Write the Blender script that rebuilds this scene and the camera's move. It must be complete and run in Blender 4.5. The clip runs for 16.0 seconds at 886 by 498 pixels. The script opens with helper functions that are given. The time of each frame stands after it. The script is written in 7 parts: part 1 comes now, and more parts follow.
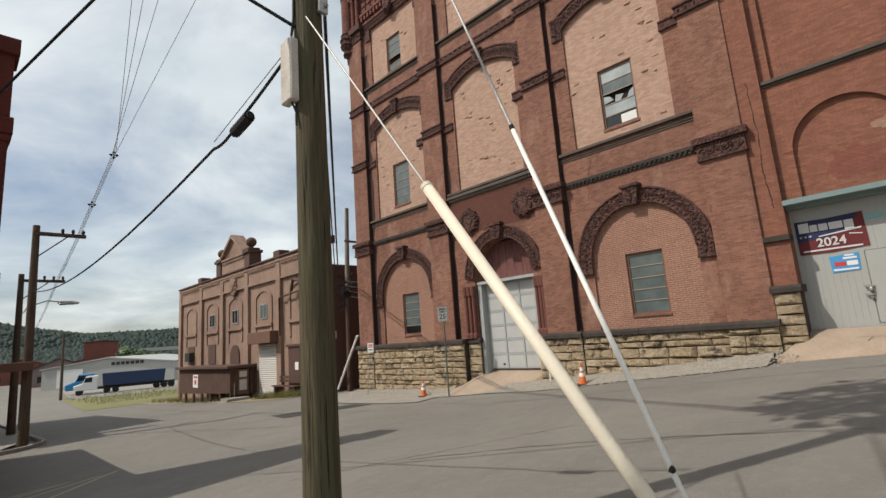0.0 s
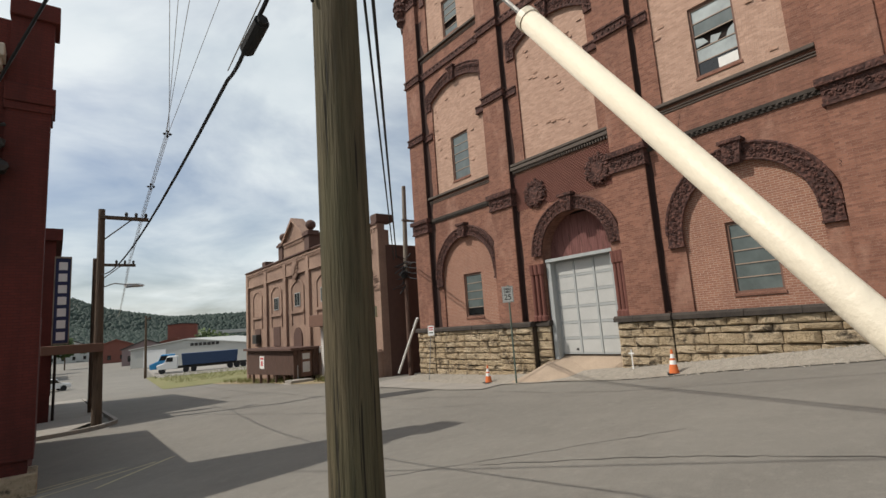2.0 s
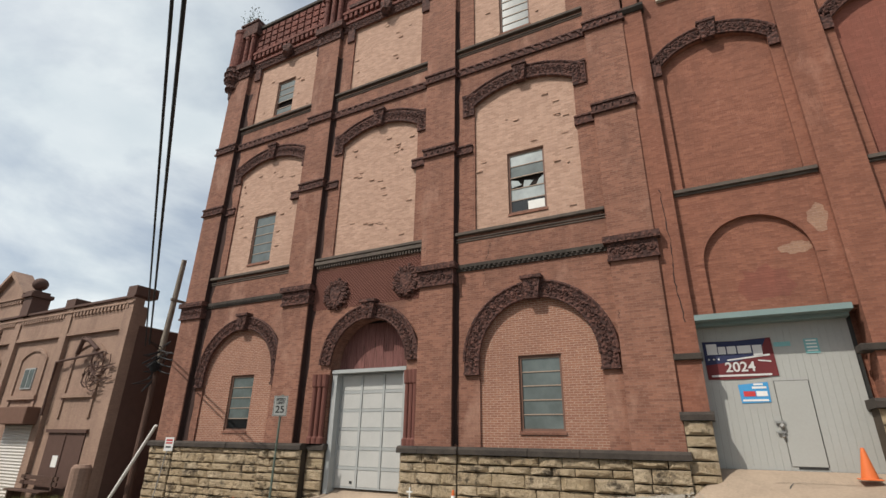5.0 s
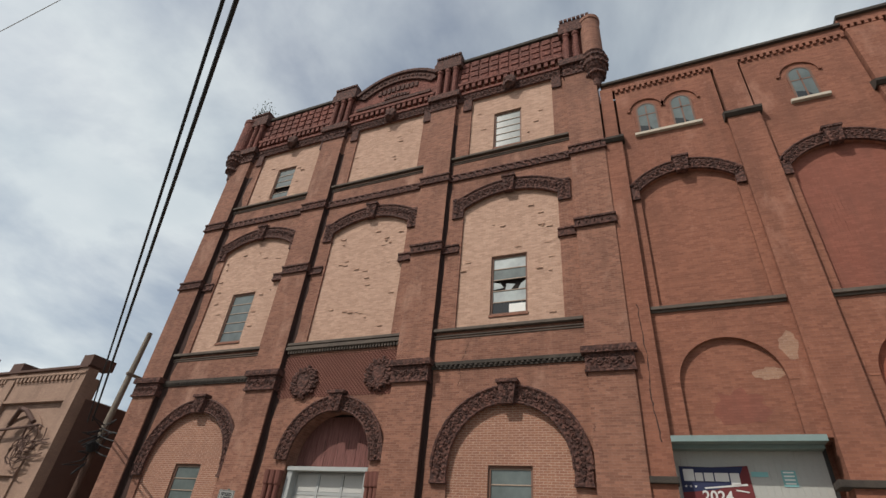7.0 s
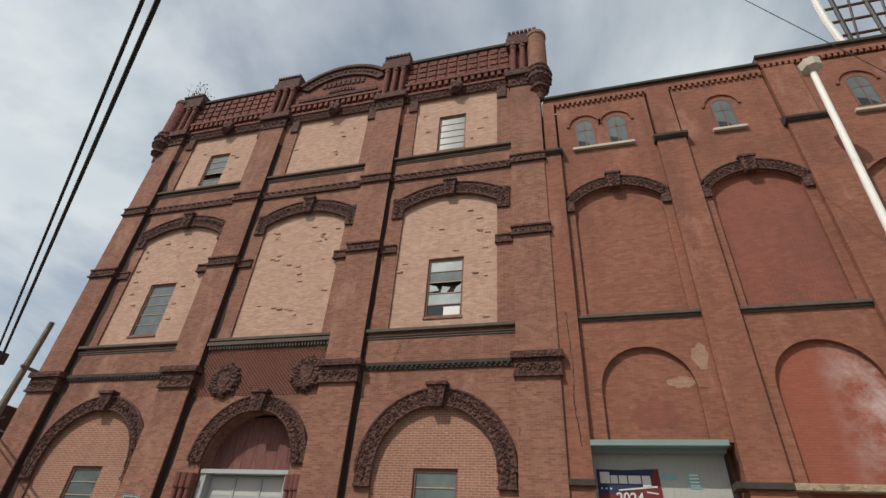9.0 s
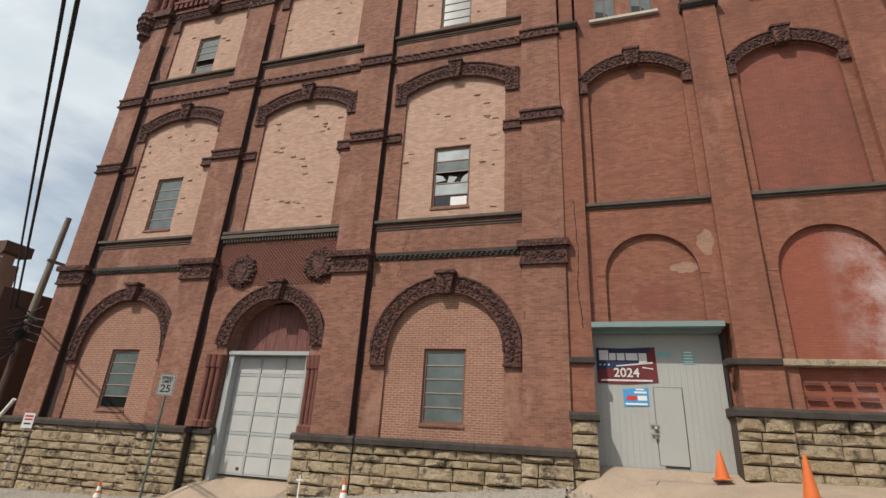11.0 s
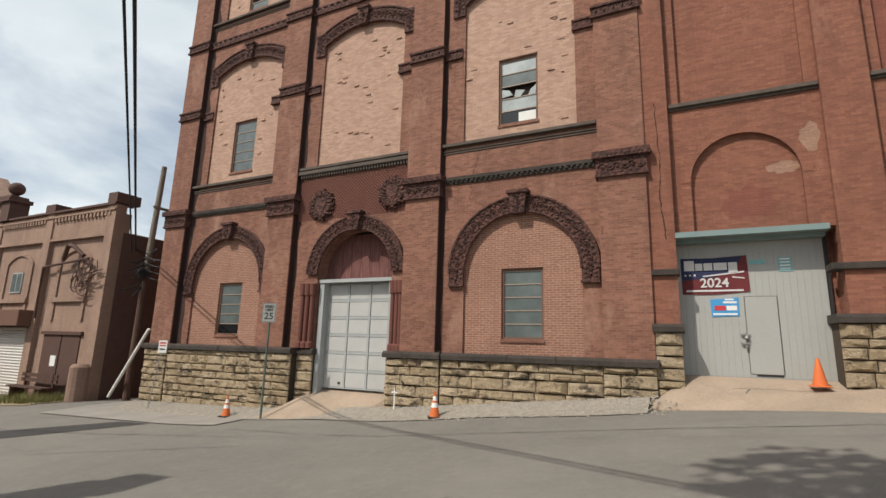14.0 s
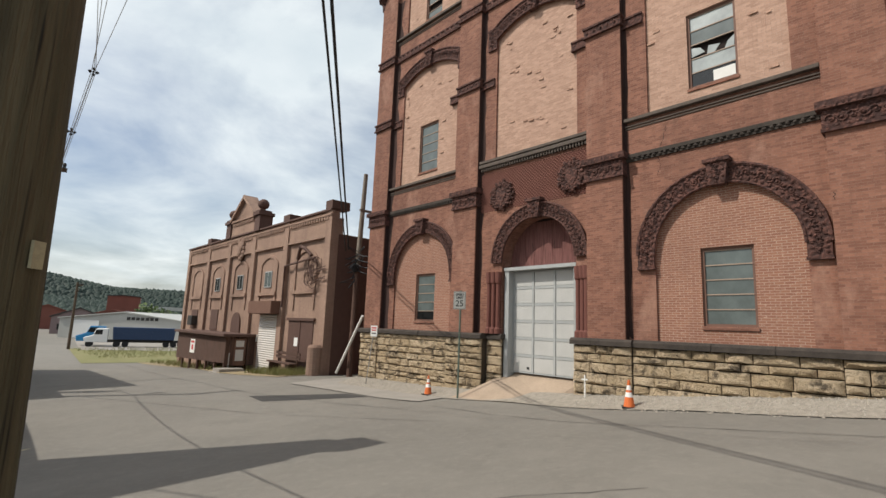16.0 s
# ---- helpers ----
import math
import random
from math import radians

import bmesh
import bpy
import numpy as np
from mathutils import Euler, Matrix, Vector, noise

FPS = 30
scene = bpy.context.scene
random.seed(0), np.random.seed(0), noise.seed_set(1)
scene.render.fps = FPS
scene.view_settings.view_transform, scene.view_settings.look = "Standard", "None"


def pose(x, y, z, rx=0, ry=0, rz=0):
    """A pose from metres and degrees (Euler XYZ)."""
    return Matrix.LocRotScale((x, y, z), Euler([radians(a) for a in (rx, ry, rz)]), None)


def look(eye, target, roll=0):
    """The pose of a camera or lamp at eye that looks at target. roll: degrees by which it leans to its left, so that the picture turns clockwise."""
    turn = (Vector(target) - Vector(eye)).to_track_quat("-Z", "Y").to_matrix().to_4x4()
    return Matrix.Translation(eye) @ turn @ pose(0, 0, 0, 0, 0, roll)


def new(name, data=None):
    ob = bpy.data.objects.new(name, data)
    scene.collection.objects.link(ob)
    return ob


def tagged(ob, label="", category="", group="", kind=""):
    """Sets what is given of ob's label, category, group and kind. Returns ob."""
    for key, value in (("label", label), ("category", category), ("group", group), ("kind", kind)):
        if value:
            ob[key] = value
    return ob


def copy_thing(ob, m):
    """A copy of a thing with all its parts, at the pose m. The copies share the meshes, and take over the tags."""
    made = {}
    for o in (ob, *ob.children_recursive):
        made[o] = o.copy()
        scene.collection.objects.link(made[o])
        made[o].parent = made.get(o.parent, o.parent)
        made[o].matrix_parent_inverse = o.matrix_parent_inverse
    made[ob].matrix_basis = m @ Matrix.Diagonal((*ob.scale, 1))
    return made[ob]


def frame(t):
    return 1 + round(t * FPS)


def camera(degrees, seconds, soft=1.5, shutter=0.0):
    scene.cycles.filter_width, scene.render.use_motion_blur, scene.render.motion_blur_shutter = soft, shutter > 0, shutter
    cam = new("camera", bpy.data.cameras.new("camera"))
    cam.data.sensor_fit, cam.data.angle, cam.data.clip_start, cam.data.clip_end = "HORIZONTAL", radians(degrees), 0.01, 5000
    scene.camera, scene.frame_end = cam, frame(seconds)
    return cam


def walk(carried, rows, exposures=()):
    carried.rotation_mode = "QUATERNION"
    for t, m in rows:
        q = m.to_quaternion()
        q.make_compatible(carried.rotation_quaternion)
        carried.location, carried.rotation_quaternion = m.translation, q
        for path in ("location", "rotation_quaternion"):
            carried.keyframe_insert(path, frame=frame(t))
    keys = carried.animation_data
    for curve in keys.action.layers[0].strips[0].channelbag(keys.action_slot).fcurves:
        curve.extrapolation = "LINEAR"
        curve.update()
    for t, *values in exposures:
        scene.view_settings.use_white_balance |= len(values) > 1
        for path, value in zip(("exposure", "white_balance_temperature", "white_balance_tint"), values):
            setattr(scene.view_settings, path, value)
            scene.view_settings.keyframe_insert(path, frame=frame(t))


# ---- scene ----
cam = camera(83.9, 16.0)
PATH = [
    (0, (-0.269, 0.477, 1.412), (1.138, 1.855, 1.76), -4.2),
    (0.5, (0.007, 0.842, 1.406), (1.362, 2.272, 1.753), -3.7),
    (1, (0.218, 1.24, 1.406), (1.534, 2.706, 1.749), -3.3),
    (1.5, (0.434, 1.553, 1.381), (1.71, 3.057, 1.71), -3.8),
    (2, (0.763, 1.83, 1.395), (1.996, 3.376, 1.694), -4.1),
    (2.5, (1.067, 2.143, 1.435), (2.379, 3.63, 1.692), -4.7),
    (3, (1.425, 2.413, 1.454), (2.83, 3.816, 1.697), -5.1),
    (3.5, (1.773, 2.597, 1.408), (3.195, 3.983, 1.648), -4.8),
    (4, (2.008, 2.859, 1.365), (3.572, 4.073, 1.651), -4.0),
    (4.5, (2.123, 3.106, 1.393), (3.846, 3.99, 1.892), -2.7),
    (5, (2.235, 3.106, 1.344), (3.886, 3.968, 2.073), 1.0),
    (7.5, (2.255, 3.208, 1.047), (3.742, 3.86, 2.215), 5.7),
    (8, (2.292, 3.224, 1.047), (3.79, 3.796, 2.242), 5.1),
    (10.5, (2.349, 3.156, 1.222), (4.07, 3.581, 2.149), 4.1),
    (11, (2.342, 3.116, 1.3), (4.124, 3.675, 2.015), 3.3),
    (11.5, (2.337, 3.089, 1.373), (4.147, 3.716, 1.949), 1.7),
    (12, (2.336, 3.085, 1.376), (4.154, 3.748, 1.879), 0.8),
    (12.5, (2.342, 3.064, 1.385), (4.161, 3.76, 1.842), 0.6),
    (13, (2.337, 3.072, 1.378), (4.159, 3.777, 1.805), 0.5),
    (13.5, (2.326, 3.092, 1.402), (4.138, 3.836, 1.804), 0.8),
    (14, (2.318, 3.064, 1.403), (4.082, 3.922, 1.791), 1.6),
    (14.5, (2.274, 3.03, 1.385), (3.949, 4.054, 1.765), 2.0),
    (15, (2.27, 2.995, 1.353), (3.808, 4.219, 1.722), 2.4),
    (15.5, (2.284, 2.921, 1.356), (3.687, 4.305, 1.7), 2.4),
    (16, (2.272, 2.939, 1.357), (3.61, 4.392, 1.673), 2.2),
]
walk(cam, [(t, look(eye, target, roll)) for t, eye, target, roll in PATH], [(0.0, -0.2), (2.5, -0.2), (4.0, -0.05), (5.0, -0.15), (8.0, -0.32), (10.5, -0.2), (12.5, -0.07), (14.0, -0.1), (16.0, -0.05)])

# ---------------- world, sun, exposure ----------------
SUN_FLAT, SUN_ELEV = Vector((-0.857, 0.515)), 49.0
world = bpy.data.worlds.new("sky")
scene.world = world
world.use_nodes = True
wn, wl = world.node_tree.nodes, world.node_tree.links
sky = wn.new("ShaderNodeTexSky")
sky.sky_type, sky.sun_disc = "NISHITA", False
sky.sun_elevation = radians(SUN_ELEV)
sky.sun_rotation = math.atan2(SUN_FLAT.x, SUN_FLAT.y)
sky.dust_density, sky.ozone_density = 2.5, 1.0
tc = wn.new("ShaderNodeTexCoord")
sep = wn.new("ShaderNodeSeparateXYZ")
wl.new(tc.outputs["Generated"], sep.inputs[0])
zc = wn.new("ShaderNodeMath"); zc.operation = "MAXIMUM"; zc.inputs[1].default_value = 0.0
wl.new(sep.outputs["Z"], zc.inputs[0])
za = wn.new("ShaderNodeMath"); za.operation = "ADD"; za.inputs[1].default_value = 0.22
wl.new(zc.outputs[0], za.inputs[0])
flat = wn.new("ShaderNodeVectorMath"); flat.operation = "DIVIDE"
cz = wn.new("ShaderNodeCombineXYZ")
for i in range(3):
    wl.new(za.outputs[0], cz.inputs[i])
wl.new(tc.outputs["Generated"], flat.inputs[0]); wl.new(cz.outputs[0], flat.inputs[1])
cn = wn.new("ShaderNodeTexNoise")
cn.inputs["Scale"].default_value, cn.inputs["Detail"].default_value, cn.inputs["Roughness"].default_value = 1.3, 7.0, 0.55
cn.inputs["Distortion"].default_value = 0.35
wl.new(flat.outputs[0], cn.inputs["Vector"])
cr = wn.new("ShaderNodeValToRGB")
cr.color_ramp.elements[0].position, cr.color_ramp.elements[1].position = 0.30, 0.62
wl.new(cn.outputs["Fac"], cr.inputs[0])
cn2 = wn.new("ShaderNodeTexNoise")
cn2.inputs["Scale"].default_value, cn2.inputs["Detail"].default_value = 2.3, 6.0
wl.new(flat.outputs[0], cn2.inputs["Vector"])
cc = wn.new("ShaderNodeValToRGB")
cc.color_ramp.elements[0].position, cc.color_ramp.elements[1].position = 0.3, 0.7
cc.color_ramp.elements[0].color, cc.color_ramp.elements[1].color = (6.6, 7.35, 7.6, 1), (9.2, 9.6, 9.45, 1)
wl.new(cn2.outputs["Fac"], cc.inputs[0])
mixc = wn.new("ShaderNodeMix"); mixc.data_type = "RGBA"
fm = wn.new("ShaderNodeMath"); fm.operation = "MULTIPLY"; fm.inputs[1].default_value = 0.8
wl.new(cr.outputs[0], fm.inputs[0]); wl.new(fm.outputs[0], mixc.inputs[0])
wl.new(sky.outputs[0], mixc.inputs[6]); wl.new(cc.outputs[0], mixc.inputs[7])
bg = wn["Background"]
bg.inputs["Strength"].default_value = 0.125
wl.new(mixc.outputs[2], bg.inputs["Color"])

sun = new("sun", bpy.data.lights.new("sun", "SUN"))
sun.data.energy, sun.data.angle, sun.data.color = 3.9, radians(0.6), (1.0, 0.95, 0.87)
sf = SUN_FLAT.normalized() * math.cos(radians(SUN_ELEV))
sun.matrix_world = look((sf.x * 60, sf.y * 60, math.sin(radians(SUN_ELEV)) * 60), (0, 0, 0))

# ---------------- materials ----------------
def base_mat(name, rough=0.85, metal=0.0):
    m = bpy.data.materials.new(name)
    m.use_nodes = True
    b = m.node_tree.nodes["Principled BSDF"]
    b.inputs["Roughness"].default_value, b.inputs["Metallic"].default_value = rough, metal
    b.inputs["Specular IOR Level"].default_value = 0.35
    return m, m.node_tree.nodes, m.node_tree.links, b


def position(n, l, scale=(1, 1, 1)):
    g = n.new("ShaderNodeNewGeometry")
    v = n.new("ShaderNodeVectorMath"); v.operation = "MULTIPLY"; v.inputs[1].default_value = scale
    l.new(g.outputs["Position"], v.inputs[0])
    return v.outputs[0]


def noise_fac(n, l, vec, scale, detail=5.0, rough=0.6, lo=0.3, hi=0.7):
    t = n.new("ShaderNodeTexNoise")
    t.inputs["Scale"].default_value, t.inputs["Detail"].default_value, t.inputs["Roughness"].default_value = scale, detail, rough
    l.new(vec, t.inputs["Vector"])
    r = n.new("ShaderNodeMapRange")
    r.inputs["From Min"].default_value, r.inputs["From Max"].default_value = lo, hi
    l.new(t.outputs["Fac"], r.inputs["Value"])
    return r.outputs[0]


def mix(n, l, fac, a, b, mode="MIX"):
    m = n.new("ShaderNodeMix"); m.data_type = "RGBA"; m.blend_type = mode
    for sock, v in ((m.inputs[0], fac), (m.inputs[6], a), (m.inputs[7], b)):
        if isinstance(v, (int, float)):
            sock.default_value = v
        elif isinstance(v, tuple):
            sock.default_value = (*v, 1)
        else:
            l.new(v, sock)
    return m.outputs[2]


def times(n, l, a, k):
    m = n.new("ShaderNodeMath"); m.operation = "MULTIPLY"; m.inputs[1].default_value = k
    l.new(a, m.inputs[0])
    return m.outputs[0]


def bump(n, l, b, height, strength=0.5, dist=0.02):
    k = n.new("ShaderNodeBump")
    k.inputs["Strength"].default_value, k.inputs["Distance"].default_value = strength, dist
    l.new(height, k.inputs["Height"]); l.new(k.outputs[0], b.inputs["Normal"])


def plain(name, col, rough=0.7, metal=0.0, vary=0.25, scale=3.0, dark=None):
    """Painted or raw surface with grain and broad stains."""
    m, n, l, b = base_mat(name, rough, metal)
    p = position(n, l)
    c = mix(n, l, times(n, l, noise_fac(n, l, p, scale, 6), vary), col, dark or tuple(v * 0.55 for v in col))
    c = mix(n, l, times(n, l, noise_fac(n, l, p, scale * 14, 4), vary * 0.6), c, tuple(min(1, v * 1.3) for v in col))
    l.new(c, b.inputs["Base Color"])
    bump(n, l, b, noise_fac(n, l, p, scale * 20, 3), 0.25, 0.006)
    return m


def brick_mat(name, col, col2, mortar, contrast=0.8, stain=(0.10, 0.05, 0.04), stain_amt=0.35, pale=None, joint=0.006):
    """Brickwork laid on upright faces: running length x+y, height z."""
    m, n, l, b = base_mat(name, 0.9)
    g = n.new("ShaderNodeNewGeometry")
    s = n.new("ShaderNodeSeparateXYZ"); l.new(g.outputs["Position"], s.inputs[0])
    a = n.new("ShaderNodeMath"); l.new(s.outputs["X"], a.inputs[0]); l.new(s.outputs["Y"], a.inputs[1])
    cb = n.new("ShaderNodeCombineXYZ"); l.new(a.outputs[0], cb.inputs[0]); l.new(s.outputs["Z"], cb.inputs[1])
    t = n.new("ShaderNodeTexBrick")
    t.inputs["Scale"].default_value = 1.0
    t.inputs["Brick Width"].default_value, t.inputs["Row Height"].default_value = 0.215, 0.0677
    t.inputs["Mortar Size"].default_value, t.inputs["Mortar Smooth"].default_value, t.inputs["Bias"].default_value = joint, 0.2, 0.0
    t.inputs["Color1"].default_value, t.inputs["Color2"].default_value, t.inputs["Mortar"].default_value = (*col, 1), (*col2, 1), (*mortar, 1)
    l.new(cb.outputs[0], t.inputs["Vector"])
    p = position(n, l)
    c = t.outputs["Color"]
    c = mix(n, l, times(n, l, noise_fac(n, l, p, 0.45, 6, 0.65, 0.42, 0.72), stain_amt), c, stain)
    streak = position(n, l, (1.6, 1.6, 0.16))
    c = mix(n, l, times(n, l, noise_fac(n, l, streak, 1.3, 6, 0.6, 0.45, 0.75), stain_amt * 0.8), c, stain)
    if pale:
        c = mix(n, l, times(n, l, noise_fac(n, l, position(n, l, (0.8, 0.8, 0.4)), 0.7, 7, 0.7, 0.56, 0.70), 0.7), c, pale)
    c = mix(n, l, times(n, l, noise_fac(n, l, p, 11, 4, 0.7), 0.45), c, tuple(v * 0.7 for v in col))
    c = mix(n, l, times(n, l, noise_fac(n, l, position(n, l, (1, 1, 2.2)), 7, 5, 0.75, 0.56, 0.68), 0.5), c, tuple(min(1, v * 1.25) for v in mortar))
    c = mix(n, l, times(n, l, noise_fac(n, l, position(n, l, (1, 1, 2.4)), 5, 6, 0.8, 0.58, 0.70), 0.45), c, tuple(v * 0.8 for v in stain))
    l.new(c, b.inputs["Base Color"])
    k = n.new("ShaderNodeMath"); k.operation = "SUBTRACT"; k.inputs[0].default_value = 1.0
    l.new(t.outputs["Fac"], k.inputs[1])
    bump(n, l, b, k.outputs[0], 1.0, 0.016)
    return m


BRICK = brick_mat("red_brick", (0.325, 0.150, 0.098), (0.175, 0.074, 0.049), (0.30, 0.175, 0.13), stain=(0.07, 0.034, 0.026), stain_amt=0.5, pale=(0.44, 0.26, 0.19))
BRICK_WING = brick_mat("painted_red_brick", (0.315, 0.130, 0.080), (0.205, 0.077, 0.048), (0.27, 0.125, 0.088), stain=(0.09, 0.04, 0.028), stain_amt=0.5, pale=(0.44, 0.23, 0.165))
BRICK_INFILL = brick_mat("pale_infill_brick", (0.56, 0.36, 0.262), (0.37, 0.22, 0.155), (0.47, 0.34, 0.27), stain=(0.30, 0.17, 0.12), stain_amt=0.25)
BRICK_ARCH = brick_mat("newer_infill_brick", (0.345, 0.158, 0.10), (0.265, 0.113, 0.074), (0.46, 0.33, 0.25), stain_amt=0.25, joint=0.010)
BRICK_LEFT = brick_mat("dark_red_painted_brick", (0.135, 0.028, 0.02), (0.115, 0.024, 0.017), (0.07, 0.018, 0.014), stain=(0.03, 0.012, 0.01), stain_amt=0.7)
BRICK_BROWN = brick_mat("brown_painted_brick", (0.40, 0.265, 0.195), (0.345, 0.227, 0.167), (0.31, 0.20, 0.147), stain=(0.14, 0.085, 0.065), stain_amt=0.6)
RED_PAINT = brick_mat("fresh_red_paint", (0.28, 0.10, 0.068), (0.22, 0.075, 0.05), (0.22, 0.08, 0.055), stain_amt=0.5)


def efflorescence():
    """Red painted infill with a ragged white salt bloom."""
    m = brick_mat("salt_bloomed_brick", (0.32, 0.10, 0.062), (0.28, 0.085, 0.052), (0.25, 0.08, 0.05), stain_amt=0.3)
    n, l = m.node_tree.nodes, m.node_tree.links
    b = n["Principled BSDF"]
    old = b.inputs["Base Color"].links[0].from_socket
    p = position(n, l)
    f = noise_fac(n, l, p, 1.1, 8, 0.72, 0.40, 0.66)
    s = n.new("ShaderNodeSeparateXYZ"); l.new(p, s.inputs[0])
    r = n.new("ShaderNodeMapRange")
    r.inputs["From Min"].default_value, r.inputs["From Max"].default_value = -2.6, -4.6
    l.new(s.outputs["Y"], r.inputs["Value"])
    k = n.new("ShaderNodeMath"); k.operation = "MULTIPLY"
    l.new(r.outputs[0], k.inputs[0]); l.new(f, k.inputs[1])
    l.new(mix(n, l, k.outputs[0], old, (0.70, 0.62, 0.60)), b.inputs["Base Color"])
    return m


SALT_BRICK = efflorescence()


def carved(name, col, hi):
    """Carved terracotta: leaf-like relief, darker colour in the hollows."""
    m, n, l, b = base_mat(name, 0.9)
    p = position(n, l)
    v = n.new("ShaderNodeTexVoronoi"); v.inputs["Scale"].default_value = 13.0
    v.feature = "SMOOTH_F1"
    w = n.new("ShaderNodeTexNoise"); w.inputs["Scale"].default_value = 5.0; w.inputs["Detail"].default_value = 3
    l.new(p, w.inputs["Vector"])
    d = mix(n, l, 0.16, p, w.outputs["Color"])
    l.new(d, v.inputs["Vector"])
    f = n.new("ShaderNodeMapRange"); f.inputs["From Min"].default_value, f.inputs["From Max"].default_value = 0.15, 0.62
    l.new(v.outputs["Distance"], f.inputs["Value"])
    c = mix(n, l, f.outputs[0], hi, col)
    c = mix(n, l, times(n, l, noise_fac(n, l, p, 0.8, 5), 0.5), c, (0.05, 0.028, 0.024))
    l.new(c, b.inputs["Base Color"])
    k = n.new("ShaderNodeMath"); k.operation = "SUBTRACT"; k.inputs[0].default_value = 1.0
    l.new(f.outputs[0], k.inputs[1])
    bump(n, l, b, k.outputs[0], 0.8, 0.03)
    return m


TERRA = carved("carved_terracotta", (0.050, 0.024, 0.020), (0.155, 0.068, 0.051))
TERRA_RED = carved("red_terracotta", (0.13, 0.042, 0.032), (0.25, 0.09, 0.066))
LEDGE = plain("sooty_stone_ledge", (0.062, 0.050, 0.041), 0.95, vary=0.9, scale=2.6, dark=(0.014, 0.012, 0.011))
DIAPER = plain("dark_red_diaper_tile", (0.17, 0.068, 0.05), 0.85, vary=0.5, scale=3)
# near-black that paints the darkness behind panes and lunette boards
UNLIT_BLACK = plain("unlit_black", (0.030, 0.021, 0.018), 0.95, vary=0.5)
# soot and pilaster shade together in one dark film colour
SOOT_SHADE = plain("soot_and_shade_film", (0.050, 0.026, 0.021), 0.95, vary=0.7, scale=1.5, dark=(0.024, 0.015, 0.013))


def sandstone():
    m, n, l, b = base_mat("quarry_faced_sandstone", 0.95)
    p = position(n, l)
    oi = n.new("ShaderNodeObjectInfo")
    c = mix(n, l, oi.outputs["Random"], (0.58, 0.445, 0.285), (0.71, 0.57, 0.395))
    c = mix(n, l, times(n, l, noise_fac(n, l, position(n, l, (1, 1, 3)), 2.5, 6), 0.5), c, (0.36, 0.25, 0.13))
    c = mix(n, l, times(n, l, noise_fac(n, l, p, 1.9, 7, 0.72, 0.53, 0.64), 0.85), c, (0.05, 0.038, 0.028))
    l.new(c, b.inputs["Base Color"])
    bump(n, l, b, noise_fac(n, l, p, 6, 7, 0.72), 1.0, 0.13)
    return m


STONE = sandstone()
LEDGE2 = plain("weathered_sill_stone", (0.115, 0.092, 0.075), 0.95, vary=0.8, scale=2.5, dark=(0.05, 0.04, 0.035))
RED_SHAFT = plain("dull_red_shaft", (0.15, 0.056, 0.042), 0.8, vary=0.4)
MORTAR = plain("stone_joint_mortar", (0.07, 0.052, 0.036), 0.95, vary=0.6, scale=3)


def asphalt():
    m, n, l, b = base_mat("worn_grey_asphalt", 0.92)
    p = position(n, l)
    c = mix(n, l, noise_fac(n, l, p, 0.12, 6, 0.6, 0.35, 0.65), (0.152, 0.141, 0.122), (0.197, 0.182, 0.156))
    c = mix(n, l, times(n, l, noise_fac(n, l, p, 0.7, 7, 0.65, 0.45, 0.75), 0.7), c, (0.117, 0.107, 0.092))
    c = mix(n, l, times(n, l, noise_fac(n, l, p, 5, 8, 0.75, 0.5, 0.72), 0.55), c, (0.255, 0.238, 0.205))
    c = mix(n, l, times(n, l, noise_fac(n, l, p, 2.4, 8, 0.75, 0.56, 0.70), 0.5), c, (0.10, 0.093, 0.081))
    c = mix(n, l, times(n, l, noise_fac(n, l, p, 55, 3, 0.7), 0.6), c, (0.232, 0.214, 0.183))
    l.new(c, b.inputs["Base Color"])
    bump(n, l, b, noise_fac(n, l, p, 90, 2), 0.5, 0.006)
    return m


ASPHALT = asphalt()
TAR = plain("black_crack_tar", (0.09, 0.085, 0.076), 0.8, vary=0.5)
PATCH = plain("dark_asphalt_patch", (0.055, 0.052, 0.048), 0.9, vary=0.5, scale=4)
CONCRETE = plain("stained_concrete", (0.36, 0.275, 0.20), 0.9, vary=0.7, scale=1.2, dark=(0.20, 0.155, 0.115))
CONC_GREY = plain("pale_concrete", (0.29, 0.265, 0.23), 0.9, vary=0.5, scale=1.0)
GRAVEL = plain("crushed_gravel", (0.30, 0.268, 0.22), 0.95, vary=0.9, scale=6, dark=(0.13, 0.11, 0.09))
DIRT = plain("dry_dirt_and_weeds", (0.30, 0.23, 0.14), 0.95, vary=0.8, scale=1.0, dark=(0.13, 0.12, 0.05))
GRASS = plain("dry_grass", (0.14, 0.15, 0.05), 0.95, vary=0.9, scale=0.8, dark=(0.24, 0.19, 0.10))


def pole_wood(name, col, green):
    m, n, l, b = base_mat(name, 0.9)
    p = position(n, l, (1, 1, 0.055))
    c = mix(n, l, noise_fac(n, l, p, 26, 5, 0.6, 0.35, 0.65), tuple(v * 0.45 for v in col), col)
    c = mix(n, l, times(n, l, noise_fac(n, l, position(n, l, (1, 1, 0.25)), 2.4, 5), 0.6), c, green)
    c = mix(n, l, noise_fac(n, l, position(n, l, (1, 1, 0.03)), 42, 3, 0.5, 0.60, 0.68), c, (0.02, 0.016, 0.01))
    l.new(c, b.inputs["Base Color"])
    bump(n, l, b, noise_fac(n, l, p, 30, 4, 0.6, 0.35, 0.65), 0.8, 0.012)
    return m


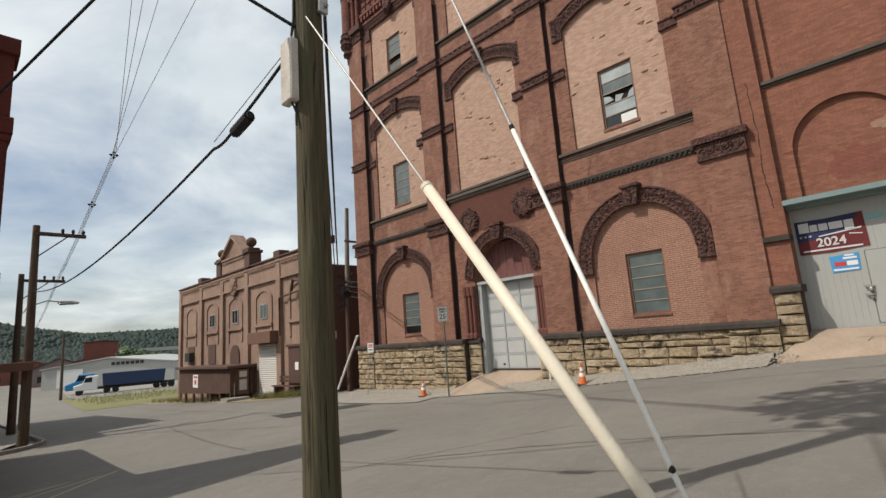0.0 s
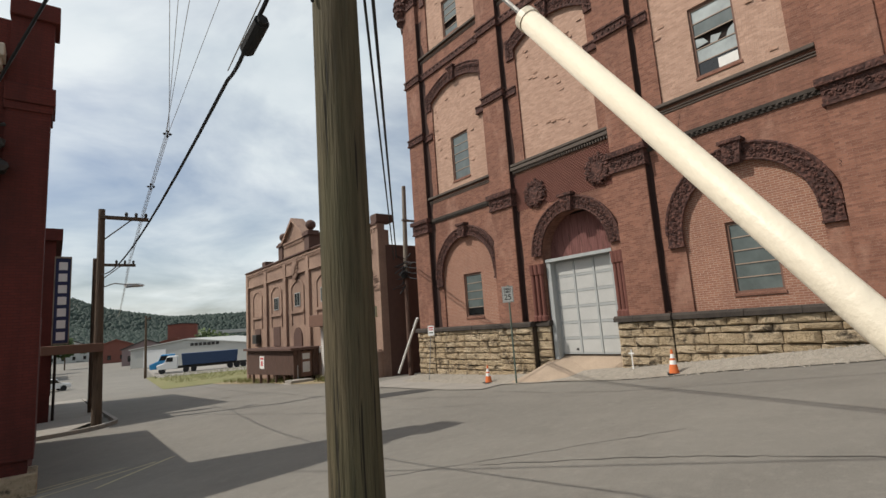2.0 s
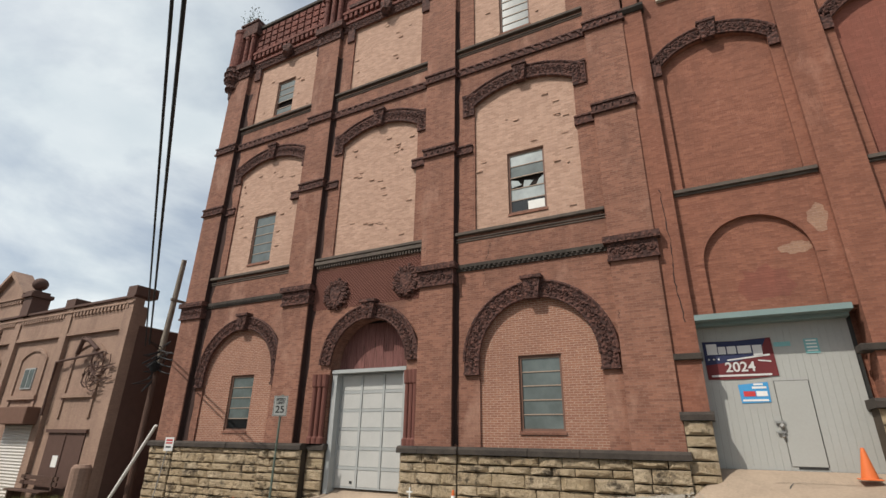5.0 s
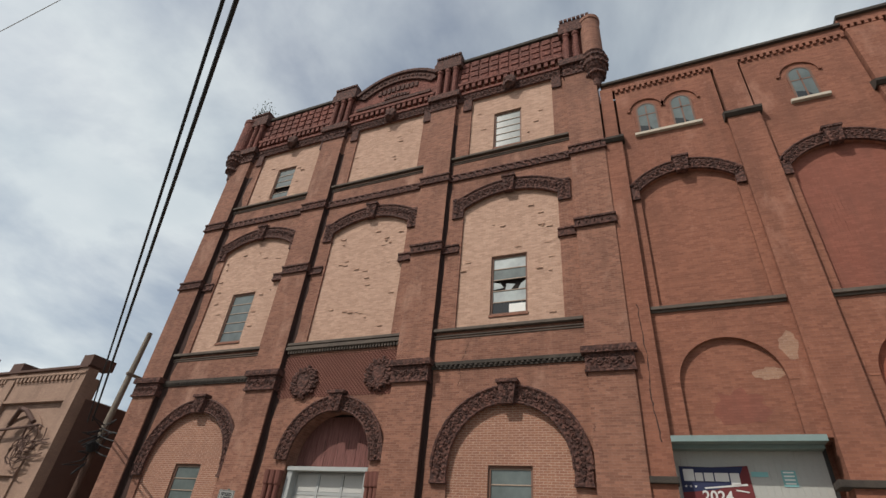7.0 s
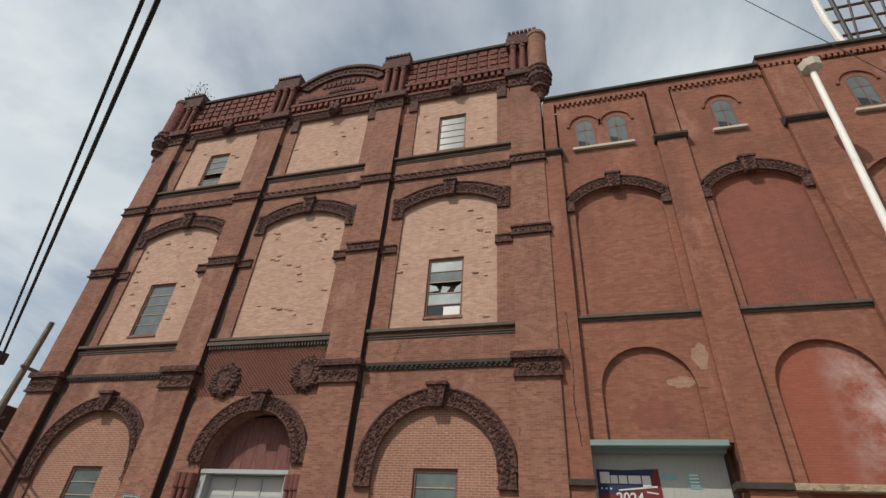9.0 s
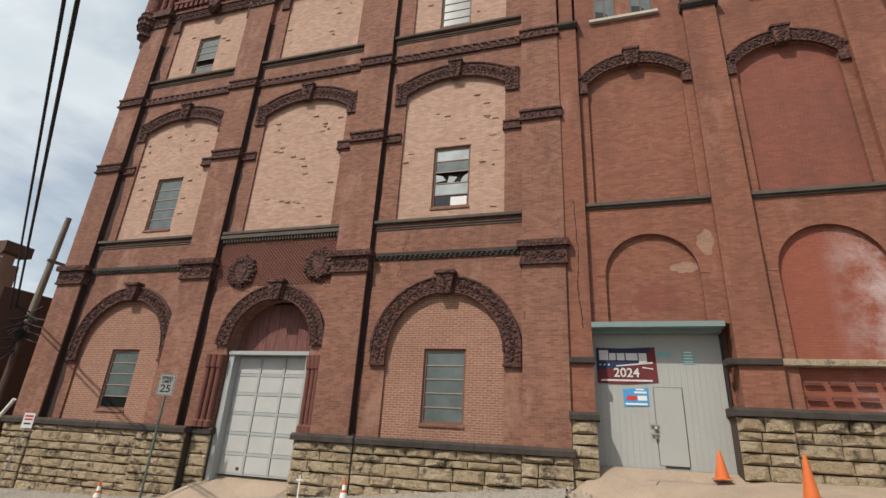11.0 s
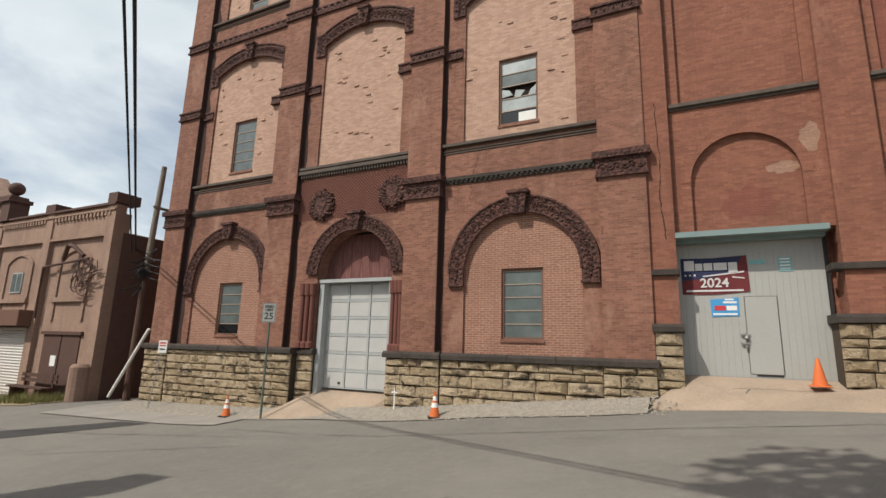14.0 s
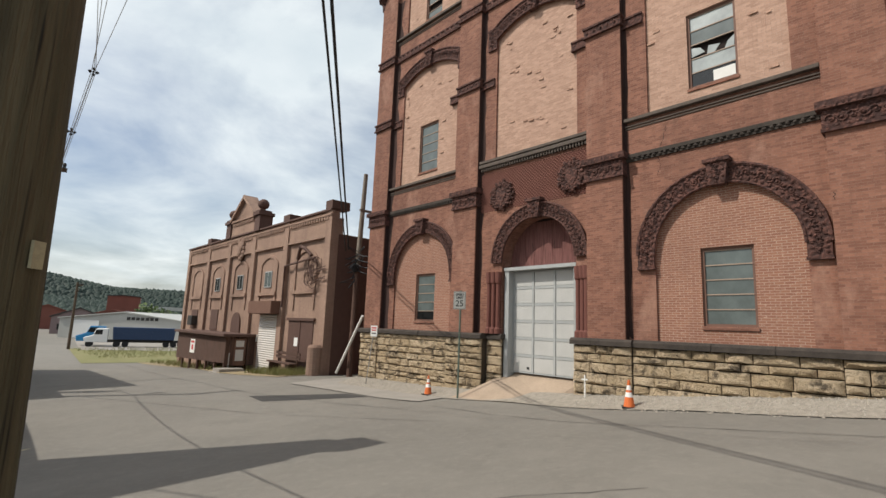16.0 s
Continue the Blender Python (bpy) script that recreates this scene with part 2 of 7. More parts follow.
POLE_WOOD = pole_wood("weathered_pole_wood", (0.125, 0.095, 0.055), (0.083, 0.082, 0.040))
POLE_FAR = pole_wood("brown_pole_wood", (0.13, 0.085, 0.055), (0.10, 0.075, 0.05))
POLE_GREY = pole_wood("silvered_pole_wood", (0.30, 0.25, 0.20), (0.22, 0.19, 0.15))
PLANK = pole_wood("brown_stained_planks", (0.13, 0.07, 0.05), (0.10, 0.06, 0.045))
RED_WOOD = pole_wood("faded_red_boards", (0.25, 0.11, 0.095), (0.16, 0.065, 0.058))
WHITE_GUARD = plain("cream_plastic", (0.78, 0.69, 0.54), 0.45, vary=0.12, scale=2)
WHITE_GUARD2 = plain("white_plastic", (0.80, 0.78, 0.72), 0.45, vary=0.15, scale=2)
WIRE = plain("galvanised_wire", (0.38, 0.36, 0.33), 0.55, 0.6, vary=0.2)
CABLE = plain("black_cable", (0.014, 0.015, 0.016), 0.6, vary=0.2)
WHITE_PAINT = plain("dirty_white_paint", (0.72, 0.71, 0.67), 0.55, vary=0.25, scale=2.5, dark=(0.42, 0.40, 0.35))
DOOR_WHITE = plain("grey_white_door_paint", (0.46, 0.455, 0.43), 0.55, vary=0.25, scale=1.5)
DOOR_RAIL = plain("grey_door_rail", (0.36, 0.37, 0.36), 0.55, vary=0.25)
GATE_GREY = plain("grey_painted_gate", (0.37, 0.37, 0.345), 0.6, vary=0.25, scale=1.2, dark=(0.30, 0.28, 0.24))
TEAL = plain("grey_green_steel_lintel", (0.20, 0.27, 0.26), 0.55, vary=0.3)
FRAME_W = plain("brown_window_frame", (0.16, 0.085, 0.06), 0.7, vary=0.3)
SASH = plain("pale_glazing_bar", (0.33, 0.25, 0.19), 0.6, vary=0.3)
SILLSTONE = plain("pale_sill_stone", (0.50, 0.44, 0.36), 0.9, vary=0.4)
ORANGE = plain("orange_plastic", (0.66, 0.155, 0.04), 0.5, vary=0.15)
CONE_WHITE = plain("reflective_white_band", (0.80, 0.78, 0.74), 0.45, vary=0.2)
RUBBER = plain("black_rubber", (0.02, 0.02, 0.02), 0.8, vary=0.3)
SIGN_WHITE = plain("sign_white", (0.78, 0.77, 0.73), 0.45, vary=0.12)
SIGN_GREY = plain("grey_sign_sheeting", (0.36, 0.36, 0.33), 0.5, vary=0.3)
BOX_RUSTY = plain("rust_streaked_white_paint", (0.58, 0.55, 0.48), 0.55, vary=0.8, scale=3, dark=(0.24, 0.13, 0.08))
SIGN_BLACK = plain("sign_black", (0.015, 0.015, 0.015), 0.5, vary=0.1)
POST_GREEN = plain("grey_green_sign_post", (0.12, 0.15, 0.12), 0.6, 0.3, vary=0.3)
NAVY = plain("banner_navy", (0.022, 0.028, 0.075), 0.7, vary=0.2)
MAROON = plain("banner_maroon", (0.14, 0.022, 0.024), 0.7, vary=0.25)
CLOTH_WHITE = plain("banner_white", (0.62, 0.60, 0.58), 0.7, vary=0.1)
BLUE = plain("sign_blue", (0.06, 0.30, 0.58), 0.5, vary=0.15)
RED_SIGN = plain("sign_red", (0.55, 0.05, 0.05), 0.5, vary=0.15)
SIGN_TEAL = plain("sign_teal", (0.20, 0.42, 0.42), 0.5, vary=0.2)
DARK_METAL = plain("dark_steel", (0.05, 0.048, 0.045), 0.55, 0.5, vary=0.3)
STEEL = plain("worn_steel", (0.40, 0.39, 0.37), 0.4, 0.8, vary=0.3)
RUST = plain("rusty_iron", (0.14, 0.06, 0.035), 0.85, vary=0.5)
BROWN_PAINT = plain("brown_painted_wood", (0.16, 0.085, 0.058), 0.8, vary=0.35)
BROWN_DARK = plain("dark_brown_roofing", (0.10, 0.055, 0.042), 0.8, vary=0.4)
SHUTTER = plain("pale_roller_shutter", (0.56, 0.53, 0.49), 0.55, vary=0.2)
ROOFTAR = plain("roofing_felt", (0.06, 0.055, 0.05), 0.9, vary=0.4)
FAR_WHITE = plain("white_sheet_metal", (0.42, 0.42, 0.39), 0.5, vary=0.2, scale=0.5)
FAR_RED = plain("far_brick", (0.20, 0.075, 0.055), 0.9, vary=0.4, scale=0.3)
FAR_MAUVE = plain("weathered_siding", (0.23, 0.17, 0.165), 0.85, vary=0.3, scale=0.4)
TRUCK_WHITE = plain("truck_white", (0.75, 0.75, 0.73), 0.35, vary=0.08)
TRUCK_NAVY = plain("trailer_navy", (0.025, 0.05, 0.11), 0.45, vary=0.2)
CAB_BLUE = plain("truck_blue", (0.03, 0.22, 0.45), 0.35, vary=0.1)
GRAVEL_STONE = plain("gravel_stone", (0.37, 0.335, 0.28), 0.9, vary=0.9, scale=9, dark=(0.2, 0.17, 0.14))
WEED = plain("dry_weed", (0.20, 0.19, 0.07), 0.9, vary=0.7, scale=0.6, dark=(0.10, 0.13, 0.04))
YELLOW = plain("road_yellow", (0.42, 0.37, 0.22), 0.8, vary=0.6, scale=5, dark=(0.2, 0.185, 0.15))


def glass_mat(name, tint, rough=0.12):
    m, n, l, b = base_mat(name, rough)
    p = position(n, l)
    c = mix(n, l, times(n, l, noise_fac(n, l, p, 2.2, 6), 0.7), tint, tuple(v * 0.45 for v in tint))
    l.new(c, b.inputs["Base Color"])
    b.inputs["Specular IOR Level"].default_value = 0.6
    return m


GLASS_DIRTY = glass_mat("dirty_wired_glass", (0.13, 0.155, 0.148), 0.22)
GLASS_DARK = glass_mat("dark_window_glass", (0.02, 0.022, 0.022), 0.08)
GLASS_WHITE = glass_mat("whitewashed_glass", (0.38, 0.42, 0.41), 0.3)


def leaf_mat(name, a, b2, scale=1.0):
    m, n, l, b = base_mat(name, 0.75)
    oi = n.new("ShaderNodeNewGeometry")
    c = mix(n, l, oi.outputs["Random Per Island"], a, b2)
    c = mix(n, l, times(n, l, noise_fac(n, l, position(n, l), 0.06 * scale, 5), 0.6), c, tuple(v * 0.55 for v in a))
    l.new(c, b.inputs["Base Color"])
    return m


LEAF = leaf_mat("tree_leaves", (0.05, 0.085, 0.022), (0.10, 0.14, 0.04))
FOREST = leaf_mat("wooded_hillside", (0.017, 0.033, 0.026), (0.027, 0.047, 0.035))

# ---------------- mesh helpers ----------------
def box(bm, x0, x1, y0, y1, z0, z1):
    vs = [bm.verts.new((x, y, z)) for x in (x0, x1) for y in (y0, y1) for z in (z0, z1)]
    for f in ((0, 1, 3, 2), (4, 6, 7, 5), (0, 4, 5, 1), (2, 3, 7, 6), (0, 2, 6, 4), (1, 5, 7, 3)):
        bm.faces.new([vs[i] for i in f])
    return vs


def prism(bm, pts, x0, x1, axis="x"):
    """An outline in (y, z) pushed through from x0 to x1 (axis x), or in (x, z) along y, or in (x, y) along z."""
    def at(a, b, d):
        return {"x": (d, a, b), "y": (a, d, b), "z": (a, b, d)}[axis]
    A = [bm.verts.new(at(a, b, x0)) for a, b in pts]
    B = [bm.verts.new(at(a, b, x1)) for a, b in pts]
    k = len(pts)
    caps = [bm.faces.new(A), bm.faces.new(B[::-1])]
    for i in range(k):
        bm.faces.new((A[i], B[i], B[(i + 1) % k], A[(i + 1) % k]))
    for f in caps:
        f.normal_update()
    bmesh.ops.triangulate(bm, faces=caps)


def tube(bm, pts, radii, sides=12, cap=True):
    """A round rod through the points."""
    rings = []
    for i, p in enumerate(pts):
        p = Vector(p)
        d = (Vector(pts[min(i + 1, len(pts) - 1)]) - Vector(pts[max(i - 1, 0)])).normalized()
        u = d.orthogonal() if abs(d.z) > 0.9 else d.cross(Vector((0, 0, 1)))
        u.normalize()
        w = d.cross(u)
        r = radii[i] if isinstance(radii, (list, tuple)) else radii
        rings.append([bm.verts.new(p + r * (math.cos(a) * u + math.sin(a) * w)) for a in (2 * math.pi * j / sides for j in range(sides))])
    for a, b in zip(rings, rings[1:]):
        for j in range(sides):
            bm.faces.new((a[j], a[(j + 1) % sides], b[(j + 1) % sides], b[j]))
    if cap:
        bm.faces.new(rings[0][::-1]); bm.faces.new(rings[-1])


def lathe(bm, cx, cy, profile, sides=16):
    """Rings (radius, z) about an upright axis."""
    rings = [[bm.verts.new((cx + r * math.cos(2 * math.pi * j / sides), cy + r * math.sin(2 * math.pi * j / sides), z)) for j in range(sides)] for r, z in profile]
    for a, b in zip(rings, rings[1:]):
        for j in range(sides):
            bm.faces.new((a[j], a[(j + 1) % sides], b[(j + 1) % sides], b[j]))
    bm.faces.new(rings[0][::-1]); bm.faces.new(rings[-1])


def lump(bm, c, r, seed=0, squash=(1, 1, 1), div=1):
    rnd = random.Random(seed)
    res = bmesh.ops.create_icosphere(bm, subdivisions=div, radius=1)
    for v in res["verts"]:
        k = 1 + rnd.uniform(-0.25, 0.25)
        v.co = Vector((v.co.x * r * squash[0] * k, v.co.y * r * squash[1] * k, v.co.z * r * squash[2] * k)) + Vector(c)


def make(name, bm, mat, parent=None, label="", smooth=False, bevel=0.0):
    bmesh.ops.recalc_face_normals(bm, faces=bm.faces)
    if bevel:
        bmesh.ops.bevel(bm, geom=[e for e in bm.edges if len(e.link_faces) == 2 and e.calc_face_angle(0) > 0.5], offset=bevel, segments=1, affect="EDGES")
    me = bpy.data.meshes.new(name)
    bm.to_mesh(me); bm.free()
    if smooth:
        me.shade_smooth()
    me.materials.append(mat)
    ob = new(name, me)
    if parent is not None:
        ob.parent = parent
    if label:
        ob["label"] = label
    return ob


part = make


def thing(name, label, category, kind="", group="", at=None):
    ob = new(name)
    ob.empty_display_size = 0.2
    if at:
        ob.location = at
    return tagged(ob, label, category, group, kind)


def boxes(name, lst, mat, parent=None, label="", bevel=0.0):
    bm = bmesh.new()
    for b in lst:
        box(bm, *b)
    return make(name, bm, mat, parent, label, bevel=bevel)


def arc(yc, half, zs, rise, n=24, a0=0.0, a1=180.0):
    """Points of an arch from +y to -y: half width, springing height, rise."""
    if rise >= half - 1e-4:
        R, zc, lim = half, zs + rise - half, 90.0
        pts = [(yc + R * math.cos(radians(a)), zc + R * math.sin(radians(a))) for a in (180 * i / n for i in range(n + 1))]
        return pts
    R = (half * half + rise * rise) / (2 * rise)
    zc, lim = zs + rise - R, math.asin(half / R)
    return [(yc + R * math.sin(lim * (1 - 2 * i / n)), zc + R * math.cos(lim * (1 - 2 * i / n))) for i in range(n + 1)]


def holed(bm, y0, y1, z0, z1, hole, x0, x1):
    """A slab of wall over an arch that is open at the slab's foot; hole: points from +y to -y."""
    pts = [(y1, z0), (y1, z1), (y0, z1), (y0, z0), (hole[-1][0], z0)] + hole[::-1] + [(hole[0][0], z0)]
    out = []
    for q in pts:
        if not out or (Vector(q) - Vector(out[-1])).length > 1e-4:
            out.append(q)
    prism(bm, out, x0, x1)


def archivolt(bm, inner, outer, x0, x1):
    k = len(inner)
    pr = []
    for x in (x0, x1):
        pr.append(([bm.verts.new((x, *p)) for p in inner], [bm.verts.new((x, *p)) for p in outer]))
    (ai, ao), (bi, bo) = pr
    for i in range(k - 1):
        bm.faces.new((ai[i], ai[i + 1], ao[i + 1], ao[i]))
        bm.faces.new((bi[i], bo[i], bo[i + 1], bi[i + 1]))
        bm.faces.new((ao[i], ao[i + 1], bo[i + 1], bo[i]))
        bm.faces.new((ai[i], bi[i], bi[i + 1], ai[i + 1]))
    for i in (0, k - 1):
        bm.faces.new((ai[i], ao[i], bo[i], bi[i]))


def mid_line(inner, outer):
    return [((a[0] + b[0]) / 2, (a[1] + b[1]) / 2) for a, b in zip(inner, outer)]


def scrolls(bm, path, amp, x, n):
    """Low carved leaf scroll along a path on an upright face: curled stems, leaves and rosettes."""
    pts = [Vector((0, *p)) for p in path]
    acc = [0.0]
    for a, b in zip(pts, pts[1:]):
        acc.append(acc[-1] + (b - a).length)
    def along(d):
        d = min(max(d, 0.0), acc[-1])
        k = max(i for i in range(len(acc)) if acc[i] <= d + 1e-9)
        k = min(k, len(pts) - 2)
        u = (d - acc[k]) / max(acc[k + 1] - acc[k], 1e-6)
        t = (pts[k + 1] - pts[k]).normalized()
        return pts[k].lerp(pts[k + 1], u), t, Vector((0, -t.z, t.y))
    step = acc[-1] / n
    for i in range(n):
        p, t, q = along((i + 0.5) * step)
        s = 1 if i % 2 else -1
        curl = []
        r = min(amp, step * 0.75) * 0.78
        for j in range(9):
            a = j * 0.72
            rr = r * (1 - 0.085 * j)
            v = p + t * (rr * math.cos(a) * s) + q * (rr * math.sin(a) * s)
            curl.append((x - 0.012, v.y, v.z))
        tube(bm, curl, [0.026 - 0.0015 * j for j in range(9)], 5)
        for w_, k in ((0.5, 1), (-0.5, -1), (0.45, -1)):
            v = p + t * step * w_ * 0.9 + q * amp * 0.85 * k * s
            lump(bm, (x - 0.008, v.y, v.z), 0.05, i, (0.5, 1, 1))
        lump(bm, (x - 0.02, p.y, p.z), 0.045, i, (0.7, 1, 1))


def ground_z(x, y):
    ys = (-60, -20, -6, 0, 4, 9.5, 12, 18, 28, 38, 48, 60, 90, 130, 400)
    zs = (2.6, 1.7, 0.9, 0.45, 0.03, -0.58, -0.82, -1.25, -1.5, -2.1, -2.65, -3.1, -3.4, -3.5, -3.6)
    a = float(np.interp(y, ys, zs))
    s = float(np.interp(y, (-6, 3, 12, 30, 50), (0.05, 0.044, 0.042, 0.02, 0.0)))
    return a + s * (min(max(x, -12), 15.2) - 15)


def sheet(name, x0, x1, y0, y1, off, mat, nx=8, ny=8, parent=None, shape=None):
    """A patch that lies on the ground; shape(u, v) may bend the outline."""
    bm = bmesh.new()
    g = []
    for i in range(nx + 1):
        row = []
        for j in range(ny + 1):
            u, v = i / nx, j / ny
            x, y = shape(u, v) if shape else (x0 + (x1 - x0) * u, y0 + (y1 - y0) * v)
            row.append(bm.verts.new((x, y, ground_z(x, y) + off)))
        g.append(row)
    for i in range(nx):
        for j in range(ny):
            bm.faces.new((g[i][j], g[i + 1][j], g[i + 1][j + 1], g[i][j + 1]))
    return make(name, bm, mat, parent)


def quad4(a, b, c, d):
    a, b, c, d = map(Vector, (a, b, c, d))
    return lambda u, v: tuple((a * (1 - u) + b * u) * (1 - v) + (d * (1 - u) + c * u) * v)


def wire(bm, a, b, sag, r, n=14, sides=6):
    a, b = Vector(a), Vector(b)
    tube(bm, [a.lerp(b, i / n) + Vector((0, 0, -4 * sag * (i / n) * (1 - i / n))) for i in range(n + 1)], r, sides)

# ---------------- ground ----------------
def build_ground():
    bm = bmesh.new()
    xs = [-1600, -600, -250, -100, -50] + [-30 + 1.5 * i for i in range(48)] + [50, 70, 110, 250, 600, 1600]
    ys = [-1600, -600, -250, -120, -60] + [-40 + 1.5 * i for i in range(72)] + [80, 100, 130, 180, 260, 500, 1000, 2500]
    g = [[bm.verts.new((x, y, ground_z(x, y))) for y in ys] for x in xs]
    for i in range(len(xs) - 1):
        for j in range(len(ys) - 1):
            bm.faces.new((g[i][j], g[i + 1][j], g[i + 1][j + 1], g[i][j + 1]))
    return tagged(make("ground", bm, ASPHALT, smooth=True), "worn grey asphalt street sloping down the hill", "road", kind="structure")


build_ground()

# ---------------- main brewery building ----------------
XI, XW, XP, XPL, XS = 16.42, 16.35, 16.15, 16.11, 15.98      # infill, wall, upper pilaster, lower pilaster, stone base
PILS = [(3.72, 4.97), (9.98, 11.22), (16.13, 17.40), (22.22, 23.48)]
BAYS = [(4.97, 9.98), (11.22, 16.13), (17.40, 22.22)]
CENT = [7.40, 13.53, 19.57]
LOWER = {7.40: (7.33, 1.81, 3.67, 0.48), 13.53: (13.33, 1.58, 3.85, 0.45), 19.57: (19.6, 1.90, 3.64, 0.44)}     # middle, radius, centre height, ring
hall = thing("brewery_building", "tall red brick brewery facade with carved terracotta arches", "building", at=(16.4, 13.5, 0))


def hpart(name, bm, mat, label="", parent=hall, **k):
    ob = make(name, bm, mat, None, label, **k)
    ob.parent = parent
    ob.matrix_parent_inverse = Matrix.Translation((-16.4, -13.5, 0))
    return ob


bm = bmesh.new()
box(bm, 17.2, 40, 3.74, 23.46, -2.2, 20.4)
hpart("core_wall", bm, BRICK)

# windows of the facade: middle, sill height, width, height, panes from the sill up
D, K, W = GLASS_DIRTY, GLASS_DARK, GLASS_WHITE
WINDOWS = [(7.29, 1.66, 1.28, 2.11, [D, D, D, D, D]), (19.37, 1.62, 1.26, 2.07, [K, D, D, D, D]), (7.40, 8.45, 1.30, 2.33, [K, W, None, D, W]),
           (19.55, 8.45, 1.28, 2.33, [D, D, D, D, D]), (7.55, 16.28, 1.22, 2.14, [D, D, D, D, D]), (19.58, 16.26, 1.16, 2.08, [D, None, D, D, D])]
for (b0, b1), c in zip(BAYS, CENT):
    mid = b0 == 11.22
    cl, rl, zl, wl_ = LOWER[c]
    hw = 1.92 if c > 19 else 1.84
    # flat brick infill behind the arches
    for z0, z1, m, nm in ((1.1, 7.4, BRICK_ARCH, "arch_infill"), (7.9, 14.2, BRICK_INFILL, "upper_infill"), (15.9, 20.0, BRICK_INFILL, "top_infill")):
        if mid and z0 < 2:
            continue
        bm = bmesh.new()
        wo = next((w for w in WINDOWS if b0 < w[0] < b1 and z0 < w[1] < z1), None)
        if wo:
            a, b, lo_, hi_ = wo[0] - wo[2] / 2, wo[0] + wo[2] / 2, wo[1], wo[1] + wo[3]
            for q in ((b0, a, z0, z1), (b, b1, z0, z1), (a, b, z0, lo_), (a, b, hi_, z1)):
                box(bm, XI, XI + 0.25, *q)
            bmesh.ops.remove_doubles(bm, verts=bm.verts, dist=1e-4)
        else:
            box(bm, XI, XI + 0.25, b0, b1, z0, z1)
        hpart(nm, bm, m, "pale pinkish brick infill" if z0 > 2 else "newer light red brick infill")
        if z0 > 2:
            rb = random.Random(int(b0 * 10 + z0))
            for q in range(26 if z0 < 10 else 8):
                y, z = rb.uniform(c - 1.65, c + 1.65), round(rb.uniform(z0 + 0.4, min(z1, 19.4 if z0 > 10 else 13.2) - 0.3) / 0.0677) * 0.0677
                if wo and a - 0.3 < y < b + 0.3 and lo_ - 0.3 < z < hi_ + 0.2:
                    continue
                bm = bmesh.new()
                box(bm, XI - rb.uniform(0.02, 0.045), XI + 0.01, y, y + rb.choice((0.1, 0.21, 0.21)), z + 0.004, z + 0.062)
                hpart("proud_brick", bm, m)
    # wall strips and spandrels round the arches
    bm = bmesh.new()
    low = arc(cl, rl, zl, rl)
    holed(bm, b0, b1, 1.22 if not mid else -0.2, 7.6, low, XW, XI + (0.01 if not mid else 0.45))
    box(bm, XW, XI, b0, b1, 7.6, 8.0)
    bmesh.ops.remove_doubles(bm, verts=bm.verts, dist=1e-4)
    hpart("lower_bay_wall", bm, BRICK)
    bm = bmesh.new()
    up = arc(c, hw, 13.12, 0.56, 16)
    holed(bm, b0, b1, 8.0, 15.75, up, XW, XI + 0.01)
    box(bm, XW, XI + 0.01, b0, b1, 15.75, 16.0)
    bmesh.ops.remove_doubles(bm, verts=bm.verts, dist=1e-4)
    hpart("upper_bay_wall", bm, BRICK)
    bm = bmesh.new()
    holed(bm, b0, b1, 16.0, 20.9, [(c + hw, 19.62), (c - hw, 19.62)], XW, XI + 0.01)
    hpart("top_bay_wall", bm, BRICK)
    # carved arches with drops at the springing
    bm = bmesh.new()
    r0, w, cu = rl, wl_, c
    c = cl
    inner, outer = arc(c, r0, zl, r0, 36), arc(c, r0 + w, zl, r0 + w, 36)
    archivolt(bm, inner, outer, XW - 0.09, XW)
    if not mid:
        for s in (1, -1):
            box(bm, XW - 0.09, XW, *sorted((c + s * r0, c + s * (r0 + w))), 3.25, zl + 0.04)
    scrolls(bm, mid_line(inner, outer), w * 0.36, XW - 0.09, 34)
    if not mid:
        for s in (1, -1):
            m = c + s * (r0 + w / 2)
            scrolls(bm, [(m, 3.42), (m, zl)], w * 0.36, XW - 0.09, 2)
            box(bm, XW - 0.115, XW, m - w / 2 - 0.02, m + w / 2 + 0.02, 3.25, 3.33)
    tube(bm, [(XW - 0.09, *p) for p in inner], 0.035, 6)
    tube(bm, [(XW - 0.09, *p) for p in outer], 0.055, 6)
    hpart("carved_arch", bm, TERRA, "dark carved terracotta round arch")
    bm = bmesh.new()
    z0, z1 = inner[18][1] - 0.08, outer[18][1] + 0.06
    prism(bm, [(c - 0.19, z0), (c + 0.19, z0), (c + 0.27, z1), (c - 0.27, z1)], XW - 0.26, XW)
    box(bm, XW - 0.32, XW, c - 0.33, c + 0.33, z1, z1 + 0.1)
    scrolls(bm, [(c, z0 + 0.08), (c, z1 - 0.05)], 0.17, XW - 0.26, 3)
    hpart("keystone", bm, TERRA, "carved scroll keystone")
    c = cu
    bm = bmesh.new()
    inner, outer = arc(c, hw, 13.12, 0.56, 24), arc(c, hw + 0.40, 13.50, 0.72, 24)
    archivolt(bm, inner, outer, XW - 0.07, XW)
    for s in (1, -1):
        y0, y1 = sorted((c + s * hw, c + s * (hw + 0.46)))
        box(bm, XW - 0.075, XW, y0, y1, 12.74, 13.62)
        box(bm, XW - 0.10, XW, y0 - 0.02, y1 + 0.02, 13.62, 13.70)
        scrolls(bm, [((y0 + y1) / 2, 12.86), ((y0 + y1) / 2, 13.52)], 0.17, XW - 0.075, 4)
    scrolls(bm, mid_line(inner, outer), 0.15, XW - 0.07, 22)
    tube(bm, [(XW - 0.07, *p) for p in inner], 0.035, 6)
